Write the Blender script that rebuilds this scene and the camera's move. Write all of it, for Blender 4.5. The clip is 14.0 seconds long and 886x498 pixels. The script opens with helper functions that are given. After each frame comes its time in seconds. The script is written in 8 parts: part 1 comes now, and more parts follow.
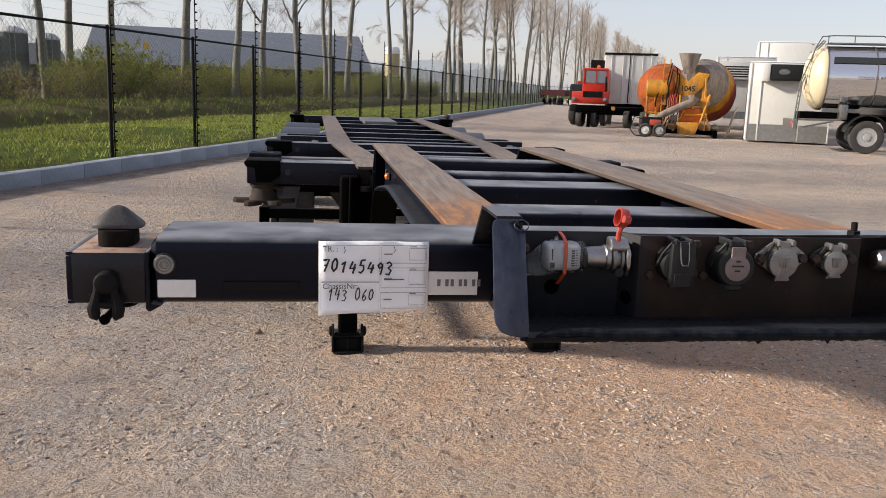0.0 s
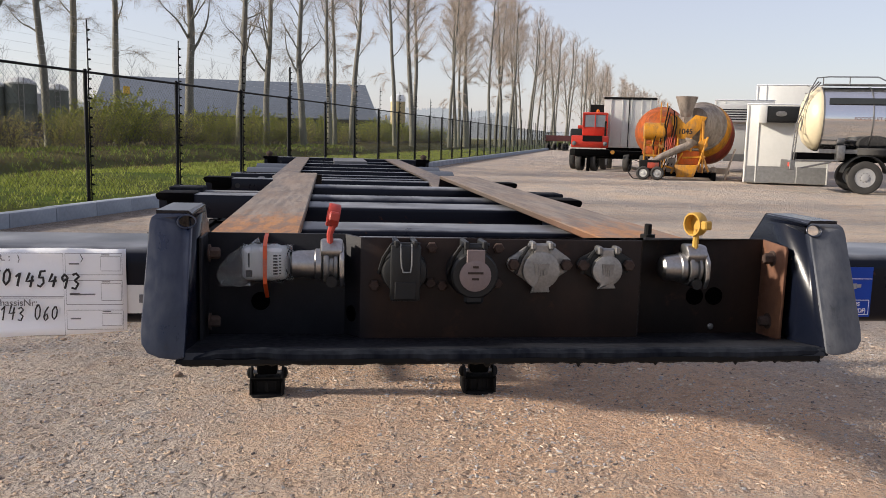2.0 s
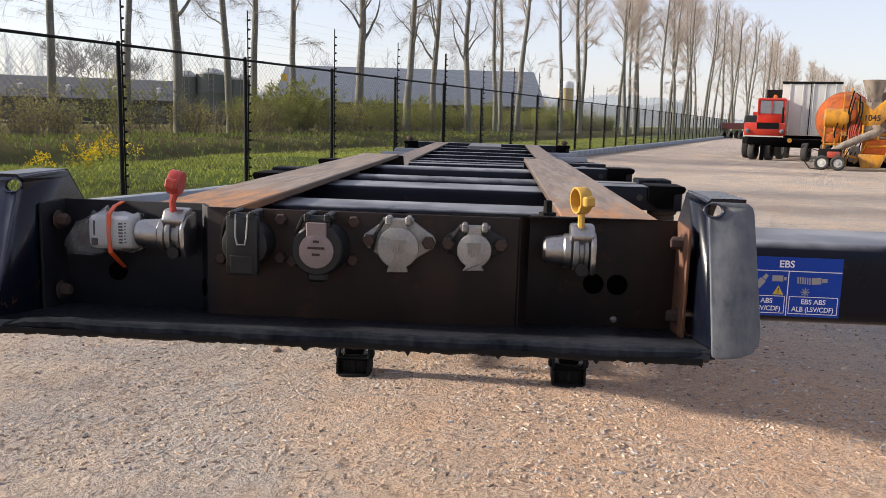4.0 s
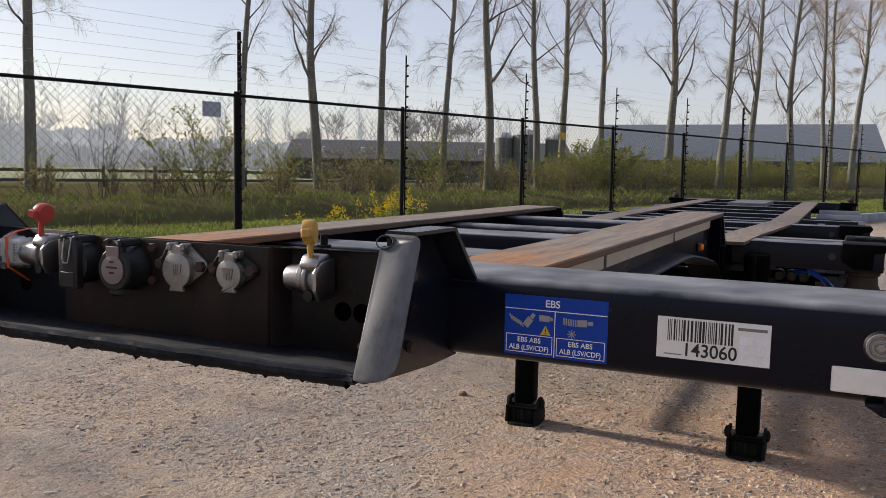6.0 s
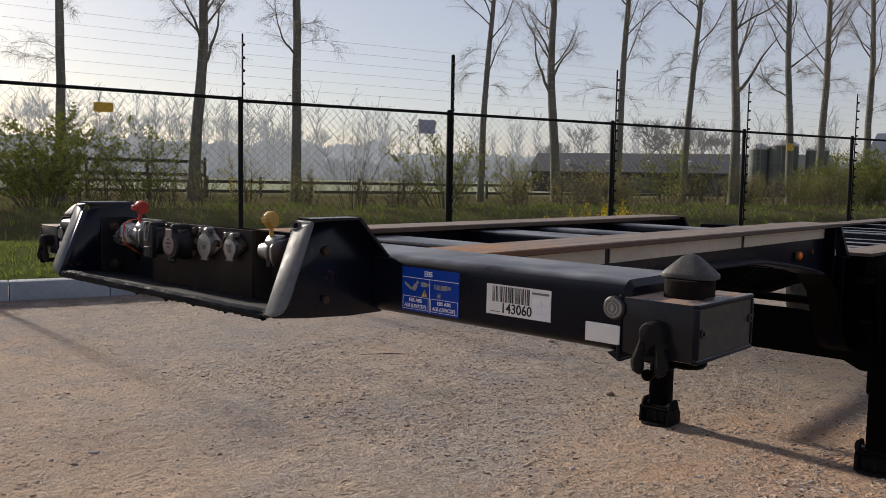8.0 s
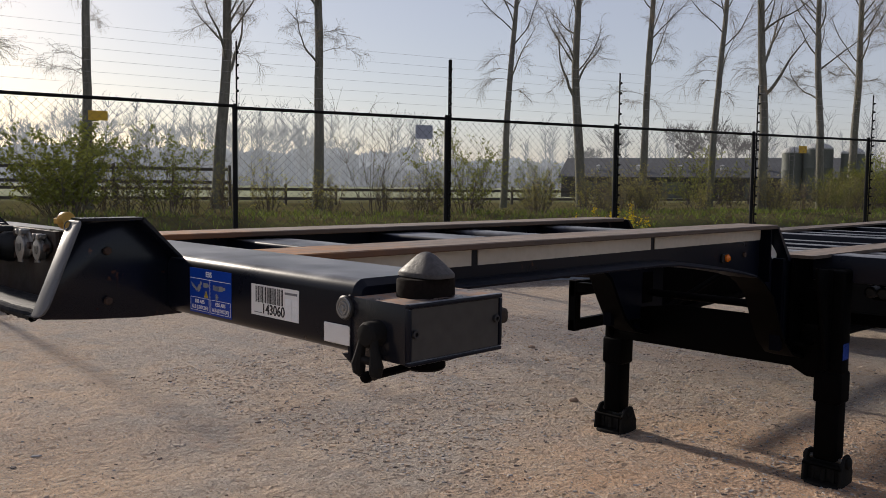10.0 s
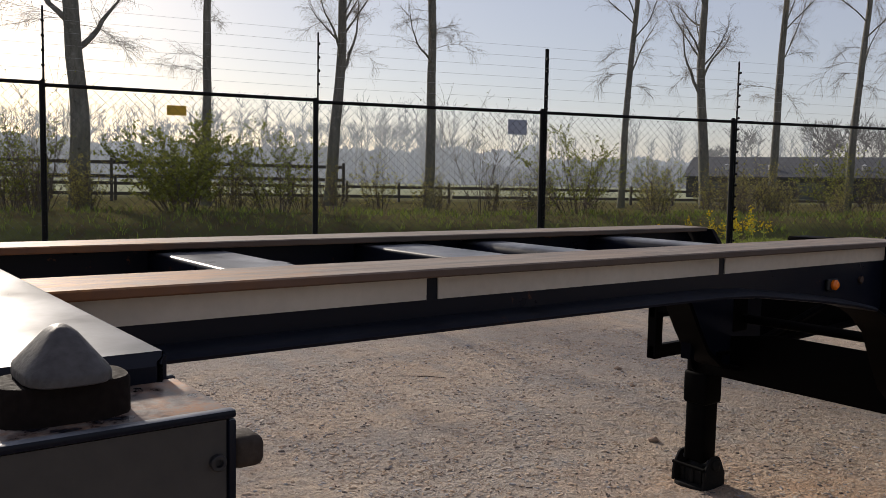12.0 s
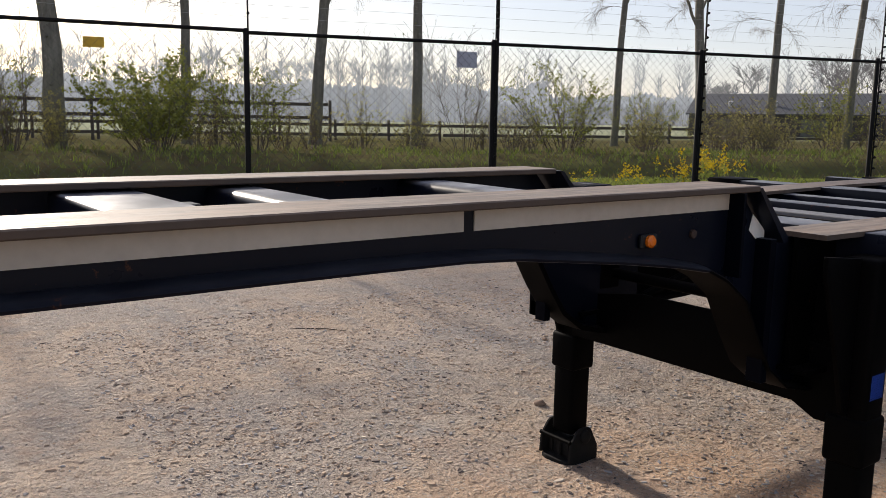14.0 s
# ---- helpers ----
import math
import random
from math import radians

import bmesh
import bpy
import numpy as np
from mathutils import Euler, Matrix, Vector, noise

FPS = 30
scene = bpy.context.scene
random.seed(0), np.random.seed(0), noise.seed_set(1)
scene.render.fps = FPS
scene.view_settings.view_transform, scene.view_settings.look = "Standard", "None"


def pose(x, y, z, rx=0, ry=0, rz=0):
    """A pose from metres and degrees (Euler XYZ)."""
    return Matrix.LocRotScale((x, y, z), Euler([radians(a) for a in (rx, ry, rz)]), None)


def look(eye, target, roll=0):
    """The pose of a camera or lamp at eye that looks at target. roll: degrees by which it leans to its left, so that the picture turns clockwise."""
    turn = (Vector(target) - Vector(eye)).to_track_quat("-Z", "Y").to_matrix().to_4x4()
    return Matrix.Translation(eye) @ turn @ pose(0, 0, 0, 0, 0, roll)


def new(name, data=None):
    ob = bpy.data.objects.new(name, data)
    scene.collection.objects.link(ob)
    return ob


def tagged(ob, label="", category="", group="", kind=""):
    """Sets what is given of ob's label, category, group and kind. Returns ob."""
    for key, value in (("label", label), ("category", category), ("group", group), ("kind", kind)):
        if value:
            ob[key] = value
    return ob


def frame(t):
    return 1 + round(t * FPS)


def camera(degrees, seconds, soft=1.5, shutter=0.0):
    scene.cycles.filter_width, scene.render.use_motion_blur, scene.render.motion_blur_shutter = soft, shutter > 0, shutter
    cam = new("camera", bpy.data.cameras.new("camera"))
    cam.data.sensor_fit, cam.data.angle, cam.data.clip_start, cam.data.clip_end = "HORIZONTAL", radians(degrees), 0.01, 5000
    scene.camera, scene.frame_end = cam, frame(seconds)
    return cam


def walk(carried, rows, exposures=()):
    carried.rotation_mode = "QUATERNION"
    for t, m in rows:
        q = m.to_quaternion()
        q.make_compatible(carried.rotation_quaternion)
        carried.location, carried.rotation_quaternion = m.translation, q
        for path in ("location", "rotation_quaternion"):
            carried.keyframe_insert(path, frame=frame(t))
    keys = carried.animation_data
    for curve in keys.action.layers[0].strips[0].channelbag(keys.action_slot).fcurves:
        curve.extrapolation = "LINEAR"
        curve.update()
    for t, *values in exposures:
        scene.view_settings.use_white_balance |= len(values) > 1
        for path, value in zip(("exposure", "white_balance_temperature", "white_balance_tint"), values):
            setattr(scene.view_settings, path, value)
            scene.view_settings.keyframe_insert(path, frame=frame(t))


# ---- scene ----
cam = camera(55.6, 14.0, 0.6)
PATH = [
    (0, (-0.786, -1.55, 1.625), (-0.492, 0.392, 1.251), 1.9),
    (0.5, (-0.663, -1.605, 1.626), (-0.378, 0.339, 1.255), 1.7),
    (1, (-0.47, -1.626, 1.604), (-0.196, 0.33, 1.29), 1.5),
    (1.5, (-0.343, -1.561, 1.571), (-0.07, 0.401, 1.296), 1.4),
    (2, (-0.263, -1.369, 1.529), (0.007, 0.595, 1.263), 1.4),
    (2.2, (-0.231, -1.299, 1.529), (0.037, 0.665, 1.264), 1.5),
    (4.3, (0.303, -1.261, 1.505), (0.055, 0.7, 1.198), 0.9),
    (4.5, (0.389, -1.249, 1.51), (0.062, 0.706, 1.242), 0.6),
    (5, (0.562, -1.227, 1.506), (0.158, 0.721, 1.295), 1.0),
    (5.5, (0.797, -1.187, 1.492), (0.138, 0.691, 1.288), 1.1),
    (6, (0.99, -1.17, 1.496), (0.145, 0.633, 1.312), 1.0),
    (6.5, (1.212, -1.237, 1.485), (0.233, 0.499, 1.314), 1.1),
    (7, (1.384, -1.264, 1.507), (0.247, 0.374, 1.341), 1.1),
    (7.5, (1.577, -1.244, 1.503), (0.404, 0.367, 1.337), 1.1),
    (8, (1.769, -1.235, 1.495), (0.436, 0.247, 1.332), 1.0),
    (8.2, (1.834, -1.240, 1.492), (0.468, 0.220, 1.335), 1.1),
    (10.3, (2.113, -0.759, 1.482), (0.716, 0.664, 1.335), 0.6),
    (10.5, (2.082, -0.688, 1.473), (0.682, 0.732, 1.328), 0.6),
    (11, (1.906, -0.475, 1.46), (0.484, 0.925, 1.314), 1.0),
    (11.5, (1.83, -0.273, 1.484), (0.275, 0.976, 1.334), 0.8),
    (12, (1.832, -0.061, 1.493), (0.249, 1.151, 1.337), 1.0),
    (12.5, (1.87, 0.145, 1.509), (0.279, 1.344, 1.329), 1.1),
    (13, (1.864, 0.347, 1.491), (0.273, 1.541, 1.286), 1.0),
    (13.5, (1.825, 0.609, 1.512), (0.244, 1.803, 1.237), 1.0),
    (14, (1.871, 0.833, 1.491), (0.294, 2.026, 1.19), 0.9),
]
walk(cam, [(t, look(eye, target, roll)) for t, eye, target, roll in PATH],
     [(0.0, 0.54), (2.2, 0.56), (4.3, 0.84), (4.6, 0.77), (5.0, 0.54), (5.5, 0.45), (6.5, 0.25), (7.5, 0.05), (10.5, -0.02), (12.0, -0.02), (13.0, 0.12), (13.5, 0.3), (14.0, 0.47)])


# ---------------------------------------------------------------- light
SUN_TO = Vector((-1.0, 0.06, 0.42)).normalized()
SUN_EL = math.asin(SUN_TO.z)
world = bpy.data.worlds.new("sky")
scene.world = world
world.use_nodes = True
wn = world.node_tree
sky = wn.nodes.new("ShaderNodeTexSky")
sky.sky_type = "NISHITA"
sky.sun_disc = False
sky.sun_elevation = SUN_EL
sky.sun_rotation = math.atan2(SUN_TO.x, SUN_TO.y)
sky.air_density, sky.dust_density, sky.ozone_density = 1.0, 0.9, 1.0
back = wn.nodes["Background"]
back.inputs["Strength"].default_value = 0.106
# thin high haze evens the sky out
veil = wn.nodes.new("ShaderNodeMix")
veil.data_type = "RGBA"
veil.inputs[0].default_value = 0.5
veil.inputs[7].default_value = (5.0, 4.7, 5.6, 1.0)
wn.links.new(sky.outputs["Color"], veil.inputs[6])
wn.links.new(veil.outputs[2], back.inputs["Color"])
sun_data = bpy.data.lights.new("sun", "SUN")
sun_data.energy, sun_data.angle, sun_data.color = 5.0, radians(3.2), (1.0, 0.89, 0.77)
sun = new("sun", sun_data)
sun.matrix_world = look(SUN_TO * 60, (0, 0, 0))

# ---------------------------------------------------------------- materials


class Nodes:
    """A short way to wire a node material."""

    def __init__(self, name, where="Object"):
        self.mat = bpy.data.materials.new(name)
        self.mat.use_nodes = True
        self.t = self.mat.node_tree
        self.bsdf = self.t.nodes["Principled BSDF"]
        if where == "World":
            self.co = self.t.nodes.new("ShaderNodeNewGeometry").outputs["Position"]
        else:
            self.co = self.t.nodes.new("ShaderNodeTexCoord").outputs["Object"]

    def link(self, a, b):
        self.t.links.new(a, b)

    def noise(self, scale, detail=4.0, rough=0.55, stretch=None):
        n = self.t.nodes.new("ShaderNodeTexNoise")
        n.inputs["Scale"].default_value, n.inputs["Detail"].default_value, n.inputs["Roughness"].default_value = scale, detail, rough
        src = self.co
        if stretch:
            m = self.t.nodes.new("ShaderNodeMapping")
            m.inputs["Scale"].default_value = stretch
            self.link(self.co, m.inputs["Vector"])
            src = m.outputs["Vector"]
        self.link(src, n.inputs["Vector"])
        return n.outputs["Fac"]

    def voronoi(self, scale, out="Distance"):
        n = self.t.nodes.new("ShaderNodeTexVoronoi")
        n.inputs["Scale"].default_value = scale
        self.link(self.co, n.inputs["Vector"])
        return n.outputs[out]

    def cells(self, scale, wobble=0.35, stretch=(1.0, 1.0, 1.0)):
        """Uneven cells: their distance field and a random value for each."""
        w = self.t.nodes.new("ShaderNodeTexNoise")
        w.inputs["Scale"].default_value, w.inputs["Detail"].default_value = scale * 0.8, 2.0
        self.link(self.co, w.inputs["Vector"])
        mad = self.t.nodes.new("ShaderNodeVectorMath")
        mad.operation = "MULTIPLY_ADD"
        mad.inputs[1].default_value = (wobble / scale * 2,) * 3
        self.link(w.outputs["Color"], mad.inputs[0])
        self.link(self.co, mad.inputs[2])
        m = self.t.nodes.new("ShaderNodeMapping")
        m.inputs["Scale"].default_value = stretch
        self.link(mad.outputs["Vector"], m.inputs["Vector"])
        n = self.t.nodes.new("ShaderNodeTexVoronoi")
        n.inputs["Scale"].default_value = scale
        self.link(m.outputs["Vector"], n.inputs["Vector"])
        s = self.t.nodes.new("ShaderNodeSeparateColor")
        self.link(n.outputs["Color"], s.inputs[0])
        return n.outputs["Distance"], s.outputs[0], s.outputs[1]

    def ramp(self, fac, lo, hi, a=0.0, b=1.0):
        n = self.t.nodes.new("ShaderNodeMapRange")
        n.inputs["From Min"].default_value, n.inputs["From Max"].default_value = lo, hi
        n.inputs["To Min"].default_value, n.inputs["To Max"].default_value = a, b
        n.clamp = True
        self.link(fac, n.inputs["Value"])
        return n.outputs["Result"]

    def mix(self, fac, a, b):
        n = self.t.nodes.new("ShaderNodeMix")
        n.data_type = "RGBA"
        for value, slot in ((fac, 0), (a, 6), (b, 7)):
            if isinstance(value, tuple):
                n.inputs[slot].default_value = (*value, 1.0)
            elif isinstance(value, (int, float)):
                n.inputs[slot].default_value = value
            else:
                self.link(value, n.inputs[slot])
        return n.outputs[2]

    def math(self, op, a, b):
        n = self.t.nodes.new("ShaderNodeMath")
        n.operation = op
        for value, slot in ((a, 0), (b, 1)):
            if isinstance(value, (int, float)):
                n.inputs[slot].default_value = value
            else:
                self.link(value, n.inputs[slot])
        return n.outputs[0]

    def axis(self, which):
        n = self.t.nodes.new("ShaderNodeSeparateXYZ")
        self.link(self.co, n.inputs[0])
        return n.outputs[which]

    def normal(self, which):
        g = self.t.nodes.new("ShaderNodeNewGeometry")
        n = self.t.nodes.new("ShaderNodeSeparateXYZ")
        self.link(g.outputs["Normal"], n.inputs[0])
        return n.outputs[which]

    def random(self):
        return self.t.nodes.new("ShaderNodeObjectInfo").outputs["Random"]

    def island(self):
        return self.t.nodes.new("ShaderNodeNewGeometry").outputs["Random Per Island"]

    def set(self, colour=None, rough=None, metal=None, bump=None, depth=0.002, strength=0.5, spec=None):
        for value, slot in ((colour, "Base Color"), (rough, "Roughness"), (metal, "Metallic"), (spec, "Specular IOR Level")):
            if value is None:
                continue
            if isinstance(value, tuple):
                self.bsdf.inputs[slot].default_value = (*value, 1.0)
            elif isinstance(value, (int, float)):
                self.bsdf.inputs[slot].default_value = value
            else:
                self.link(value, self.bsdf.inputs[slot])
        if bump is not None:
            b = self.t.nodes.new("ShaderNodeBump")
            b.inputs["Strength"].default_value, b.inputs["Distance"].default_value = strength, depth
            self.link(bump, b.inputs["Height"])
            self.link(b.outputs["Normal"], self.bsdf.inputs["Normal"])
        return self.mat


def plain(name, a, b=None, scale=20.0, rough=0.5, metal=0.0, depth=0.0008, spec=0.5):
    """A surface of two close colours with grain and a little relief."""
    n = Nodes(name)
    b = b or tuple(v * 0.7 for v in a)
    big, fine = n.noise(scale * 0.25), n.noise(scale * 4)
    fac = n.math("MULTIPLY", fine, 0.4)
    col = n.mix(n.ramp(n.math("ADD", big, fac), 0.4, 1.0), a, b)
    r = n.ramp(fine, 0.3, 0.7, rough * 0.85, min(1.0, rough * 1.15))
    return n.set(col, r, metal, fine, depth, 0.4, spec)


def painted_steel(name, base, dust, dust_amount=0.3, rough=0.32, rust=0.0, spec=0.4):
    """Dark gloss paint with a paler tone on upper faces, dust and in the navies sky sheen, scuffs and a few rust spots.
    """
    n = Nodes(name, "World")
    streak, fine, big = n.noise(6, 5, 0.6), n.noise(160, 3), n.noise(1.7, 3)
    up = n.ramp(n.normal(2), 0.62, 0.97, 0.004, 1.0)
    d = n.math("MULTIPLY", n.math("MULTIPLY", up, n.ramp(streak, 0.3, 0.75)), dust_amount)
    col = n.mix(d, base, dust)
    spots = n.ramp(n.math("ADD", n.noise(22, 6, 0.7), n.math("MULTIPLY", big, 0.35)), 0.86 - rust * 0.2, 0.93 - rust * 0.2)
    if rust > 0:
        col = n.mix(n.math("MULTIPLY", spots, 0.8), col, (0.09, 0.035, 0.014))
    r = n.ramp(n.math("ADD", n.math("MULTIPLY", streak, 0.6), n.math("MULTIPLY", d, 0.9)), 0.2, 1.0, rough * 0.75, 0.08 + rough * 1.1)
    return n.set(col, r, 0.0, fine, 0.0003, 0.35, spec)


def scuffed(name, base, bare, rough, spec=0.5):
    """Gloss paint rubbed pale along broad scuffs, with fine scratches and specks of rust."""
    n = Nodes(name, "World")
    broad, mid, fine = n.noise(7, 5, 0.65), n.noise(38, 5, 0.7), n.noise(230, 3)
    scratch = n.noise(16, 4, 0.6, (6.0, 6.0, 0.7))
    wear = n.ramp(n.math("ADD", n.math("MULTIPLY", broad, 0.6), n.math("MULTIPLY", scratch, 0.4)), 0.42, 0.66)
    col = n.mix(wear, base, bare)
    col = n.mix(n.ramp(mid, 0.60, 0.70, 0.0, 0.55), col, tuple(v * 0.45 for v in base))
    col = n.mix(n.ramp(n.math("ADD", mid, n.math("MULTIPLY", fine, 0.25)), 0.84, 0.90, 0.0, 0.8), col, (0.075, 0.034, 0.016))
    r = n.ramp(n.math("ADD", wear, n.math("MULTIPLY", mid, 0.4)), 0.1, 1.2, rough * 0.7, rough * 1.5)
    return n.set(col, r, 0.0, n.math("ADD", fine, n.math("MULTIPLY", mid, 0.5)), 0.00025, 0.3, spec)


M = {}
# top tone joins dust with sky sheen put into the colour
M["navy"] = painted_steel("navy_paint", (0.0032, 0.0047, 0.0108), (0.33, 0.345, 0.37), 0.9, 0.36, 0.04, 0.15)
M["navy_matt"] = painted_steel("dull_navy_paint", (0.0014, 0.002, 0.0048), (0.15, 0.165, 0.20), 0.5, 0.6, 0.03, 0.03)
# blue upper-face tone is sky sheen put into the colour
M["flange_blue"] = painted_steel("dull_flange_paint", (0.0035, 0.0048, 0.010), (0.055, 0.064, 0.085), 0.45, 0.5, 0.03, 0.12)
M["black_frame"] = painted_steel("black_frame_paint", (0.0016, 0.0016, 0.0018), (0.09, 0.08, 0.07), 0.18, 0.7, 0.03, 0.03)
M["lip"] = scuffed("scuffed_lip_paint", (0.0035, 0.005, 0.009), (0.03, 0.034, 0.041), 0.85, 0.07)
M["trough"] = scuffed("dark_trough_paint", (0.0016, 0.0024, 0.005), (0.008, 0.0105, 0.017), 0.55)
# grey is scuffing plus sky sheen put into the base colour
M["worn_sheen_flange"] = scuffed("worn_sheen_navy", (0.042, 0.047, 0.057), (0.125, 0.13, 0.14), 0.55)
M["gloss_navy"] = scuffed("gloss_navy_flange", (0.0075, 0.0125, 0.03), (0.035, 0.042, 0.06), 0.36)
M["cheek_navy"] = painted_steel("scuffed_cheek_paint", (0.0035, 0.005, 0.011), (0.20, 0.215, 0.24), 0.6, 0.3, 0.12, 0.3)
M["rubber"] = plain("rubber", (0.008, 0.008, 0.008), (0.013, 0.0125, 0.012), 30, 0.75, 0, 0.0008, 0.1)
M["hole"] = plain("unlit_hole", (0.002, 0.002, 0.002), None, 30, 1.0, 0, 0.0001, 0.0)
M["tyre"] = plain("tyre_rubber", (0.022, 0.021, 0.02), (0.05, 0.047, 0.042), 14, 0.85)
M["black_plastic"] = plain("black_plastic", (0.007, 0.0078, 0.0085), (0.016, 0.017, 0.0175), 40, 0.5, 0, 0.0008, 0.3)
M["alu"] = plain("cast_aluminium", (0.36, 0.35, 0.33), (0.19, 0.185, 0.175), 60, 0.5, 0.75, 0.0012)
M["bright_cast"] = plain("bright_cast_metal", (0.42, 0.41, 0.40), (0.24, 0.235, 0.23), 60, 0.36, 0.97, 0.0008)
M["zinc"] = plain("zinc_steel", (0.28, 0.28, 0.27), (0.15, 0.145, 0.14), 50, 0.45, 0.8)
M["rusty_bolt"] = plain("rusty_bolt", (0.065, 0.037, 0.026), (0.03, 0.02, 0.016), 80, 0.8, 0.2)
M["lock_iron"] = plain("brown_lock_iron", (0.05, 0.038, 0.03), (0.022, 0.018, 0.016), 40, 0.8, 0.0, 0.002, 0.15)
M["pin_steel"] = plain("pin_steel", (0.014, 0.010, 0.008), (0.007, 0.0055, 0.005), 40, 0.8, 0, 0.0012, 0.06)


def worn_box():
    """Navy gloss paint, worn through to tan rust and dust on top."""
    n = Nodes("worn_corner_box", "World")
    a, b, fine = n.noise(14, 5, 0.65), n.noise(70, 5, 0.7), n.noise(300, 3)
    up = n.ramp(n.normal(2), 0.4, 0.95)
    wear = n.math("MULTIPLY", up, n.ramp(n.math("ADD", n.math("MULTIPLY", a, 0.75), n.math("MULTIPLY", b, 0.25)), 0.38, 0.52))
    col = n.mix(wear, (0.0115, 0.0125, 0.017), n.mix(n.ramp(b, 0.4, 0.6), (0.36, 0.20, 0.115), (0.26, 0.225, 0.195)))
    col = n.mix(n.ramp(b, 0.62, 0.7, 0.0, 0.5), col, (0.10, 0.055, 0.035))
    return n.set(col, n.ramp(wear, 0.0, 1.0, 0.2, 0.7), 0.0, n.math("ADD", fine, a), 0.0008, 0.4, 0.25)


M["box_navy"] = worn_box()
M["pin_cap"] = plain("scuffed_pin_cap", (0.085, 0.08, 0.08), (0.03, 0.028, 0.028), 38, 0.55, 0.0, 0.0015, 0.3)
M["end_plate"] = plain("dull_cover_plate", (0.05, 0.046, 0.043), (0.034, 0.032, 0.03), 14, 0.6, 0, 0.0008, 0.25)
M["red_plastic"] = plain("red_plastic", (0.44, 0.045, 0.028), (0.3, 0.035, 0.025), 60, 0.45)
M["yellow_plastic"] = plain("yellow_plastic", (0.50, 0.30, 0.045), (0.36, 0.21, 0.04), 60, 0.5)
M["orange_strap"] = plain("orange_strap", (0.75, 0.10, 0.02), None, 60, 0.4)
M["white_paper"] = plain("white_paper", (0.90, 0.92, 0.94), (0.85, 0.87, 0.89), 18, 0.75, 0, 0.003)
M["label_white"] = plain("white_sticker", (0.74, 0.74, 0.72), (0.66, 0.66, 0.64), 30, 0.5)
M["ink"] = plain("black_ink", (0.012, 0.012, 0.014), None, 60, 0.6)
M["grey_ink"] = plain("grey_ink", (0.18, 0.18, 0.19), None, 60, 0.6)
M["sticker_blue"] = plain("blue_sticker", (0.004, 0.05, 0.36), (0.004, 0.04, 0.3), 40, 0.4, 0, 0.0004, 0.2)
M["sticker_white"] = plain("sticker_white_print", (0.88, 0.9, 0.92), None, 60, 0.4)
M["sticker_yellow"] = plain("sticker_yellow_print", (0.65, 0.48, 0.05), None, 60, 0.4)
M["reflector"] = plain("white_reflector", (0.78, 0.78, 0.76), (0.66, 0.66, 0.64), 120, 0.25, 0.0, 0.002)
M["lens_clear"] = plain("clear_lamp_lens", (0.16, 0.165, 0.16), (0.28, 0.28, 0.27), 120, 0.2, 0.3, 0.001)
M["amber"] = plain("amber_lens", (0.75, 0.18, 0.01), (0.6, 0.13, 0.01), 90, 0.2)
M["pink_plate"] = plain("worn_lid_plate", (0.23, 0.18, 0.17), (0.17, 0.13, 0.125), 60, 0.6)
M["grey_plastic"] = plain("grey_plastic_case", (0.30, 0.31, 0.31), (0.24, 0.25, 0.25), 50, 0.4)
M["unit_white"] = plain("white_unit_case", (0.58, 0.59, 0.59), (0.48, 0.49, 0.49), 50, 0.4)
M["tape_cream"] = plain("cream_reflective_tape", (0.50, 0.45, 0.38), (0.36, 0.32, 0.27), 9, 0.55)
M["grey_wear_strip"] = plain("worn_grey_flange", (0.10, 0.105, 0.11), (0.17, 0.165, 0.16), 24, 0.5)

bag = Nodes("clear_bag_film")
bag.bsdf.inputs["Transmission Weight"].default_value = 0.92
bag.bsdf.inputs["IOR"].default_value = 1.12
M["bag"] = bag.set((0.85, 0.88, 0.88), 0.12, 0.0, bag.noise(60, 3), 0.004, 0.9)


def panel_paint():
    """Black paint over bare steel that lets brown rust through along edges and runs."""
    n = Nodes("rust_stained_panel", "World")
    big, mid, fine = n.noise(3.2, 5, 0.65), n.noise(17, 6, 0.7), n.noise(220, 3)
    run = n.noise(9, 5, 0.6, (1.0, 1.0, 0.22))
    f = n.ramp(n.math("ADD", n.math("MULTIPLY", big, 0.7), n.math("MULTIPLY", run, 0.5)), 0.45, 0.85)
    col = n.mix(f, (0.0085, 0.006, 0.0052), (0.046, 0.0235, 0.0145))
    col = n.mix(n.ramp(mid, 0.60, 0.78, 0.0, 0.7), col, (0.085, 0.039, 0.02))
    # the recessed end beside the tracker is mixed to blue-black
    col = n.mix(n.ramp(n.axis(0), -0.19, -0.225, 0.0, 0.85), col, n.mix(n.ramp(mid, 0.45, 0.7), (0.0045, 0.0068, 0.011), (0.013, 0.016, 0.021)))
    return n.set(col, n.ramp(mid, 0.3, 0.8, 0.45, 0.75), 0.0, fine, 0.0004, 0.5, 0.25)


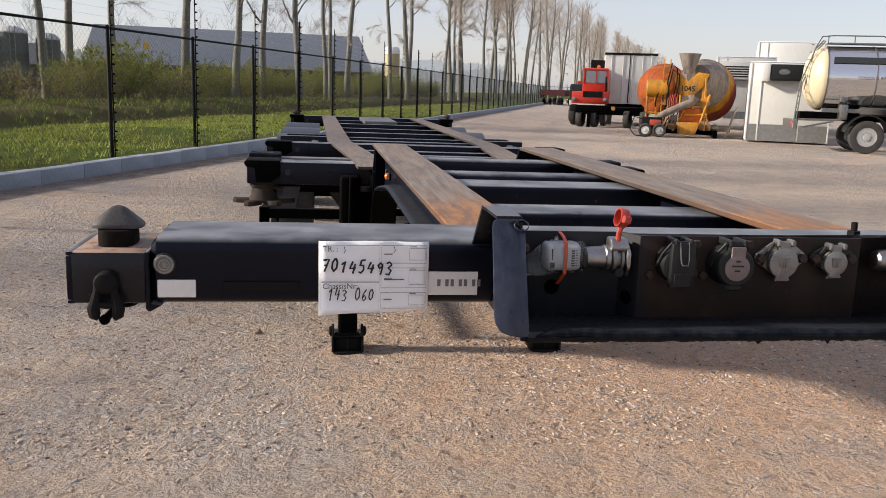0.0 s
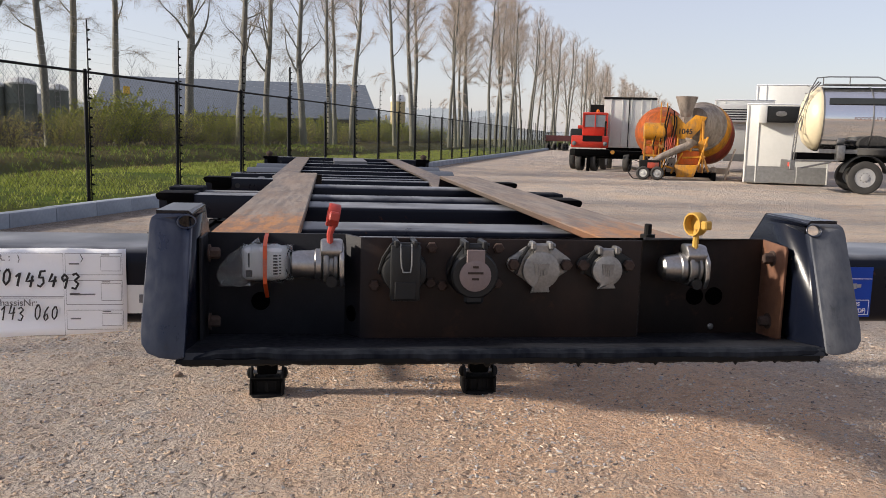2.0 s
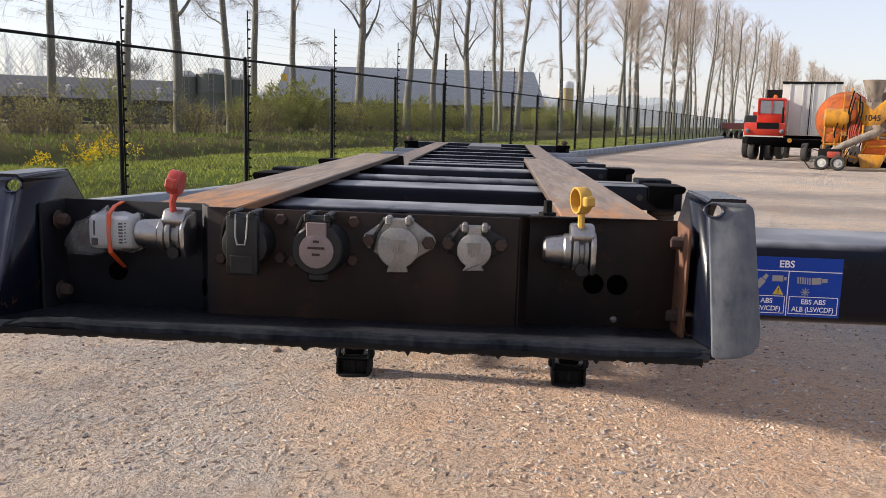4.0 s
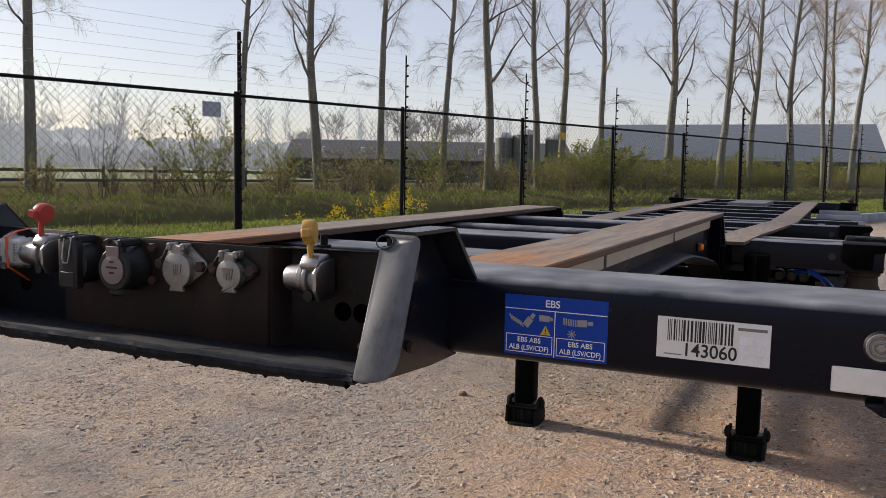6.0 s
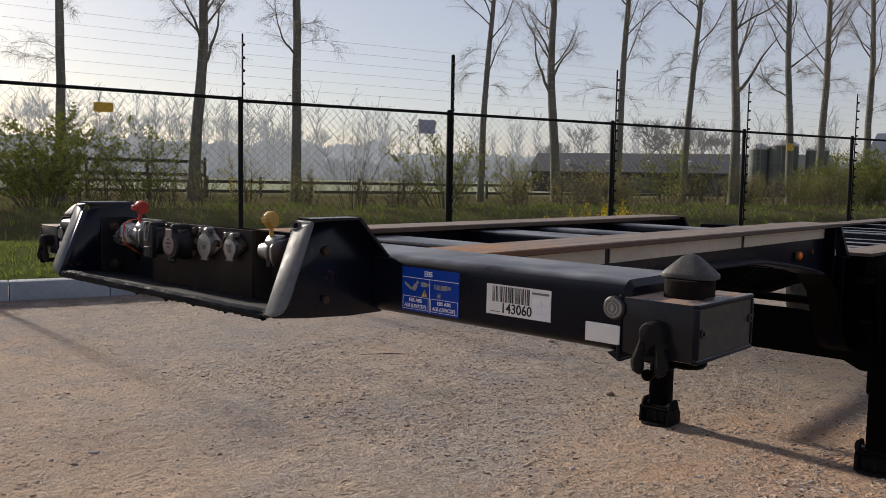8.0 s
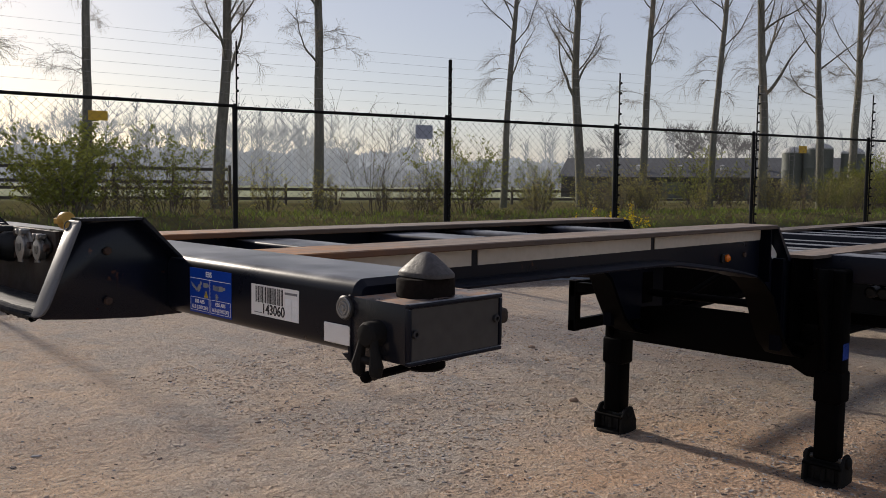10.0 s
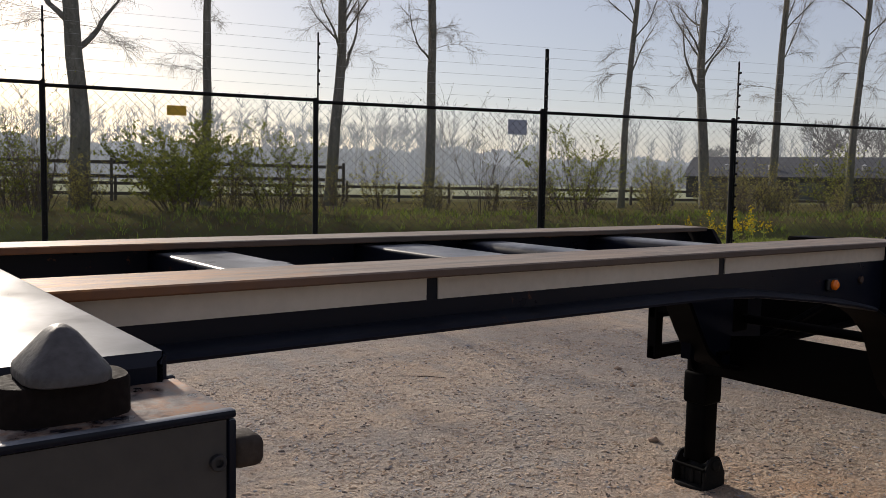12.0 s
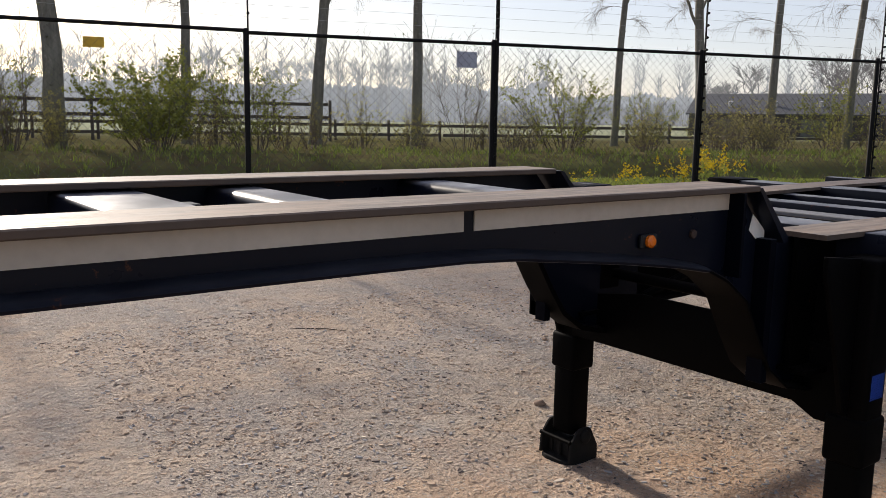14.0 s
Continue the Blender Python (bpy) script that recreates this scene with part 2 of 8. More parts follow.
def rail_top():
    """Worn flange: bare grey-brown steel with long scratches, bright rust towards its front end."""
    n = Nodes("worn_rusty_flange", "World")
    grain = n.noise(5, 6, 0.7, (9.0, 0.7, 1.0))
    big, mid, fine = n.noise(1.6, 4), n.noise(9, 6, 0.72, (3.0, 0.8, 1.0)), n.noise(190, 3)
    col = n.mix(n.ramp(grain, 0.40, 0.60), (0.115, 0.097, 0.084), (0.245, 0.208, 0.176))
    tan = n.noise(3.0, 5, 0.7, (2.2, 0.8, 1.0))
    col = n.mix(n.ramp(tan, 0.42, 0.60, 0.0, 0.4), col, (0.225, 0.155, 0.105))
    col = n.mix(n.ramp(tan, 0.40, 0.33, 0.0, 0.6), col, (0.075, 0.066, 0.06))
    front = n.ramp(n.axis(1), 0.25, 1.15, 0.42, 0.0)
    f = n.ramp(n.math("ADD", n.math("ADD", n.math("MULTIPLY", big, 0.55), n.math("MULTIPLY", mid, 0.5)), front), 0.70, 1.0)
    col = n.mix(f, col, n.mix(n.ramp(mid, 0.42, 0.58), (0.19, 0.08, 0.03), (0.44, 0.185, 0.045)))
    col = n.mix(n.ramp(mid, 0.57, 0.68, 0.0, 0.5), col, (0.055, 0.048, 0.043))
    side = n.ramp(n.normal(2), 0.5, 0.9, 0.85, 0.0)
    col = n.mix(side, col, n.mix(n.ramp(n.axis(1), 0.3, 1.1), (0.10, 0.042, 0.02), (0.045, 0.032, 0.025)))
    return n.set(col, n.ramp(grain, 0.3, 0.8, 0.56, 0.82), 0.0, n.math("ADD", fine, n.math("MULTIPLY", grain, 1.5)), 0.0008, 0.7, 0.3)


M["panel"] = panel_paint()
M["rust_plate"] = plain("rusty_brown_plate", (0.17, 0.068, 0.028), (0.055, 0.028, 0.02), 16, 0.75, 0, 0.002)
M["rail_top"] = rail_top()


def yard_material():
    """Compacted sand and crushed stone with grey wheel-worn patches."""
    n = Nodes("compacted_gravel", "World")
    patch, mid, grain, sand = n.noise(0.55, 4, 0.6), n.noise(3.1, 5, 0.65), n.noise(34, 5, 0.7), n.noise(120, 4, 0.75)
    track = n.noise(0.8, 5, 0.6, (1.0, 0.35, 1.0))
    lump = n.noise(11, 5, 0.7)
    aside = n.math("ADD", n.math("SUBTRACT", n.math("MULTIPLY", n.axis(0), 0.946), n.math("MULTIPLY", n.axis(1), 0.324)), 8.2)
    col = n.mix(n.ramp(patch, 0.44, 0.58), (0.60, 0.485, 0.38), (0.565, 0.475, 0.39))
    col = n.mix(n.ramp(n.noise(0.62, 4, 0.6, (0.7, 1.6, 1.0)), 0.52, 0.64, 0.0, 0.4), col, (0.49, 0.36, 0.26))
    # blue-grey crushed stone shows through in long streaks
    streak = n.noise(1.5, 5, 0.65, (0.45, 1.5, 1.0))
    col = n.mix(n.ramp(n.math("ADD", n.math("MULTIPLY", track, 0.7), n.math("MULTIPLY", mid, 0.3)), 0.47, 0.56, 0.0, 0.6), col, (0.41, 0.38, 0.355))
    col = n.mix(n.ramp(n.math("ADD", n.math("MULTIPLY", streak, 0.75), n.math("MULTIPLY", lump, 0.25)), 0.50, 0.60, 0.0, 0.6), col, (0.36, 0.355, 0.35))
    col = n.mix(n.ramp(n.math("ADD", n.axis(1), n.ramp(mid, 0.3, 0.7, -0.7, 0.7)), 2.1, 0.4, 0.0, 0.7), col, (0.69, 0.495, 0.345))
    # reddish sand round the legs
    ex, ey = n.math("SUBTRACT", n.axis(0), 1.1), n.math("SUBTRACT", n.axis(1), 3.1)
    far = n.math("ADD", n.math("MULTIPLY", ex, ex), n.math("MULTIPLY", ey, ey))
    red = n.math("MULTIPLY", n.ramp(n.math("ADD", far, n.ramp(mid, 0.3, 0.7, -1.2, 1.2)), 5.2, 0.6), n.ramp(patch, 0.35, 0.6, 0.9, 0.65))
    col = n.mix(red, col, (0.66, 0.41, 0.255))
    dirt = n.math("MULTIPLY", n.ramp(n.math("ADD", aside, n.ramp(mid, 0.35, 0.65, -0.35, 0.35)), 1.15, 0.55), n.ramp(lump, 0.35, 0.6, 0.5, 0.95))
    col = n.mix(dirt, col, (0.19, 0.16, 0.135))
    col = n.mix(n.ramp(lump, 0.36, 0.47, 0.5, 0.0), col, (0.25, 0.19, 0.155))
    col = n.mix(n.ramp(grain, 0.34, 0.43, 0.5, 0.0), col, (0.21, 0.165, 0.135))
    col = n.mix(n.ramp(sand, 0.54, 0.64, 0.0, 0.35), col, (0.66, 0.55, 0.44))
    col = n.mix(n.ramp(sand, 0.36, 0.44, 0.25, 0.0), col, (0.2, 0.155, 0.12))
    # flat chips trodden into the sand, two sizes
    chip_a, pick_a, tint_a = n.cells(46, 0.4, (1.0, 1.35, 1.0))
    chip_b, pick_b, tint_b = n.cells(100, 0.4)
    on_a = n.math("MULTIPLY", n.ramp(chip_a, 0.46, 0.40), n.ramp(n.math("ADD", pick_a, n.ramp(mid, 0.35, 0.65, -0.25, 0.25)), 0.60, 0.62))
    on_b = n.math("MULTIPLY", n.ramp(chip_b, 0.48, 0.40), n.ramp(n.math("ADD", pick_b, n.ramp(lump, 0.35, 0.65, -0.3, 0.3)), 0.68, 0.7))
    col = n.mix(n.math("MULTIPLY", on_b, 0.7), col, n.mix(n.ramp(tint_b, 0.2, 0.9), (0.33, 0.27, 0.225), (0.64, 0.55, 0.455)))
    col = n.mix(n.math("MULTIPLY", on_a, 0.8), col, n.mix(n.ramp(tint_a, 0.15, 0.9), (0.36, 0.31, 0.275), (0.65, 0.57, 0.485)))
    # a few small rust-red stains
    stain = n.math("MULTIPLY", n.ramp(n.noise(1.1, 4, 0.6), 0.66, 0.72, 0.0, 0.55), n.ramp(lump, 0.35, 0.6, 0.4, 1.0))
    col = n.mix(stain, col, (0.36, 0.20, 0.125))
    # small kicked-out pits, their shade also darkened into the colour
    pit, pick_p, tint_p = n.cells(9, 0.6, (1.0, 1.4, 1.0))
    hollow = n.math("MULTIPLY", n.ramp(pit, 0.34, 0.08), n.ramp(n.math("ADD", pick_p, n.ramp(mid, 0.35, 0.65, -0.2, 0.2)), 0.62, 0.72))
    col = n.mix(n.math("MULTIPLY", hollow, 0.4), col, (0.30, 0.23, 0.18))
    high = n.math("ADD", n.math("MULTIPLY", grain, 0.8), n.math("MULTIPLY", sand, 0.18))
    high = n.math("ADD", high, n.math("MULTIPLY", lump, 2.0))
    high = n.math("ADD", high, n.math("ADD", n.math("MULTIPLY", on_a, 0.16), n.math("MULTIPLY", on_b, 0.08)))
    high = n.math("SUBTRACT", high, n.math("MULTIPLY", hollow, n.ramp(lump, 0.3, 0.7, 0.35, 1.0)))
    return n.set(col, 0.95, 0.0, high, 0.058, 1.0, 0.1)


def meadow_material():
    n = Nodes("meadow_soil", "World")
    a, b, c = n.noise(0.35, 5, 0.65), n.noise(3.5, 5, 0.7), n.noise(40, 4, 0.7)
    col = n.mix(n.ramp(a, 0.35, 0.65), (0.085, 0.125, 0.03), (0.14, 0.145, 0.055))
    col = n.mix(n.ramp(b, 0.52, 0.72, 0.0, 0.8), col, (0.105, 0.08, 0.048))
    col = n.mix(n.ramp(c, 0.3, 0.55, 0.6, 0.0), col, (0.03, 0.05, 0.014))
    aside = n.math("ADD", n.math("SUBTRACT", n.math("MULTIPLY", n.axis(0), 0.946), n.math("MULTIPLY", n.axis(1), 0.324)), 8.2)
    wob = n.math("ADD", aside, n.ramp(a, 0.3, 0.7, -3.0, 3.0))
    # brown leaf litter, with the shade under the trees in its colour
    litter_shade = n.math("MULTIPLY", n.ramp(wob, -9.0, -12.0), n.ramp(b, 0.4, 0.6, 0.45, 1.0))
    col = n.mix(litter_shade, col, n.mix(c, (0.135, 0.105, 0.06), (0.05, 0.045, 0.024)))
    # far field paled in its colour for distance haze and low sun
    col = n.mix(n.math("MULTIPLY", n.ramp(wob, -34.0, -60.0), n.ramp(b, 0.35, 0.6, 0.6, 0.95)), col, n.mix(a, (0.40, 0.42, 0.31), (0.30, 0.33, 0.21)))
    return n.set(col, 0.95, 0.0, n.math("ADD", b, c), 0.05, 0.8, 0.0)


M["yard"] = yard_material()
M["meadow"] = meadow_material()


def chip_material():
    n = Nodes("crushed_stone")
    f = n.island()
    col = n.mix(n.ramp(f, 0.06, 0.2), (0.13, 0.11, 0.10), (0.43, 0.325, 0.235))
    col = n.mix(n.ramp(f, 0.30, 0.34), col, (0.35, 0.34, 0.335))
    col = n.mix(n.ramp(f, 0.48, 0.58), col, (0.49, 0.375, 0.275))
    col = n.mix(n.ramp(f, 0.82, 0.98), col, (0.60, 0.52, 0.43))
    return n.set(col, 0.9, 0.0, n.noise(300, 2), 0.001, 0.4, 0.2)


M["stone"] = chip_material()
M["rock"] = plain("brown_stone", (0.36, 0.26, 0.19), (0.22, 0.165, 0.125), 60, 0.9, 0, 0.004, 0.15)
M["twig_brown"] = plain("dry_twig_bark", (0.09, 0.065, 0.05), (0.05, 0.038, 0.03), 80, 0.9)
M["kerb"] = plain("kerb_concrete", (0.31, 0.35, 0.40), (0.20, 0.226, 0.26), 5, 0.9, 0, 0.003)
M["fence_black"] = plain("black_coated_steel", (0.0035, 0.004, 0.004), (0.007, 0.0075, 0.0075), 20, 0.6, 0.0, 0.0008, 0.12)
M["fence_wire"] = plain("green_black_wire", (0.045, 0.052, 0.047), (0.065, 0.073, 0.066), 20, 0.5)
M["live_wire"] = plain("steel_live_wire", (0.5, 0.5, 0.5), None, 20, 0.4, 0.6)
M["sign_yellow"] = plain("yellow_sign", (0.55, 0.36, 0.02), (0.45, 0.3, 0.02), 10, 0.5)
M["sign_grey"] = plain("weathered_sign", (0.34, 0.38, 0.46), (0.27, 0.30, 0.37), 10, 0.5)


def bark_material():
    n = Nodes("poplar_bark")
    a, b = n.noise(2.2, 5, 0.7, (3.0, 3.0, 0.5)), n.noise(24, 5, 0.7, (2.0, 2.0, 0.4))
    col = n.mix(n.ramp(a, 0.35, 0.65), (0.205, 0.198, 0.175), (0.115, 0.112, 0.098))
    col = n.mix(n.ramp(n.noise(5, 4, 0.7), 0.58, 0.68, 0.0, 0.55), col, (0.30, 0.295, 0.27))
    # green algae on the lower trunk
    col = n.mix(n.math("MULTIPLY", n.ramp(n.axis(2), 3.2, 0.6, 0.0, 0.6), n.ramp(a, 0.35, 0.6, 1.0, 0.35)), col, (0.15, 0.155, 0.06))
    col = n.mix(n.ramp(b, 0.55, 0.7, 0.0, 0.8), col, (0.05, 0.045, 0.035))
    return n.set(col, 0.9, 0.0, b, 0.02, 0.8, 0.2)


M["bark"] = bark_material()
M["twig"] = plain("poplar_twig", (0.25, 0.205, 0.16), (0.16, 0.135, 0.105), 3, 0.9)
# paler twig copy; sunlight on the farther crowns is in its colour
M["sunlit_twig"] = plain("sunlit_poplar_twig", (0.46, 0.385, 0.325), (0.34, 0.285, 0.24), 3, 0.9)
M["hedge_stem"] = plain("hedge_stem", (0.14, 0.108, 0.08), (0.08, 0.062, 0.047), 3, 0.9)


def leaf(name, a, b):
    n = Nodes(name)
    f = n.math("ADD", n.math("MULTIPLY", n.island(), 0.7), n.math("MULTIPLY", n.random(), 0.3))
    n.bsdf.inputs["Subsurface Weight"].default_value = 0.0
    n.set(n.mix(f, a, b), 0.75, 0.0, None, spec=0.06)
    t = n.t.nodes.new("ShaderNodeBsdfTranslucent")
    n.link(n.bsdf.inputs["Base Color"].links[0].from_socket, t.inputs["Color"])
    m = n.t.nodes.new("ShaderNodeMixShader")
    m.inputs[0].default_value = 0.14
    n.link(n.bsdf.outputs[0], m.inputs[1])
    n.link(t.outputs[0], m.inputs[2])
    n.link(m.outputs[0], n.t.nodes["Material Output"].inputs["Surface"])
    return n.mat


M["bud"] = leaf("poplar_catkins", (0.34, 0.26, 0.13), (0.20, 0.17, 0.09))
M["shrub_leaf"] = leaf("young_shrub_leaf", (0.31, 0.325, 0.07), (0.14, 0.16, 0.04))
M["shrub_pale"] = leaf("pale_bud_leaf", (0.43, 0.40, 0.11), (0.26, 0.24, 0.075))
M["grass"] = leaf("grass_blade", (0.40, 0.43, 0.095), (0.19, 0.235, 0.05))
# darker copy of the grass; the bank's shade is in its colour
M["bank_grass"] = leaf("shaded_grass_blade", (0.28, 0.33, 0.07), (0.13, 0.175, 0.04))
M["straw"] = leaf("dry_grass_blade", (0.22, 0.18, 0.085), (0.14, 0.115, 0.055))
M["rape"] = leaf("yellow_flower", (0.72, 0.55, 0.02), (0.6, 0.42, 0.02))
M["wood_dark"] = plain("weathered_board", (0.045, 0.038, 0.03), (0.09, 0.08, 0.065), 4, 0.85, 0, 0.003)

# ---------------------------------------------------------------- mesh helpers


def mesh_of(name, bm, mat, smooth=True, angle=32):
    me = bpy.data.meshes.new(name)
    bm.normal_update()
    bm.to_mesh(me)
    bm.free()
    for m in mat if isinstance(mat, (list, tuple)) else [mat]:
        me.materials.append(m)
    if smooth and len(me.polygons):
        me.polygons.foreach_set("use_smooth", [True] * len(me.polygons))
        me.set_sharp_from_angle(angle=radians(angle))
    return me


def part(name, bm, mat, parent=None, label="", smooth=True, at=None):
    ob = new(name, mesh_of(name, bm, mat, smooth))
    ob.parent = parent
    if at is not None:
        ob.matrix_basis = at
    return tagged(ob, label)


def piece(name, me, parent, at):
    ob = new(name, me)
    ob.parent = parent
    ob.matrix_basis = at
    return ob


def thing(name, label, category, at=None, group="", kind=""):
    ob = new(name)
    ob.empty_display_size = 0.1
    if at is not None:
        ob.matrix_basis = at
    return tagged(ob, label, category, group, kind)


def B():
    return bmesh.new()


def box(bm, x0, x1, y0, y1, z0, z1, r=0.0, seg=2, m=None):
    got = bmesh.ops.create_cube(bm, size=1.0)["verts"]
    for v in got:
        v.co = Vector((x0 + (v.co.x + 0.5) * (x1 - x0), y0 + (v.co.y + 0.5) * (y1 - y0), z0 + (v.co.z + 0.5) * (z1 - z0)))
    if r > 0:
        edges = list({e for v in got for e in v.link_edges})
        done = bmesh.ops.bevel(bm, geom=edges, offset=r, segments=seg, affect="EDGES", profile=0.5)
        got = list({v for f in done["faces"] for v in f.verts} | {v for v in got if v.is_valid})
    if m is not None:
        bmesh.ops.transform(bm, matrix=m, verts=[v for v in got if v.is_valid])
    return bm


def lathe(bm, profile, at, seg=16, cap=True):
    """A turned shape: rows of (radius, height) round the z axis of the pose at."""
    rings = []
    for r, z in profile:
        if r < 1e-6:
            rings.append([bm.verts.new(at @ Vector((0, 0, z)))])
        else:
            rings.append([bm.verts.new(at @ Vector((r * math.cos(2 * math.pi * k / seg), r * math.sin(2 * math.pi * k / seg), z))) for k in range(seg)])
    for a, b in zip(rings, rings[1:]):
        for k in range(seg):
            q = [a[k % len(a)], a[(k + 1) % len(a)], b[(k + 1) % len(b)], b[k % len(b)]]
            q = [v for i, v in enumerate(q) if v not in q[:i]]
            if len(q) > 2:
                bm.faces.new(q)
    for ring, flip in ((rings[0], True), (rings[-1], False)):
        if cap and len(ring) > 2:
            bm.faces.new(ring[::-1] if flip else ring)
    return bm


def between(a, b):
    a, b = Vector(a), Vector(b)
    return Matrix.Translation(a) @ (b - a).to_track_quat("Z", "Y").to_matrix().to_4x4(), (b - a).length


def rod(bm, a, b, r0, r1=None, seg=10):
    at, length = between(a, b)
    return lathe(bm, [(r0, 0), (r0 if r1 is None else r1, length)], at, seg)


def hexbolt(bm, at, r=0.011, h=0.009):
    return lathe(bm, [(r, 0), (r, h * 0.8), (r * 0.8, h)], at, 6)


def slab(bm, pts, axis, lo, hi, r=0.0):
    """A flat outline pushed along an axis (0 x, 1 y, 2 z) from lo to hi."""
    def put(p, d):
        q = list(p)
        q.insert(axis, d)
        return bm.verts.new(q)
    a, b = [put(p, lo) for p in pts], [put(p, hi) for p in pts]
    faces = [bm.faces.new(a), bm.faces.new(b[::-1])]
    for k in range(len(pts)):
        j = (k + 1) % len(pts)
        faces.append(bm.faces.new((a[j], a[k], b[k], b[j])))
    bmesh.ops.recalc_face_normals(bm, faces=faces)
    if r > 0:
        edges = list({e for f in faces for e in f.edges})
        bmesh.ops.bevel(bm, geom=edges, offset=r, segments=2, affect="EDGES", profile=0.5)
    return bm


def pipe(bm, pts, radii, seg=6, cap=True):
    """A round bar along a line of points."""
    pts = [Vector(p) for p in pts]
    radii = radii if isinstance(radii, (list, tuple)) else [radii] * len(pts)
    rings, side = [], None
    for k, (p, r) in enumerate(zip(pts, radii)):
        d = (pts[min(k + 1, len(pts) - 1)] - pts[max(k - 1, 0)]).normalized()
        if side is None:
            side = d.orthogonal().normalized()
        side = (side - d * side.dot(d))
        side = side.normalized() if side.length > 1e-5 else d.orthogonal().normalized()
        up = d.cross(side)
        rings.append([bm.verts.new(p + r * (math.cos(2 * math.pi * i / seg) * side + math.sin(2 * math.pi * i / seg) * up)) for i in range(seg)])
    for a, b in zip(rings, rings[1:]):
        for i in range(seg):
            bm.faces.new((a[i], a[(i + 1) % seg], b[(i + 1) % seg], b[i]))
    if cap:
        bm.faces.new(rings[0][::-1])
        bm.faces.new(rings[-1])
    return bm


def writing(name, text, size, mat, parent, at, align="CENTER", squeeze=1.0, bold=0.0, slant=0.0):
    """Flat lettering as a mesh; at puts its x along the text and its z out of the surface."""
    c = bpy.data.curves.new(name, "FONT")
    c.shear = slant
    c.body, c.size, c.align_x, c.align_y, c.offset, c.extrude = text, size, align, "CENTER", bold, 0.0004
    ob = bpy.data.objects.new(name, c)
    scene.collection.objects.link(ob)
    me = bpy.data.meshes.new_from_object(ob.evaluated_get(bpy.context.evaluated_depsgraph_get()))
    bpy.data.objects.remove(ob)
    me.name = name
    me.materials.clear()
    me.materials.append(mat)
    out = new(name, me)
    out.parent = parent
    out.matrix_basis = at @ Matrix.Diagonal((squeeze, 1, 1, 1))
    return out


def facing(x, y, z, yaw=0.0):
    """A pose on an upright surface that faces -y: x to the right, z out of the surface."""
    return Matrix.Translation((x, y, z)) @ pose(0, 0, 0, 0, 0, yaw) @ pose(0, 0, 0, 90, 0, 0)


# ---------------------------------------------------------------- ground, kerb and fence

FENCE_AT, FENCE_TURN, STEP = Vector((-6.077, 7.569, 0)), 0.33, 2.928
ALONG = Vector((math.sin(FENCE_TURN), math.cos(FENCE_TURN), 0))
ASIDE = Vector((math.cos(FENCE_TURN), -math.sin(FENCE_TURN), 0))


def F(along, aside, z=0.0):
    """A place by metres along the fence and metres from it towards the yard."""
    return FENCE_AT + ALONG * along + ASIDE * aside + Vector((0, 0, z))


def turned(along, aside, z=0.0, extra=0.0):
    return Matrix.Translation(F(along, aside, z)) @ Matrix.Rotation(-FENCE_TURN + extra, 4, "Z")


def spread(lo, hi, knots):
    """Even steps between knots of (place, step)."""
    out = []
    for (a, s), (b, _) in zip(knots, knots[1:]):
        n = max(1, round((b - a) / s))
        out += [a + (b - a) * k / n for k in range(n)]
    return out + [knots[-1][0]]


def sheet(name, alongs, asides, height, mat, label):
    verts, faces, w = [], [], len(asides)
    for a in alongs:
        for s in asides:
            p = F(a, s)
            verts.append((p.x, p.y, height(a, s)))
    for i in range(len(alongs) - 1):
        for j in range(w - 1):
            faces.append((i * w + j, i * w + j + 1, (i + 1) * w + j + 1, (i + 1) * w + j))
    me = bpy.data.meshes.new(name)
    me.from_pydata(verts, [], faces)
    me.materials.append(mat)
    me.polygons.foreach_set("use_smooth", [True] * len(me.polygons))
    ob = new(name, me)
    return tagged(ob, label, name.replace("_", " "), kind="structure")


def crown(a, s):
    """The yard is a little higher where the trailer stands."""
    q = F(a, s)
    f = max(0.0, min(1.0, (14.0 - math.hypot(q.x, q.y - 3.0)) / 9.0))
    return 0.042 * f * f * (3 - 2 * f)


def yard_height(a, s):
    rise = 0.12 * max(0.0, min(1.0, (4.5 - s) / 4.2)) ** 1.5
    near = max(0.0, 1.0 - abs(s - 7) / 14) * max(0.0, 1.0 - abs(a + 5) / 22)
    close = 1.0 if -10 < a < 4 and 2.5 < s < 12.5 else 0.0
    p = Vector((a, s, 0))
    rise += crown(a, s)
    return rise + near * (0.012 * noise.noise(p * 0.9) + 0.007 * noise.noise(p * 2.7) + 0.005 * noise.noise(p * 6.3)) + close * (0.0042 * noise.noise(p * 11.0) + 0.0028 * noise.noise(p * 21.0)) - 0.004


def bank_height(a, s):
    """The verge behind the kerb, a ditch, and the field beyond."""
    knots = ((0.3, 0.30), (0.0, 0.36), (-3.0, 0.40), (-6.0, 0.30), (-9.0, -0.38), (-10.2, -0.40), (-12.3, 0.40), (-13.5, 0.52), (-16.0, 0.5), (-30.0, 0.5), (-700.0, 0.5))
    z = knots[-1][1]
    for (s0, z0), (s1, z1) in zip(knots, knots[1:]):
        if s1 <= s <= s0:
            f = (s0 - s) / (s0 - s1)
            z = z0 + (z1 - z0) * f * f * (3 - 2 * f)
            break
    p = Vector((a, s, 3.0))
    lump = max(0.0, min(1.0, (0.2 - s) / 1.5))
    return z + lump * (0.06 * noise.noise(p * 0.5) + 0.035 * noise.noise(p * 1.9))


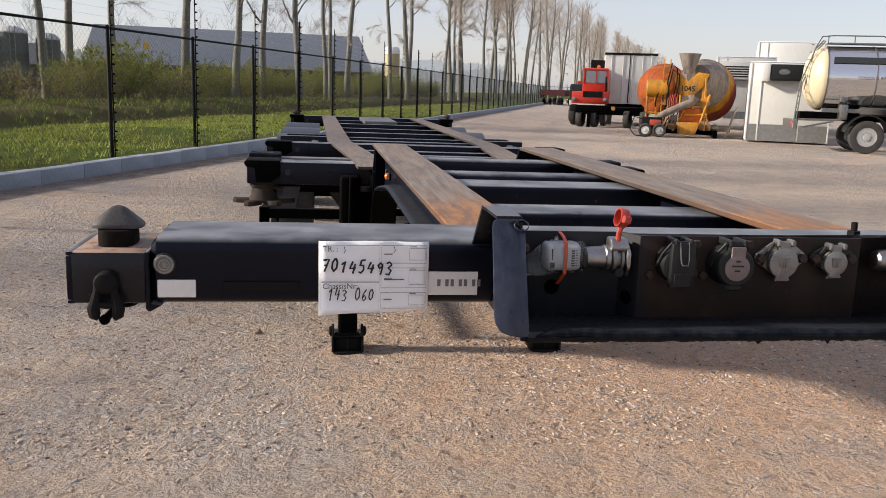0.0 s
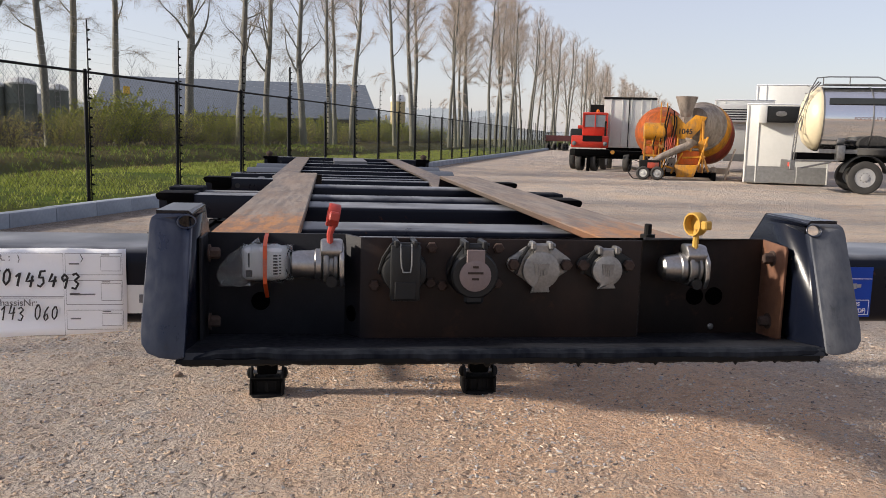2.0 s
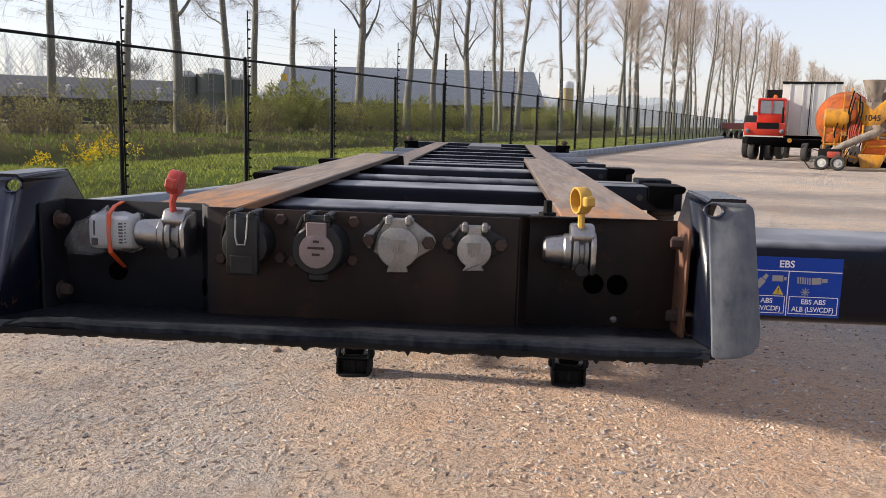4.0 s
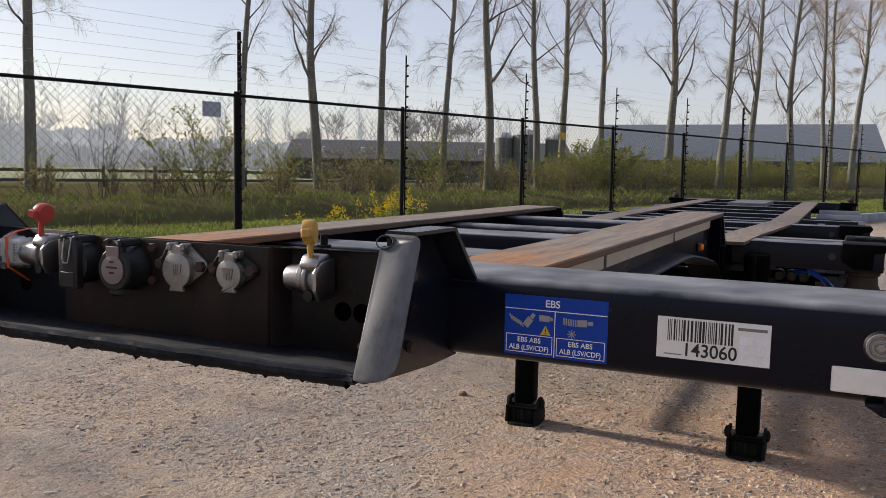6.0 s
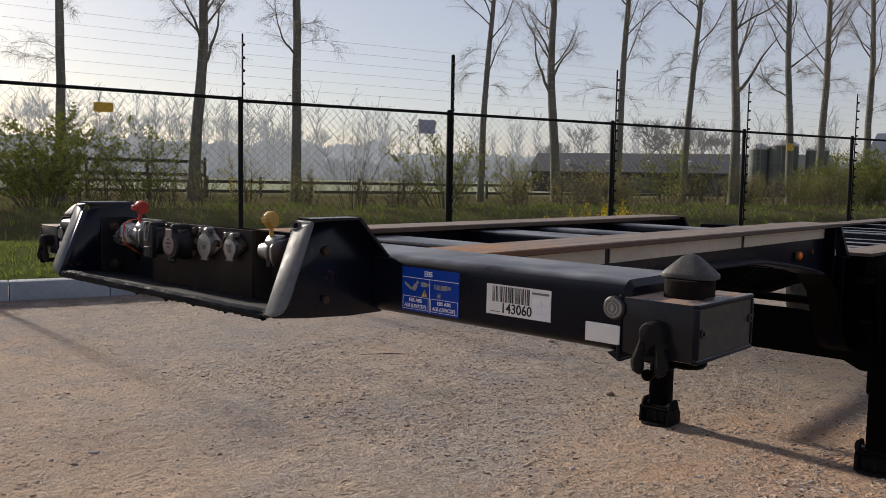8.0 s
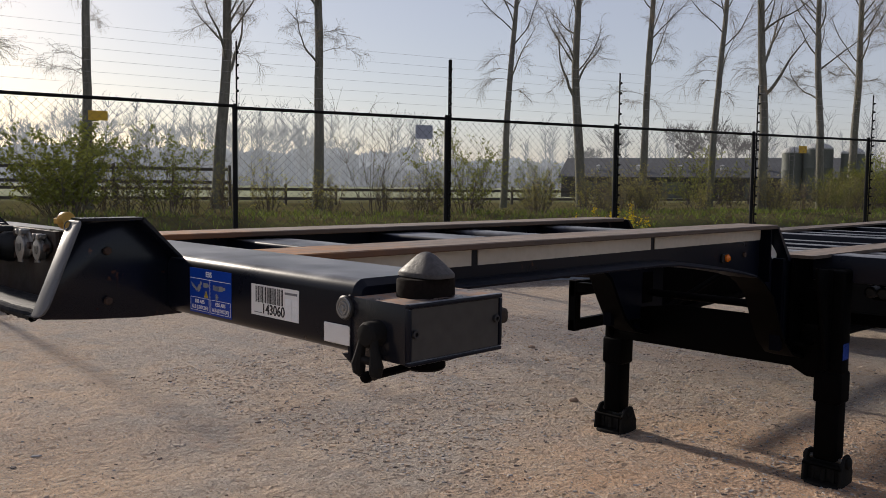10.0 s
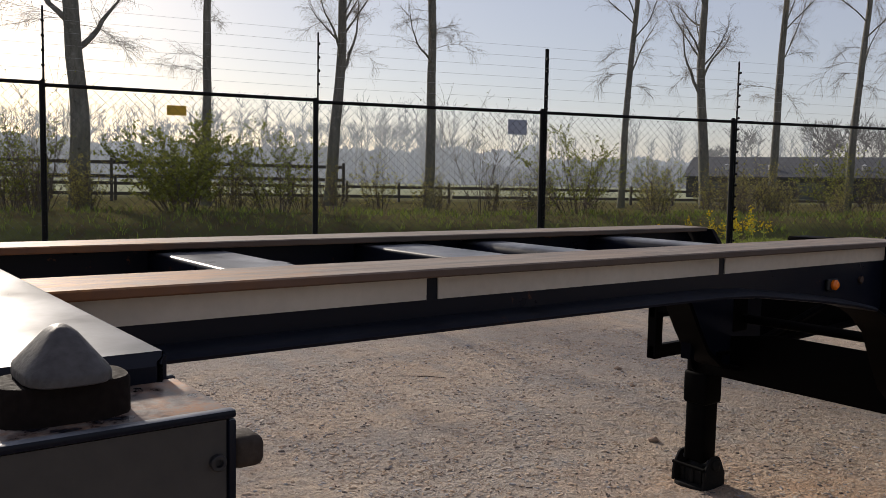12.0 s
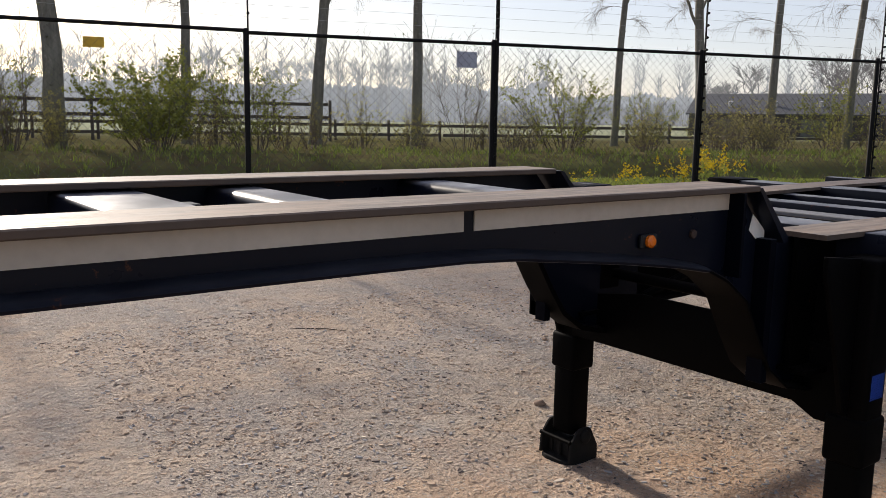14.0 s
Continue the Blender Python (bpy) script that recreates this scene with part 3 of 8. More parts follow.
sheet("ground", spread(0, 0, [(-700, 60), (-60, 6), (-22, 0.5), (-9.6, 0.055), (3.6, 0.3), (14, 0.8), (40, 4), (120, 30), (900, 30)]),
      spread(0, 0, [(0.31, 0.3), (3.1, 0.055), (12.1, 0.4), (16, 1.2), (40, 8), (120, 60), (700, 60)]), yard_height, M["yard"],
      "compacted tan sand and crushed stone yard with wheel tracks")
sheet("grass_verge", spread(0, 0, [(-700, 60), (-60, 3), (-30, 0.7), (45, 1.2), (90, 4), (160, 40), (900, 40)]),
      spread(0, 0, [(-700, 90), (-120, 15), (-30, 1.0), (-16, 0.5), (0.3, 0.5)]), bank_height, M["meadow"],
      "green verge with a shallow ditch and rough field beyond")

# the kerb: one long row of concrete stones
kerb = thing("kerb", "blue-grey concrete kerb of long stones along the fence", "kerb", kind="structure")
bm = box(B(), -0.11, 0.11, -0.496, 0.496, -0.28, 0.0, 0.012, 2)
stone_me = mesh_of("kerbstone", bm, M["kerb"])
for k in range(-26, 118):
    j = random.Random(k)
    piece("kerbstone", stone_me, kerb, turned(k * 1.0, 0.27 + j.uniform(-0.006, 0.006), 0.345 + j.uniform(-0.006, 0.006), j.uniform(-0.004, 0.004)))

# crushed stone lying loose on the yard
def loose_stones():
    rnd = random.Random(5)
    verts, faces = [], []
    for k in range(130000):
        x, y = rnd.uniform(-3.9, 4.0), -0.7 + 7.2 * rnd.random() ** 1.3
        if k % 9 == 0:
            x, y = rnd.uniform(-8, 9), rnd.uniform(-2, 13)
        if noise.noise(Vector((x * 1.1, y * 1.1, 9))) * 0.55 + noise.noise(Vector((x * 4.1, y * 4.1, 4))) * 0.75 + rnd.uniform(-0.4, 0.4) < 0.02:
            continue
        rel = Vector((x, y, 0)) - FENCE_AT
        s, a = rel.dot(ASIDE), rel.dot(ALONG)
        if s < 0.5 or (y < 1.9 and rnd.random() < 0.84):
            continue
        turn, n0 = rnd.uniform(0, 6.3), len(verts)
        r = 0.003 + 0.0085 * rnd.random() ** 2.3
        if rnd.random() < 0.012:
            r += 0.013 * rnd.random() ** 1.7
        n = 4 if r < 0.006 else 5
        z = yard_height(a, s) - r * 0.06
        sx, sy, sz = r * rnd.uniform(1.0, 2.2), r * rnd.uniform(0.55, 1.0), min(r, 0.009) * rnd.uniform(0.35, 0.8)
        c, d = math.cos(turn), math.sin(turn)
        tip, tap = rnd.uniform(-0.3, 0.3), rnd.uniform(0.55, 0.9)
        ring = []
        for q in range(n):
            u, v = math.cos(q * 2 * math.pi / n) * sx * rnd.uniform(0.7, 1.2), math.sin(q * 2 * math.pi / n) * sy * rnd.uniform(0.7, 1.2)
            ring.append((u * c - v * d, u * d + v * c))
        verts += [(x + u, y + v, z) for u, v in ring] + [(x + u * tap, y + v * tap, z + sz * (1 + tip * u / r)) for u, v in ring]
        faces += [(n0 + q, n0 + (q + 1) % n, n0 + n + (q + 1) % n, n0 + n + q) for q in range(n)] + [tuple(range(n0 + n, n0 + 2 * n))]
    me = bpy.data.meshes.new("loose_stones")
    me.from_pydata(verts, [], faces)
    me.materials.append(M["stone"])
    tagged(new("loose_stones", me), "loose flat chips of crushed stone scattered on the yard", "gravel", kind="stuff")


loose_stones()

for x, y, r, turn in ((-2.55, 5.07, 0.024, 20), (-1.17, 3.78, 0.025, 50), (-2.11, 4.72, 0.017, 10)):
    rock = thing("stone", "brown stone lying loose on the yard", "stone", pose(x, y, 0.04, 0, 0, turn), "loose stones on the yard")
    bm = lathe(B(), [(r * 0.7, -0.01), (r * 1.05, r * 0.25), (r * 0.9, r * 0.7), (r * 0.45, r * 1.05), (0, r * 1.12)], Matrix.Diagonal((1.3, 0.9, 0.9, 1)), 9)
    for v in bm.verts:
        v.co *= 1 + 0.22 * noise.noise(v.co * 60 + Vector((x, y, 0)))
    part("boulder", bm, M["rock"], rock)
twig = thing("dry_twig", "thin dry brown twig lying on the gravel", "twig", pose(-3.33, 3.36, 0.044))
part("stick", pipe(B(), [(0, 0, 0), (0.045, 0.10, 0.003), (0.10, 0.195, 0.001), (0.17, 0.275, 0.004), (0.235, 0.325, 0.002), (0.30, 0.35, 0.008)], [0.002, 0.0035, 0.0042, 0.004, 0.003, 0.0016], 6), M["twig_brown"], twig)

TOP = 2.42
BASE = 0.33


def fence_rise(k):
    """The fence climbs slightly towards the gate."""
    return 0.045 * max(0.0, -1.0 - k)


def fence_slope(k):
    """Shears a bay so that it follows the climb."""
    return Matrix(((1, 0, 0, 0), (0, 1, 0, 0), (0, (fence_rise(k + 1) - fence_rise(k)) / STEP, 1, fence_rise(k)), (0, 0, 0, 1)))


def chain_link_mesh(width, height, pitch, r):
    """Diagonal wires both ways, clipped to the panel."""
    verts, faces = [], []

    def wire(a, b, dy):
        d = Vector((b[0] - a[0], 0, b[1] - a[1]))
        if d.length < 1e-3:
            return
        side = Vector((d.z, 0, -d.x)).normalized()
        n0 = len(verts)
        for p in (a, b):
            c = Vector((p[0], dy, p[1]))
            verts.extend([tuple(c + side * r), tuple(c - side * r * 0.5 + Vector((0, r * 0.87, 0))), tuple(c - side * r * 0.5 - Vector((0, r * 0.87, 0)))])
        faces.extend([(n0 + i, n0 + (i + 1) % 3, n0 + 3 + (i + 1) % 3, n0 + 3 + i) for i in range(3)])
    count = int((width + height) / pitch) + 1
    for k in range(count + 1):
        c = k * pitch
        a, b = (max(0.0, c - height), min(c, height)), (min(c, width), max(0.0, c - width))
        wire(a, b, r)
        wire((width - a[0], a[1]), (width - b[0], b[1]), -r)
    me = bpy.data.meshes.new("chain_link")
    me.from_pydata([(0.0 + y, x, z) for x, y, z in verts], [], faces)
    me.materials.append(M["fence_wire"])
    return me


fence = thing("fence", "tall black chain-link fence with electric rods above its top rail", "fence", kind="structure")
link_me = chain_link_mesh(STEP - 0.06, TOP - BASE - 0.05, 0.1, 0.0019)
post_me = mesh_of("fence_post", lathe(B(), [(0.032, BASE - 0.15), (0.032, TOP + 0.03), (0.02, TOP + 0.05), (0, TOP + 0.05)], Matrix(), 12), M["fence_black"])
rod_me = mesh_of("rod", lathe(B(), [(0.012, BASE), (0.012, TOP + 0.82), (0, TOP + 0.83)], pose(0.045, 0.02, 0), 6), M["fence_black"])
stout_me = mesh_of("rod", lathe(B(), [(0.026, BASE), (0.026, TOP + 0.80), (0, TOP + 0.81)], pose(0.03, 0.03, 0), 8), M["fence_black"])
slim_me = mesh_of("rod", lathe(B(), [(0.011, TOP - 0.1), (0.011, TOP + 0.80), (0, TOP + 0.81)], pose(0.02, 0.02, 0), 6), M["fence_black"])
knob_bm = lathe(B(), [(0.008, 0), (0.018, 0.012), (0.018, 0.03), (0.008, 0.036), (0.014, 0.046), (0, 0.056)], pose(0.05, 0.02, 0, 0, 90, 0), 8)
knob_me = mesh_of("insulator", knob_bm, M["fence_black"])
rail_me = mesh_of("top_rail", lathe(B(), [(0.021, 0.0), (0.021, STEP)], pose(0, 0, TOP, -90, 0, 0), 10), M["fence_black"])
LAST = 39
for k in range(-6, LAST + 1):
    a = k * STEP
    post = piece("fence_post", post_me, fence, turned(a, 0.0, fence_rise(k)))
    if k % 5 == 0:
        piece("rod", stout_me, post, Matrix())
    elif k == -1:
        piece("rod", slim_me, post, Matrix())
    else:
        piece("rod", rod_me, post, Matrix())
    if -4 <= k <= 16:
        for i in range(14 if k == -1 else 0, 18):
            piece("insulator", knob_me, post, pose(0, 0, BASE + 0.12 + i * 0.155))
    if k < LAST:
        piece("top_rail", rail_me, fence, turned(a, 0.0) @ fence_slope(k))
        piece("chain_link", link_me, fence, turned(a + 0.03, 0.0, BASE + 0.02) @ fence_slope(k))
for i in range(6):
    z = TOP + 0.16 + i * 0.13
    bm = B()
    for k0, k1 in ((-6, -1), (-1, LAST)):
        rod(bm, F(k0 * STEP, 0.1, z + fence_rise(k0)), F(k1 * STEP, 0.1, z + fence_rise(k1)), 0.0012, None, 4)
    part("live_wire", bm, M["live_wire"], fence, "thin bare electric wire")
# the far run that turns across the yard
for k in range(0, 22):
    q = turned(LAST * STEP, k * STEP, 0, -math.pi / 2)
    post = piece("fence_post", post_me, fence, q)
    piece("rod", rod_me, post, Matrix())
    piece("top_rail", rail_me, fence, q)
    piece("chain_link", link_me, fence, q @ pose(0, 0.03, BASE + 0.02))


def fence_sign(along, z, w, h, mat, label):
    ob = thing("fence_sign", label, "sign", turned(along, -0.025, z), "signs wired to the fence")
    part("board", box(B(), -0.004, 0.004, -w / 2, w / 2, -h / 2, h / 2, 0.002, 1), mat, ob)
    return ob


fence_sign(-0.335, 2.225, 0.26, 0.19, M["sign_grey"], "faded grey notice board wired to the fence")
fence_sign(-4.49, 2.255, 0.21, 0.11, M["sign_yellow"], "small yellow warning sign wired to the fence")
fence_sign(2.42 * STEP, 2.20, 0.20, 0.13, M["sign_yellow"], "small yellow warning sign wired to the fence")
fence_sign(8.4 * STEP, 2.2, 0.2, 0.13, M["sign_yellow"], "small yellow warning sign wired to the fence")

# ---------------------------------------------------------------- the container trailer

trailer = thing("container_trailer", "dark navy container chassis trailer with rusty rails on landing legs", "trailer", pose(0.001, 0, 0.003, 0, 0.27, 0))
NAVY, FRAME = M["navy"], M["black_frame"]
TOPZ = 1.322     # gooseneck rail top
REARZ = 1.17    # rear frame top

# front beam: a rounded box tube, with a box at either end
def round_rect(y0, y1, z0, z1, front, back, n=5):
    pts = []
    for cy, cz, a0, r in ((y1 - back, z1 - back, 0, back), (y0 + front, z1 - front, 90, front), (y0 + front, z0 + front, 180, front), (y1 - back, z0 + back, 270, back)):
        for k in range(n + 1):
            a = radians(a0 + 90 * k / n)
            pts.append((cy + r * math.cos(a), cz + r * math.sin(a)))
    return pts


bm = slab(B(), round_rect(0.0, 0.205, 1.21, 1.334, 0.024, 0.006), 0, -1.091, 1.050)
ends = [f for f in bm.faces if abs(f.normal.x) > 0.9]
bmesh.ops.inset_individual(bm, faces=ends, thickness=0.012, depth=0.010)
beam = part("front_beam", bm, NAVY, trailer, "navy square tube across the front")
beam.matrix_basis = Matrix.Translation((0.007, 0, 0.002))


def end_box(s):
    """The corner box with its locking pin, handle, lamp and reflector; s is -1 or 1."""
    def span(a, b):
        return (min(s * a, s * b), max(s * a, s * b))
    x0, x1 = span(1.0580, 1.1900)
    ob = part("corner_box", box(B(), x0, x1, 0.0, 0.215, 1.212, 1.307, 0.0045, 2), M["box_navy"], trailer)
    bm = box(B(), *span(1.0515, 1.0595), -0.003, 0.214, 1.2, 1.309, 0.002, 1)
    slab(bm, [(s * 1.0580, 1.212), (s * 1.0580, 1.196), (s * 1.0520, 1.196), (s * 1.0300, 1.209)], 1, 0.002, 0.2, 0.002)
    part("gusset", bm, NAVY, ob)
    a, b = span(1.1905, 1.1925)
    part("end_plate", box(B(), a, b, 0.007, 0.2075, 1.2195, 1.2998), M["end_plate"], ob, "dull grey-brown cover plate on the box end")
    bm, (a, b) = B(), span(1.1840, 1.1955)
    for y0, y1, z0, z1 in ((-0.0005, 0.2155, 1.3005, 1.3078), (-0.0005, 0.2155, 1.2115, 1.2185), (-0.0005, 0.006, 1.219, 1.300), (0.2085, 0.2155, 1.219, 1.300)):
        box(bm, a, b, y0, y1, z0, z1, 0.0025, 2)
    part("end_rim", bm, NAVY, ob, "raised navy rim round the cover plate")
    for y, z in ((0.013, 1.261), (0.1995, 1.266)):
        part("bolt", lathe(B(), [(0.0068, 0), (0.0068, 0.005), (0.006, 0.006), (0.0036, 0.006), (0.0034, 0.002), (0, 0.002)], pose(s * 1.1920, y, z, 0, 90 * s, 0), 14), M["ink"], ob, "black socket screw")
    a, b = span(1.150, 1.186)
    part("rear_stub", box(B(), a, b, 0.216, 0.246, 1.252, 1.279, 0.008, 3), M["lock_iron"], ob, "brown rounded stub at the back of the box")
    # the oblong collar and the head turned across it
    cx = 1.131 if s > 0 else -1.124
    def squarish(bm, hx_, hy_, power):
        for v in bm.verts:
            r = math.hypot(v.co.x, v.co.y)
            if r > 1e-4:
                u, w = abs(v.co.x / r), abs(v.co.y / r)
                k = 1 / (u ** power + w ** power) ** (1 / power)
                v.co.x, v.co.y = v.co.x * k, v.co.y * k
            v.co = Vector((cx + v.co.x * hx_, 0.097 + v.co.y * hy_, v.co.z))
        return bm
    bm = squarish(lathe(B(), [(1.0, 1.296), (1.0, 1.334), (0.97, 1.3368), (0.62, 1.337), (0.6, 1.343)], Matrix(), 28), 0.0335, 0.050, 3.2)
    pin = part("locking_pin", bm, M["pin_steel"], ob, "brown steel collar below a turned head")
    bm = squarish(lathe(B(), [(0.78, 1.3390), (0.97, 1.3380), (1.0, 1.3390), (1.0, 1.3445), (0.97, 1.3470), (0.66, 1.3600), (0.35, 1.3730), (0.2, 1.3770), (0.08, 1.3787), (0, 1.3790)], Matrix.Rotation(radians(8), 4, "Z"), 24), 0.0465, 0.0325, 3.6)
    part("cap", bm, M["pin_cap"], pin, "scuffed grey pointed head")
    part("pin_tail", lathe(B(), [(0.03, 1.186), (0.034, 1.19), (0.034, 1.216)], pose(cx, 0.097, 0), 14), FRAME, pin)
    # handle that hangs before the box: a knob over an open two-pronged hook
    hx = s * 1.124
    handle = part("lock_handle", lathe(B(), [(0.0205, 0), (0.0205, 0.024), (0.017, 0.029), (0.008, 0.031), (0.0, 0.031)], facing(hx, 0.001, 1.255), 18), M["rubber"], ob, "black swinging lock handle")
    bm = B()
    for q in (-1, 1):
        pipe(bm, [(hx + q * 0.0125, -0.019, 1.256), (hx + q * 0.0150, -0.021, 1.238), (hx + q * 0.0185, -0.022, 1.222), (hx + q * 0.0215, -0.022, 1.208), (hx + q * 0.0195, -0.022, 1.196), (hx + q * 0.0145, -0.021, 1.1885)], [0.0065, 0.0068, 0.0085, 0.0115, 0.0105, 0.004], 10)
    pipe(bm, [(hx - 0.018, -0.020, 1.216), (hx, -0.020, 1.2135), (hx + 0.018, -0.020, 1.216)], 0.0065, 8)
    rod(bm, (hx, 0.0, 1.25), (hx, -0.022, 1.25), 0.015, None, 12)
    part("fork", bm, M["rubber"], handle, "open black hook with two prongs")
    bm = lathe(B(), [(0, 0), (0.007, 0.001), (0.0095, 0.006), (0.0095, 0.012), (0.006, 0.017), (0, 0.018)], facing(hx - 0.003, -0.012, 1.188), 12)
    rod(bm, (hx - 0.003, -0.02, 1.187), (s * 1.12, 0.185, 1.196), 0.007, 0.007, 8)
    part("link_bar", bm, FRAME, handle)
    # round clear lamp and white reflector on the beam
    lx = s * 1.0345 - (0.041 if s < 0 else 0)
    lamp = part("marker_lamp", lathe(B(), [(0.0205, 0), (0.0205, 0.003), (0.018, 0.005)], facing(lx, 0.0, 1.2865), 24), M["black_plastic"], beam, "round clear position lamp")
    part("lens", lathe(B(), [(0.0178, 0.0085), (0.0170, 0.0135), (0.0140, 0.0135), (0.0130, 0.0105), (0.0115, 0.0105), (0.0105, 0.0145), (0.0080, 0.0145), (0.0070, 0.0115), (0.0055, 0.0115), (0.0045, 0.016), (0, 0.0165)], facing(lx, 0.0, 1.2865) @ Matrix.Diagonal((1, 1, 0.55, 1)), 24), M["lens_clear"], lamp, "clear ribbed lens")
    part("reflector", box(B(), *(span(0.980, 1.048) if s > 0 else (-1.089, -1.021)), -0.004, 0.0, 1.2245, 1.2575, 0.0015, 1), M["reflector"], beam, "white rectangular reflector")
    return ob


for s in (-1, 1):
    end_box(s).matrix_basis = Matrix.Translation((-0.003 if s > 0 else -0.044, 0, 0.002))

# the dark strap and the old white label on the beam
part("strap", box(B(), -0.974, -0.834, -0.004, 0.0, 1.237, 1.254, 0.001, 1), M["rubber"], beam, "dull black rubber strip")
old = part("old_label", box(B(), -0.60, -0.467, -0.0025, 0.0, 1.2298, 1.2738), M["label_white"], beam, "worn pale label with a row of printed bars")
bm = B()
for k in range(7):
    x = -0.543 + k * 0.0098 + 0.0055 * ((k + 1) // 2)
    box(bm, x, x + 0.0062, -0.0032, -0.0026, 1.2465, 1.2595)
part("print", bm, M["grey_ink"], old)

# inspection sheet taped to the beam: a slightly curled page
PEN = {"0": [[(0.5, 1), (0.15, 0.7), (0.15, 0.25), (0.45, 0), (0.8, 0.25), (0.85, 0.7), (0.55, 1.02)]],
       "1": [[(0.15, 0.7), (0.6, 1), (0.45, 0)]],
       "3": [[(0.1, 0.9), (0.5, 1), (0.85, 0.8), (0.4, 0.54), (0.85, 0.35), (0.6, 0.02), (0.1, 0.08)]],
       "4": [[(0.4, 1), (0.08, 0.4), (0.95, 0.47)], [(0.78, 0.8), (0.6, 0)]],
       "5": [[(0.92, 1), (0.35, 0.97), (0.22, 0.56), (0.7, 0.6), (0.8, 0.25), (0.45, 0), (0.08, 0.1)]],
       "6": [[(0.78, 1), (0.35, 0.65), (0.15, 0.25), (0.45, 0), (0.8, 0.2), (0.6, 0.48), (0.2, 0.3)]],
       "7": [[(0.08, 0.93), (0.92, 1), (0.42, 0)], [(0.3, 0.5), (0.8, 0.54)]],
       "9": [[(0.85, 0.76), (0.5, 0.97), (0.2, 0.75), (0.42, 0.5), (0.86, 0.76), (0.68, 0)]]}


def pen_digit(digit, x, y, z, w, h, r, parent):
    """One figure in felt pen: slanted strokes pressed flat on the page."""
    bm = B()
    for stroke in PEN[digit]:
        pts = []
        for (u0, v0), (u1, v1) in zip(stroke, stroke[1:]):
            pts += [(u0, v0), ((u0 + u1) / 2, (v0 + v1) / 2)]
        pts.append(stroke[-1])
        pipe(bm, [(x + w * (u + 0.22 * v), y, z + h * v) for u, v in pts], r, 6)
    for v in bm.verts:
        v.co.y = y + (v.co.y - y) * 0.2
    part("handwriting", bm, M["ink"], parent)


def paper():
    ob = thing("inspection_sheet", "white handwritten inspection sheet taped to the navy beam", "paper sheet")
    bm = B()
    nx, nz, rows = 14, 12, []
    for j in range(nz + 1):
        v, row = j / nz, []
        for i in range(nx + 1):
            u = i / nx
            low = 1.2015 + 0.0095 * u + 0.0012 * math.sin(u * 7)
            z = low + (1.3385 - 0.0008 * math.sin(u * 9) - low) * v
            hang = max(0.0, (1.232 - z) / 0.03) ** 1.5
            y = -0.0055 - 0.0011 * math.sin(j * 0.8 + i * 0.5) - 0.0012 * math.sin(i * 1.1) * v - 0.0075 * hang * (1 - 0.5 * u)
            row.append(bm.verts.new((-0.747 + 0.2 * u, y, z)))
        rows.append(row)
    for j in range(nz):
        for i in range(nx):
            bm.faces.new((rows[j][i], rows[j][i + 1], rows[j + 1][i + 1], rows[j + 1][i]))
    me = part("page", bm, M["white_paper"], ob)
    mod = me.modifiers.new("thick", "SOLIDIFY")
    mod.thickness, mod.offset = 0.0006, 0
    y = -0.0104
    bm = B()

    def line(x0, x1, z0, z1):
        box(bm, x0 + 0.005, x1 + 0.004, y - 0.0002, y, z0, z1)

    def outline(x0, x1, z0, z1, w=0.0007):
        for p in ((x0, x1, z0, z0 + w), (x0, x1, z1 - w, z1), (x0, x0 + w, z0 + w, z1 - w), (x1 - w, x1, z0 + w, z1 - w)):
            line(*p)
    outline(-0.7475, -0.6415, 1.265, 1.332)
    outline(-0.7475, -0.6415, 1.205, 1.2635)
    for lo, hi in ((1.2985, 1.332), (1.2525, 1.2905), (1.214, 1.2445)):
        outline(-0.639, -0.556, lo, hi)
        outline(-0.588, -0.558, lo + 0.006, hi - 0.005)
        line(-0.634, -0.618, lo + 0.016, lo + 0.0182)
        line(-0.587, -0.574, hi - 0.0033, hi - 0.0018)
    line(-0.634, -0.596, 1.2675, 1.2697)
    part("print", bm, M["grey_ink"], ob, "thin printed form lines")
    writing("form_text", "TR. :", 0.0145, M["grey_ink"], ob, facing(-0.740, y, 1.3245), "LEFT")
    writing("form_text", "ChassisNr:", 0.0145, M["grey_ink"], ob, facing(-0.740, y, 1.2555), "LEFT")
    for k, digit in enumerate("70145493"):
        pen_digit(digit, -0.742 + k * 0.0163, y, 1.283 - 0.0008 * k + 0.0012 * math.sin(k * 1.7), 0.0125, 0.0225 + 0.002 * math.sin(k * 2.1), 0.0018, ob)
    for k, digit in enumerate("143 060"):
        if digit != " ":
            pen_digit(digit, -0.731 + k * 0.0122, y, 1.229 + 0.001 * math.sin(k * 2.3), 0.0098, 0.022 + 0.002 * math.sin(k * 1.9), 0.00115, ob)
    for a, b, z in ((-0.7015, -0.6995, 1.322), (-0.612, -0.609, 1.323)):
        pen = pipe(B(), [(a, y, z + 0.007), (b, y, z), (a, y, z - 0.005)], 0.0006, 5)
        part("pen_stroke", pen, M["ink"], ob)
    return ob


sheet_of_paper = paper()

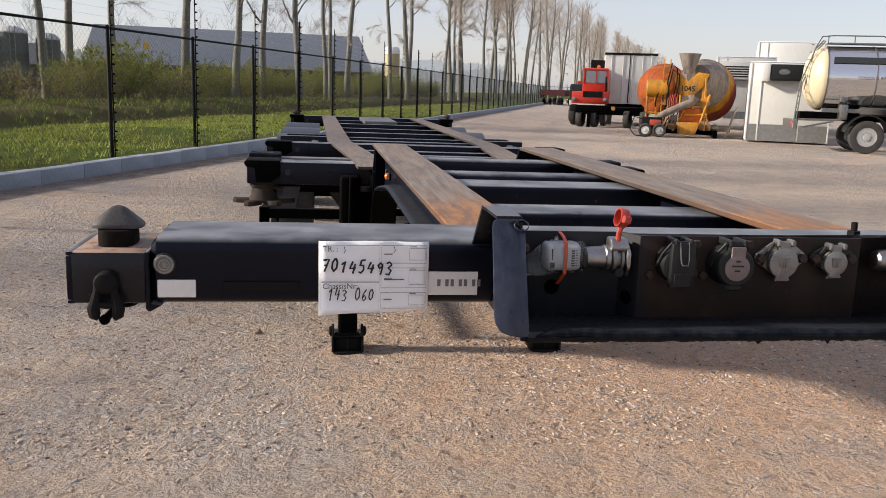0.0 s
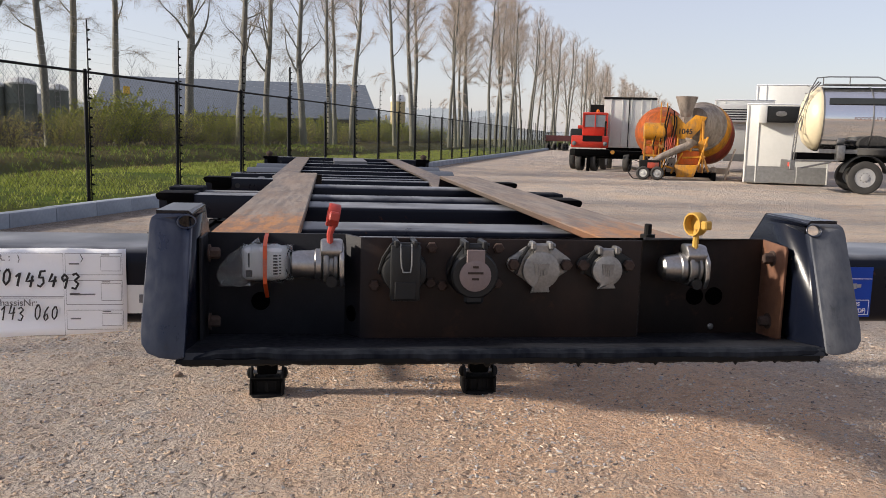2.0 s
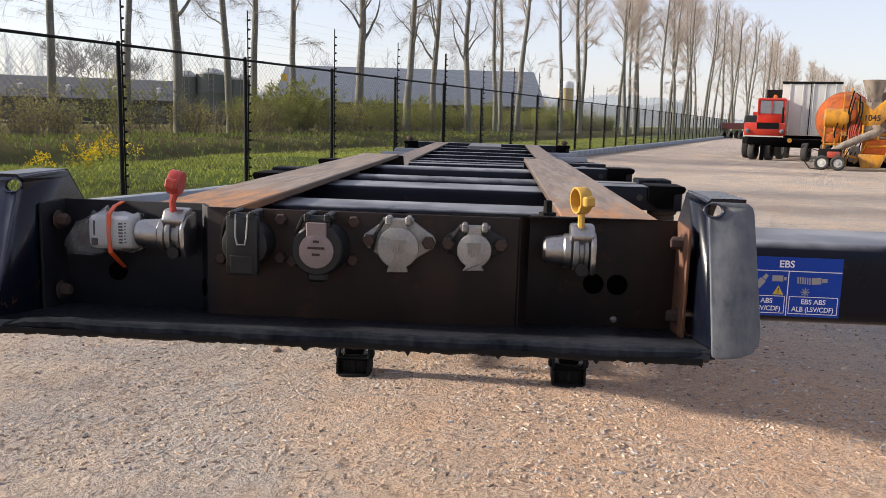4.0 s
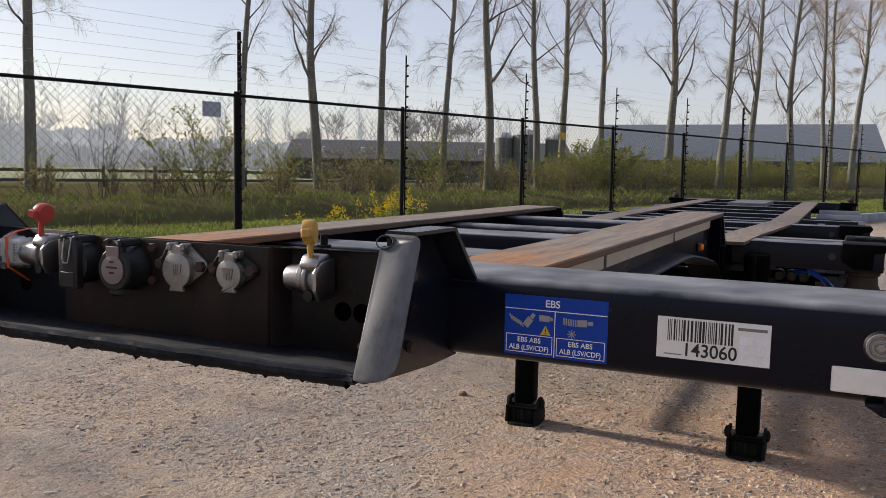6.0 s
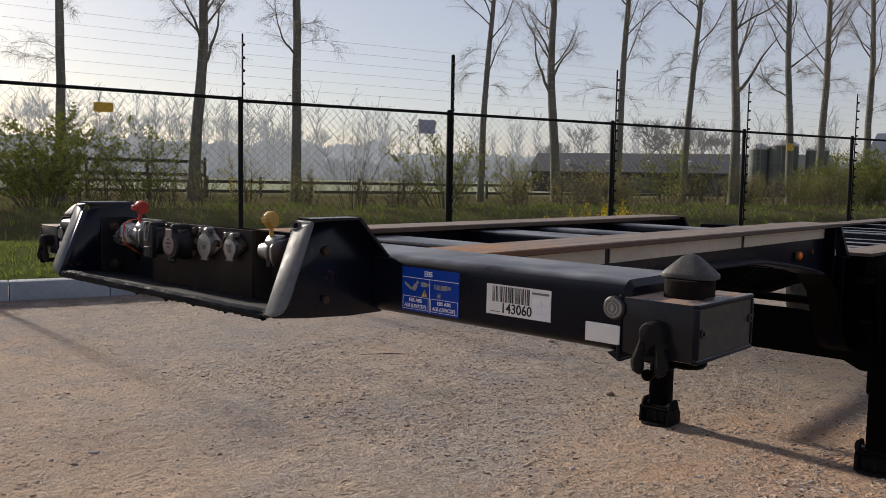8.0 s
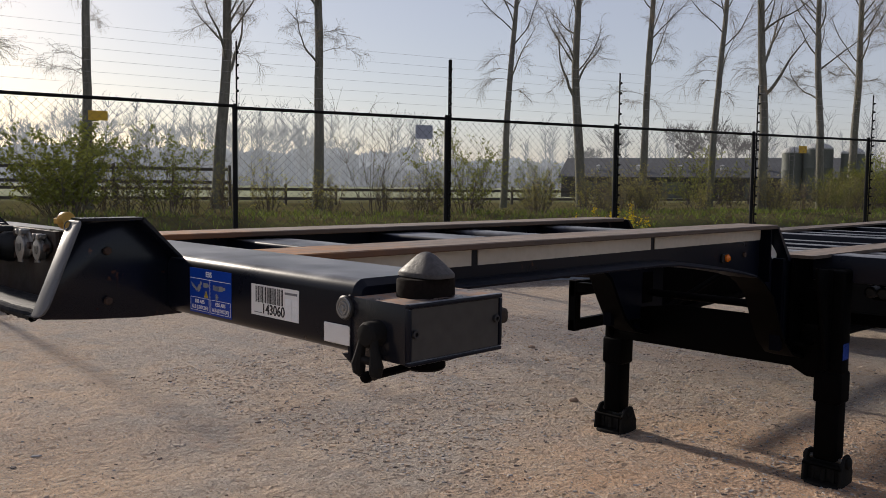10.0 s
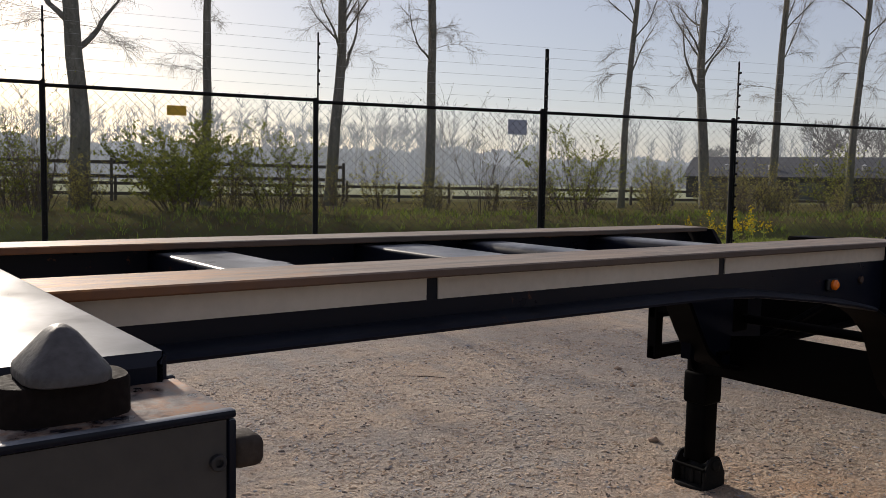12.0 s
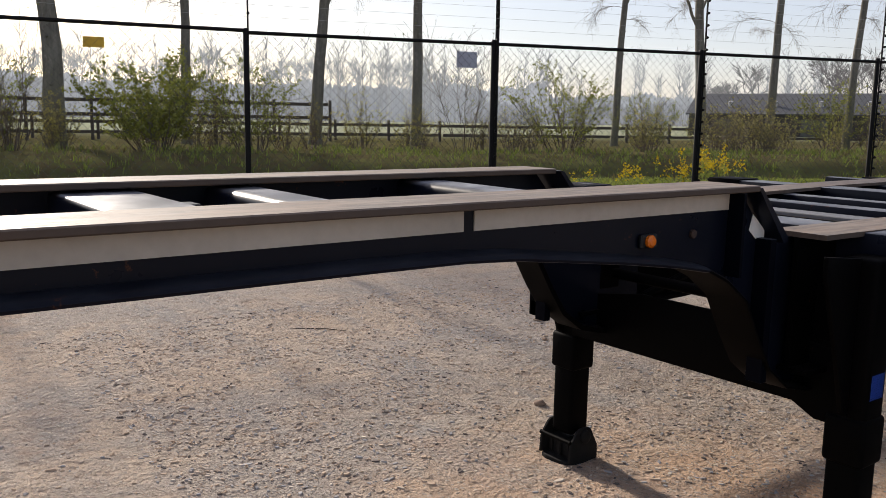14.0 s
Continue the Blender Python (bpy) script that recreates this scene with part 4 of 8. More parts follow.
# blue brake sticker and bar-code sticker
def brake_sticker():
    x0, x1, z0, z1, y = 0.5325, 0.689, 1.2235, 1.3135, -0.0008
    ob = part("brake_sticker", box(B(), x0, x1, y, 0.0, z0, z1), M["sticker_blue"], beam, "blue brake connection sticker with white print")
    bm, yy = B(), y - 0.0003
    cx = (x0 + x1) / 2
    box(bm, x0 + 0.001, x1 - 0.001, yy, y, z1 - 0.0215, z1 - 0.0203)
    box(bm, cx - 0.0006, cx + 0.0006, yy, y, z0 + 0.001, z1 - 0.021)
    for a, b in ((x0 + 0.003, cx - 0.003), (cx + 0.003, x1 - 0.003)):
        for p in ((a, b, z0 + 0.004, z0 + 0.005), (a, b, z0 + 0.030, z0 + 0.031), (a, a + 0.001, z0 + 0.004, z0 + 0.031), (b - 0.001, b, z0 + 0.004, z0 + 0.031)):
            box(bm, p[0], p[1], yy, y, p[2], p[3])
    part("frame_print", bm, M["sticker_white"], ob)
    writing("print_text", "EBS", 0.015, M["sticker_white"], ob, facing(cx - 0.004, yy, z1 - 0.0108), "CENTER", 1.0, 0.0002)
    for c in ((x0 + cx) / 2, (cx + x1) / 2):
        writing("print_text", "EBS ABS", 0.0105, M["sticker_white"], ob, facing(c, yy, z0 + 0.0228), "CENTER", 1.0, 0.0001)
        writing("print_text", "ALB (LSV/CDF)", 0.0105, M["sticker_white"], ob, facing(c, yy, z0 + 0.0112), "CENTER", 0.92, 0.0001)
    # plug drawings
    bm = B()
    for c, tilt in ((x0 + 0.026, -28), (cx + 0.030, -4)):
        for k in range(6):
            m = Matrix.Translation((c - 0.016 + k * 0.0035, yy - 0.0001, z1 - 0.034 - k * 0.0035 * math.tan(radians(-tilt)))) @ pose(0, 0, 0, 0, tilt, 0)
            box(bm, -0.001, 0.001, -0.0003, 0.0, -0.005, 0.005, m=m)
        m = Matrix.Translation((c + 0.011, yy - 0.0001, z1 - 0.040 if tilt < -10 else z1 - 0.0345)) @ pose(0, 0, 0, 0, tilt - 25 if tilt < -10 else tilt, 0)
        box(bm, -0.007, 0.007, -0.0003, 0.0, -0.005, 0.005, m=m)
        box(bm, 0.008, 0.016, -0.0003, 0.0, -0.003, 0.003, m=m)
    box(bm, cx - 0.024, cx - 0.008, yy - 0.0004, yy, z1 - 0.037, z1 - 0.028)
    box(bm, cx - 0.007, cx - 0.003, yy - 0.0004, yy, z1 - 0.035, z1 - 0.030)
    for k in range(8):
        m = Matrix.Translation((cx + 0.026, yy - 0.0001, z1 - 0.052)) @ pose(0, 0, 0, 0, 45 * k, 0)
        box(bm, 0.003, 0.0065, -0.0003, 0, -0.0007, 0.0007, m=m)
    lathe(bm, [(0.0028, 0), (0.0028, 0.0004)], facing(cx + 0.026, yy, z1 - 0.052), 10)
    part("drawing_print", bm, M["grey_plastic"], ob)
    bm = slab(B(), [(cx - 0.022, z1 - 0.057), (cx - 0.006, z1 - 0.057), (cx - 0.014, z1 - 0.043)], 1, yy - 0.0003, yy)
    part("warning_mark", bm, M["sticker_yellow"], ob, "yellow warning triangle")
    bm = box(B(), cx - 0.0147, cx - 0.0133, yy - 0.0007, yy - 0.0004, z1 - 0.0525, z1 - 0.047)
    box(bm, cx - 0.0147, cx - 0.0133, yy - 0.0007, yy - 0.0004, z1 - 0.0555, z1 - 0.0538)
    part("mark_print", bm, M["ink"], ob)


brake_sticker()


def code_sticker():
    x0, x1, z0, z1, y = 0.7585, 0.906, 1.244, 1.301, -0.0008
    ob = part("code_sticker", box(B(), x0, x1, y, 0.0, z0, z1), M["label_white"], beam, "white bar-code sticker with a chassis number")
    rnd, bm, yy = random.Random(2), B(), y - 0.0003
    x = x0 + 0.0142
    while x < x0 + 0.1005:
        w = rnd.choice((0.0011, 0.0011, 0.0022, 0.003))
        box(bm, x, x + w, yy, y, z0 + 0.0245, z1 - 0.003)
        x += w + rnd.choice((0.0012, 0.0012, 0.0024))
    part("bar_print", bm, M["ink"], ob)
    writing("print_text", "143060", 0.0255, M["ink"], ob, facing(x0 + 0.0705, yy, z0 + 0.0128), "CENTER", 0.94, 0.0003)
    bm = box(B(), x0 + 0.106, x0 + 0.143, yy, y, z1 - 0.0105, z1 - 0.0065)
    part("name_print", bm, M["grey_ink"], ob, "grey maker's name as a plain bar")
    part("small_print", box(B(), x0 + 0.01, x0 + 0.034, yy, y, z0 + 0.005, z0 + 0.0065), M["grey_ink"], ob)
    for i in range(2):
        for j in range(3):
            part("seal_square", box(B(), x0 + 0.1085 + i * 0.0195, x0 + 0.127 + i * 0.0195, yy - 0.0004, y, z0 + 0.001 + j * 0.0132, z0 + 0.0132 + j * 0.0132), M["sticker_white"], ob)


code_sticker()

# ---- the coupling trough at the middle of the beam
panel = part("connector_panel", slab(B(), [(-0.420, -0.096), (-0.222, -0.096), (-0.201, -0.135), (0.217, -0.135), (0.232, -0.096), (0.436, -0.096), (0.436, -0.091), (0.235, -0.091), (0.221, -0.129), (-0.198, -0.129), (-0.218, -0.091), (-0.420, -0.091)], 2, 1.219, 1.3705, 0.0008), M["panel"], trailer, "rust-stained black connector panel")
bm = slab(B(), [(-0.095, 1.3705), (-0.162, 1.3675), (-0.166, 1.362), (-0.164, 1.221), (-0.095, 1.221)], 0, 0.4305, 0.4345, 0.0008)
part("panel_flange", bm, M["rust_plate"], panel, "brown rusty bent flange")
part("panel_flange", box(B(), -0.422, -0.418, -0.160, -0.092, 1.221, 1.3705, 0.0008, 1), M["panel"], panel)
for x, z, r in ((-0.344, 1.2705, 0.0135), (0.323, 1.280, 0.0140), (0.355, 1.280, 0.0140), (-0.212, 1.256, 0.012)):
    part("cable_hole", lathe(B(), [(r, 0), (r, 0.0015), (r * 0.86, 0.0018), (r * 0.84, 0.0012), (0, 0.0011)], facing(x, -0.0962 if x != -0.212 else -0.1152, z, 0 if x != -0.212 else -58), 18), M["hole"], panel, "dark round cable hole")
part("rivet", lathe(B(), [(0.0055, 0), (0.004, 0.002), (0, 0.003)], facing(0.353, -0.0965, 1.231), 10), M["zinc"], panel)

# trough floor, scuffed front lip, side cheeks
floor_pts = [(0.0, 1.208), (-0.10, 1.214), (-0.20, 1.222), (-0.245, 1.2245), (-0.261, 1.2225), (-0.267, 1.228), (-0.263, 1.2365), (-0.248, 1.2375), (-0.215, 1.2325), (-0.16, 1.226), (-0.10, 1.221), (0.0, 1.214)]
trough = part("trough_floor", slab(B(), floor_pts, 0, -0.426, 0.4425), M["trough"], trailer, "scuffed grey-black trough floor")


def lip():
    """Rolled front edge with torn sealing mastic hanging below."""
    bm, rnd = B(), random.Random(11)
    pts = []
    for k in range(70):
        u = k / 69
        dip = -0.006 * max(0.0, 1 - abs(u - 0.02) / 0.035) + 0.003 * max(0.0, 1 - abs(u - 0.12) / 0.1)
        pts.append((-0.436 + 0.885 * u, -0.2605 + 0.0016 * math.sin(k * 0.4) + 0.0006 * rnd.uniform(-1, 1), 1.2305 + dip + 0.0007 * rnd.uniform(-1, 1) + 0.002 * max(0, u - 0.9) * 10 * u))
    pipe(bm, pts, [0.0088 + 0.0005 * rnd.uniform(-1, 1) if 1 < k < 68 else 0.006 for k in range(70)], 10)
    part("lip_edge", bm, M["lip"], trough, "worn rolled lip")
    # mastic bead: an uneven dark strip under the roll
    verts, faces = [], []
    for k in range(240):
        x = -0.428 + 0.862 * k / 239
        low = 0.0025 + 0.0022 * noise.noise(Vector((x * 40, 0, 1))) + 0.0016 * noise.noise(Vector((x * 150, 0, 2)))
        if rnd.random() < 0.12 and k > 90:
            low += 0.0065 * rnd.random() ** 2
        verts += [(x, -0.269, 1.229), (x, -0.2697, 1.2245 - low * 0.5), (x, -0.2655, 1.2225 - low), (x, -0.2565, 1.2222 - low * 0.6), (x, -0.2525, 1.2245)]
        if k:
            n0 = 5 * k
            faces += [(n0 - 5 + i, n0 - 4 + i, n0 + 1 + i, n0 + i) for i in range(4)]
    me = bpy.data.meshes.new("torn_mastic")
    me.from_pydata(verts, [], faces)
    me.materials.append(M["rubber"])
    ob = tagged(new("torn_mastic", me), "ragged black sealing mastic under the lip", kind="stuff")
    ob.parent = trough


lip()


def drill(ob, cutter):
    """Cuts a hole through a mesh for good."""
    tool = bpy.data.objects.new("drill", mesh_of("drill", cutter, M["navy"]))
    scene.collection.objects.link(tool)
    tool.matrix_world = Matrix()
    mod = ob.modifiers.new("hole", "BOOLEAN")
    mod.operation, mod.object, mod.solver = "DIFFERENCE", tool, "EXACT"
    keep = ob.parent
    ob.parent = None
    bpy.context.view_layer.update()
    me = bpy.data.meshes.new_from_object(ob.evaluated_get(bpy.context.evaluated_depsgraph_get()))
    ob.parent = keep
    ob.modifiers.clear()
    ob.data = me
    bpy.data.objects.remove(tool)


def cheek(s, xi, xo):
    """A pressed side cheek: side plate, broad leaning front flange, top fold and a sloping rear plate."""
    bm = B()
    xt = xi + s * 0.046

    def lean(z):
        return -0.272 + (z - 1.225) * 0.41
    front = [(xi, 1.231), (xi + s * 0.012, 1.229), (xo - s * 0.024, 1.2315), (xo - s * 0.010, 1.237), (xo - s * 0.002, 1.248), (xo, 1.262), (xo - s * 0.001, 1.33), (xo - s * 0.002, 1.394), (xo - s * 0.004, 1.4015), (xo - s * 0.010, 1.406), (xi + s * 0.004, 1.4065), (xi, 1.402)]
    a = [bm.verts.new((x, lean(z), z)) for x, z in front]
    b = [bm.verts.new((x, lean(z) + 0.006, z)) for x, z in front]
    faces = [bm.faces.new(a), bm.faces.new(b[::-1])]
    for k in range(len(a)):
        j = (k + 1) % len(a)
        faces.append(bm.faces.new((a[j], a[k], b[k], b[j])))
    bmesh.ops.recalc_face_normals(bm, faces=faces)
    bmesh.ops.bevel(bm, geom=list({e for f in faces for e in f.edges}), offset=0.0022, segments=2, affect="EDGES", profile=0.5)
    front_bm = bm
    side = [(lean(1.231) + 0.004, 1.231), (lean(1.407) + 0.004, 1.407), (-0.155, 1.409), (-0.075, 1.409), (0.012, 1.322), (0.03, 1.30), (0.03, 1.207), (-0.06, 1.207), (-0.17, 1.214), (-0.25, 1.222)]
    bm = slab(B(), side, 0, min(xi, xi + s * 0.006), max(xi, xi + s * 0.006), 0.0015)
    ob = part("trough_cheek", bm, M["cheek_navy"], trailer, "navy pressed steel cheek with a broad front flange")
    flange = part("front_flange", front_bm, M["worn_sheen_flange"] if s > 0 else M["gloss_navy"], ob, "scuffed front flange")
    # the fold along the top rolls over from the side plate
    bm = slab(B(), [(xi - s * 0.001, 1.400), (xi + s * 0.0005, 1.4065), (xi + s * 0.005, 1.4105), (xt, 1.4105), (xt, 1.4055), (xi + s * 0.007, 1.4055), (xi + s * 0.0055, 1.400)], 1, lean(1.408) + 0.003, -0.071)
    fold = part("top_fold", bm, M["cheek_navy"], ob)
    bm = slab(B(), [(-0.073, 1.4105), (-0.068, 1.4095), (0.016, 1.325), (0.016, 1.318), (-0.074, 1.405)], 0, min(xi + s * 0.003, xt), max(xi + s * 0.003, xt))
    part("rear_slope", bm, M["cheek_navy"], ob)
    hx, hz = xi + s * 0.006, 1.3965
    oval = Matrix.Diagonal((1.25, 0.85, 1, 1))
    for plate in (flange, ob, fold):
        drill(plate, lathe(B(), [(0.0, 0.0), (0.0085, 0.0), (0.0085, 0.04), (0.0, 0.04)], facing(hx, lean(hz) + 0.016, hz) @ oval, 20))
    ring = [(hx + 0.0118 * math.cos(a), lean(hz) - 0.0005 + 0.0082 * math.sin(a) * 0.41, hz + 0.0082 * math.sin(a)) for a in (k * math.pi / 12 for k in range(25))]
    part("hole_rim", pipe(B(), ring, 0.001, 6), M["gloss_navy"], flange, "rolled rim of the small oval hole")
    for y, z in ((-0.128, 1.345), (-0.128, 1.247)):
        bolt = part("bolt", hexbolt(B(), pose(xi - s * 0.014, y, z, 0, -90 * s, 0), 0.0085, 0.013), M["rusty_bolt"], ob, "rusty hexagon bolt")
        part("washer", lathe(B(), [(0.0125, 0), (0.0125, 0.0025)], pose(xi - s * 0.0115, y, z, 0, -90 * s, 0), 14), M["rusty_bolt"], bolt)
    for y, z in ((-0.128, 1.345), (-0.128, 1.247)):
        part("nut", hexbolt(B(), pose(xi + s * 0.006, y, z, 0, 90 * s, 0), 0.0085, 0.008), M["rusty_bolt"], ob)
    return ob


cheek(-1, -0.4245, -0.480)
cheek(1, 0.444, 0.501)

# ---- sockets
def socket(x, kind):
    z, y = 1.332, -0.136
    if kind == "box":
        ob = part("trailer_socket", lathe(B(), [(0.033, 0), (0.033, 0.02), (0.030, 0.034), (0.026, 0.036)], facing(x, y, z - 0.006), 24), M["black_plastic"], panel, "black plastic socket with a tall wire-sprung lid")
        bm = box(B(), x - 0.021, x + 0.021, y - 0.046, y - 0.032, z - 0.045, z + 0.034, 0.003, 2)
        lid = part("lid", bm, M["black_plastic"], ob)
        bm = box(B(), x - 0.015, x + 0.015, y - 0.0475, y - 0.044, z - 0.042, z - 0.018, 0.001, 1)
        part("rib", bm, M["black_plastic"], lid)
        bm = pipe(B(), [(x - 0.008, y - 0.044, z + 0.036), (x - 0.0065, y - 0.050, z + 0.006), (x - 0.004, y - 0.051, z - 0.003), (x + 0.006, y - 0.051, z - 0.003), (x + 0.0075, y - 0.050, z + 0.006), (x + 0.008, y - 0.044, z + 0.036)], 0.0013, 6)
        part("spring_clip", bm, M["zinc"], lid, "bright wire spring clip")
        top = 0.034
    elif kind == "dark":
        ob = part("trailer_socket", lathe(B(), [(0.036, 0), (0.036, 0.012), (0.031, 0.022), (0.031, 0.036)], facing(x, y, z - 0.008), 24), M["black_plastic"], panel, "dark socket with a worn pinkish lid plate")
        bm = lathe(B(), [(0.0335, 0.036), (0.0335, 0.042), (0.031, 0.045), (0, 0.046)], facing(x, y, z - 0.008), 24)
        box(bm, x - 0.016, x + 0.016, y - 0.044, y - 0.03, z + 0.012, z + 0.035, 0.003, 1)
        box(bm, x - 0.014, x + 0.014, y - 0.043, y - 0.034, z - 0.050, z - 0.032, 0.004, 1)
        lid = part("lid", bm, M["black_plastic"], ob)
        bm = lathe(B(), [(0.0225, 0.0455), (0.0225, 0.0475), (0.0215, 0.048), (0, 0.048)], facing(x, y, z - 0.008), 24)
        box(bm, x - 0.013, x + 0.013, y - 0.0478, y - 0.0445, z + 0.004, z + 0.029, 0.001, 1)
        plate = part("lid_plate", bm, M["pink_plate"], lid, "worn pinkish metal plate")
        bm = B()
        for k, w in enumerate((0.008, 0.022, 0.010)):
            box(bm, x - w / 2, x + w / 2, y - 0.0487, y - 0.048, z + 0.003 - k * 0.0085, z + 0.006 - k * 0.0085)
        part("print", bm, M["rusty_bolt"], plate)
        top = 0.034
    else:
        r = 0.0275 if kind == "alu_big" else 0.0225
        mat = M["alu"]
        bm = B()
        w = r + 0.022
        flat = [(x - w, z + 0.004), (x - w + 0.004, z - 0.005), (x - r * 0.5, z - r * 0.95), (x + r * 0.5, z - r * 0.95), (x + w - 0.004, z - 0.005), (x + w, z + 0.004), (x + w - 0.004, z + 0.012), (x + r * 0.55, z + r * 1.2), (x - r * 0.55, z + r * 1.2), (x - w + 0.004, z + 0.012)]
        slab(bm, flat, 1, y - 0.006, y, 0.002)
        ob = part("trailer_socket", bm, mat if kind == "alu_big" else M["black_plastic"], panel, "cast aluminium socket with a round hinged lid" if kind == "alu_big" else "small aluminium socket on a black flange")
        part("barrel", lathe(B(), [(r * 0.97, 0.004), (r * 0.93, 0.014)], facing(x, y, z - 0.004), 24), mat, ob)
        # lid with a tongue below and a neck up to the hinge
        bm = slab(B(), [(x + r * math.sin(a) * (0.62 if 2.70 < a < 3.59 else 1.0) if not 2.70 < a < 3.59 else x + 0.014 * (1 if a < math.pi else -1), z - 0.004 + r * math.cos(a) * (1.2 if 2.70 < a < 3.59 else 1.0)) for a in (k * 2 * math.pi / 28 for k in range(28))], 1, y - 0.019, y - 0.013, 0.0015)
        box(bm, x - r * 0.45, x + r * 0.45, y - 0.018, y - 0.010, z + r * 0.6, z + r * 1.25, 0.002, 1)
        lid = part("lid", bm, mat, ob, "pitted grey lid with an embossed mark")
        bm = B()
        u = r * 0.42
        slab(bm, [(x - u, z + 0.006), (x + u, z + 0.006), (x + u * 0.75, z - 0.010), (x + u * 0.45, z - 0.010), (x + u * 0.5, z - 0.002), (x - u * 0.5, z - 0.002), (x - u * 0.45, z - 0.010), (x - u * 0.75, z - 0.010)], 1, y - 0.0202, y - 0.0185)
        for q in (-0.35, 0.0, 0.35):
            box(bm, x + q * u - 0.0011, x + q * u + 0.0011, y - 0.0206, y - 0.0185, z - 0.012, z + 0.0045)
        part("embossing", bm, M["zinc"], lid)
        for dx in (-w + 0.010, w - 0.010):
            part("screw", hexbolt(B(), facing(x + dx, y - 0.006, z + 0.003), 0.0088, 0.009), M["rusty_bolt"], ob, "rusty fixing screw")
        top = r * 1.15
    reach = 0.046 if kind in ("box", "dark") else 0.022
    bm = B()
    for dx in (-0.013, 0.013):
        box(bm, x + dx - 0.004, x + dx + 0.004, y - reach, y - 0.001, z + top - 0.006, z + top + 0.006, 0.002, 1)
    rod(bm, (x - 0.02, y - reach + 0.008, z + top), (x + 0.02, y - reach + 0.008, z + top), 0.0035, None, 8)
    part("hinge", bm, M["black_plastic"] if kind in ("box", "dark") else M["zinc"], ob)
    bm = pipe(B(), [(x - 0.019, y - reach + 0.008, z + top), (x - 0.03, y - reach * 0.6, z + top * 0.4), (x - 0.036, y - reach * 0.4, z - 0.01)], 0.0028, 6)
    part("spring_arm", bm, M["black_plastic"], ob)
    if kind in ("box", "dark"):
        for dx, dz in ((0.041, 0.026), (-0.041, -0.030), (0.04, -0.026)):
            part("screw", hexbolt(B(), facing(x + dx, y, z + dz), 0.008, 0.008), M["rusty_bolt"], ob, "rusty fixing screw")


for x, kind in ((-0.140, "box"), (-0.042, "dark"), (0.060, "alu_big"), (0.160, "alu_small")):
    socket(x, kind)


def air_coupling(x, z, reach, label, lid_mat, lid):
    """A cast palm coupling on its side: a plain barrel, ribbed collars and a claw, with its plastic cap swung up.
    x is the free end of the barrel, reach the barrel's length."""
    y = -0.130
    ob = part("air_coupling", lathe(B(), [(0.0, 0.0), (0.013, 0.0), (0.0175, 0.003), (0.0192, 0.010), (0.0205, reach), (0.0225, reach + 0.002), (0.0225, reach + 0.009), (0.0195, reach + 0.012)], pose(x, y, z, 0, 90, 0), 24), M["bright_cast"], panel, label)
    c = x + reach + 0.012
    part("collar", lathe(B(), [(0.018, 0), (0.0255, 0.001), (0.0262, 0.004), (0.0255, 0.0075), (0.0205, 0.009), (0.0205, 0.014), (0.0245, 0.0155), (0.0245, 0.020), (0.018, 0.022)], pose(c, y, z, 0, 90, 0), 20), M["zinc"], ob, "ribbed cast collar")
    bm = B()
    slab(bm, [(y + 0.022, z - 0.028), (y - 0.020, z - 0.030), (y - 0.029, z - 0.014), (y - 0.030, z + 0.012), (y - 0.016, z + 0.026), (y + 0.02, z + 0.03)], 0, c + 0.0225, c + 0.030, 0.003)
    slab(bm, [(y + 0.012, z + 0.008), (y - 0.018, z + 0.010), (y - 0.024, z + 0.022), (y - 0.014, z + 0.036), (y + 0.012, z + 0.036)], 0, c - 0.004, c + 0.028, 0.004)
    part("claw", bm, M["bright_cast"], ob, "cast claw plate")
    bm = box(B(), c + 0.004, c + 0.024, y + 0.005, y + 0.040, z - 0.016, z + 0.016, 0.004, 2)
    rod(bm, (c + 0.012, y + 0.01, z - 0.02), (c + 0.012, y - 0.024, z - 0.022), 0.009, 0.008, 12)
    part("fitting", bm, M["black_plastic"], ob)
    # the cap on its stem
    hx = c + 0.010
    stem = pipe(B(), [(hx, y - 0.012, z + 0.024), (hx - 0.001, y - 0.014, z + 0.045), (hx + lid[0] * 0.6, y - 0.015, z + 0.060)], [0.0052, 0.0045, 0.0055], 8)
    cap = part("cap", stem, lid_mat, ob, "faded plastic cap swung upward")
    axis = Vector((-math.cos(lid[2]), -math.sin(lid[2]), lid[3])).normalized()
    side = Vector((0, 0, 1)).cross(axis).normalized()
    up = axis.cross(side)
    m = Matrix.Translation((hx + lid[0], y - 0.012, z + lid[1])) @ Matrix((side, up, axis)).transposed().to_4x4()
    r = lid[4]
    bm = lathe(B(), [(0, -0.006), (r * 0.93, -0.006), (r, -0.004), (r, 0.009), (r * 0.96, 0.0105), (r * 0.84, 0.0105), (r * 0.82, 0.009), (r * 0.82, -0.003), (0, -0.003)], m, 24)
    box(bm, r * 0.9, r + 0.0095, -0.0065, 0.0065, -0.005, 0.009, 0.002, 1, m)
    part("cup", bm, lid_mat, cap)
    bm = rod(B(), (hx - 0.012, y - 0.012, z + 0.026), (hx + 0.016, y - 0.012, z + 0.026), 0.0048, None, 10)
    part("hinge_pin", bm, M["zinc"], ob)


air_coupling(-0.300, 1.331, 0.034, "grey cast air coupling with a red cap", M["red_plastic"], (0.006, 0.071, 0.04, 0.18, 0.0165))
air_coupling(0.250, 1.330, 0.026, "grey cast air coupling with a yellow cap", M["yellow_plastic"], (0.0, 0.068, 0.35, -0.05, 0.0178))


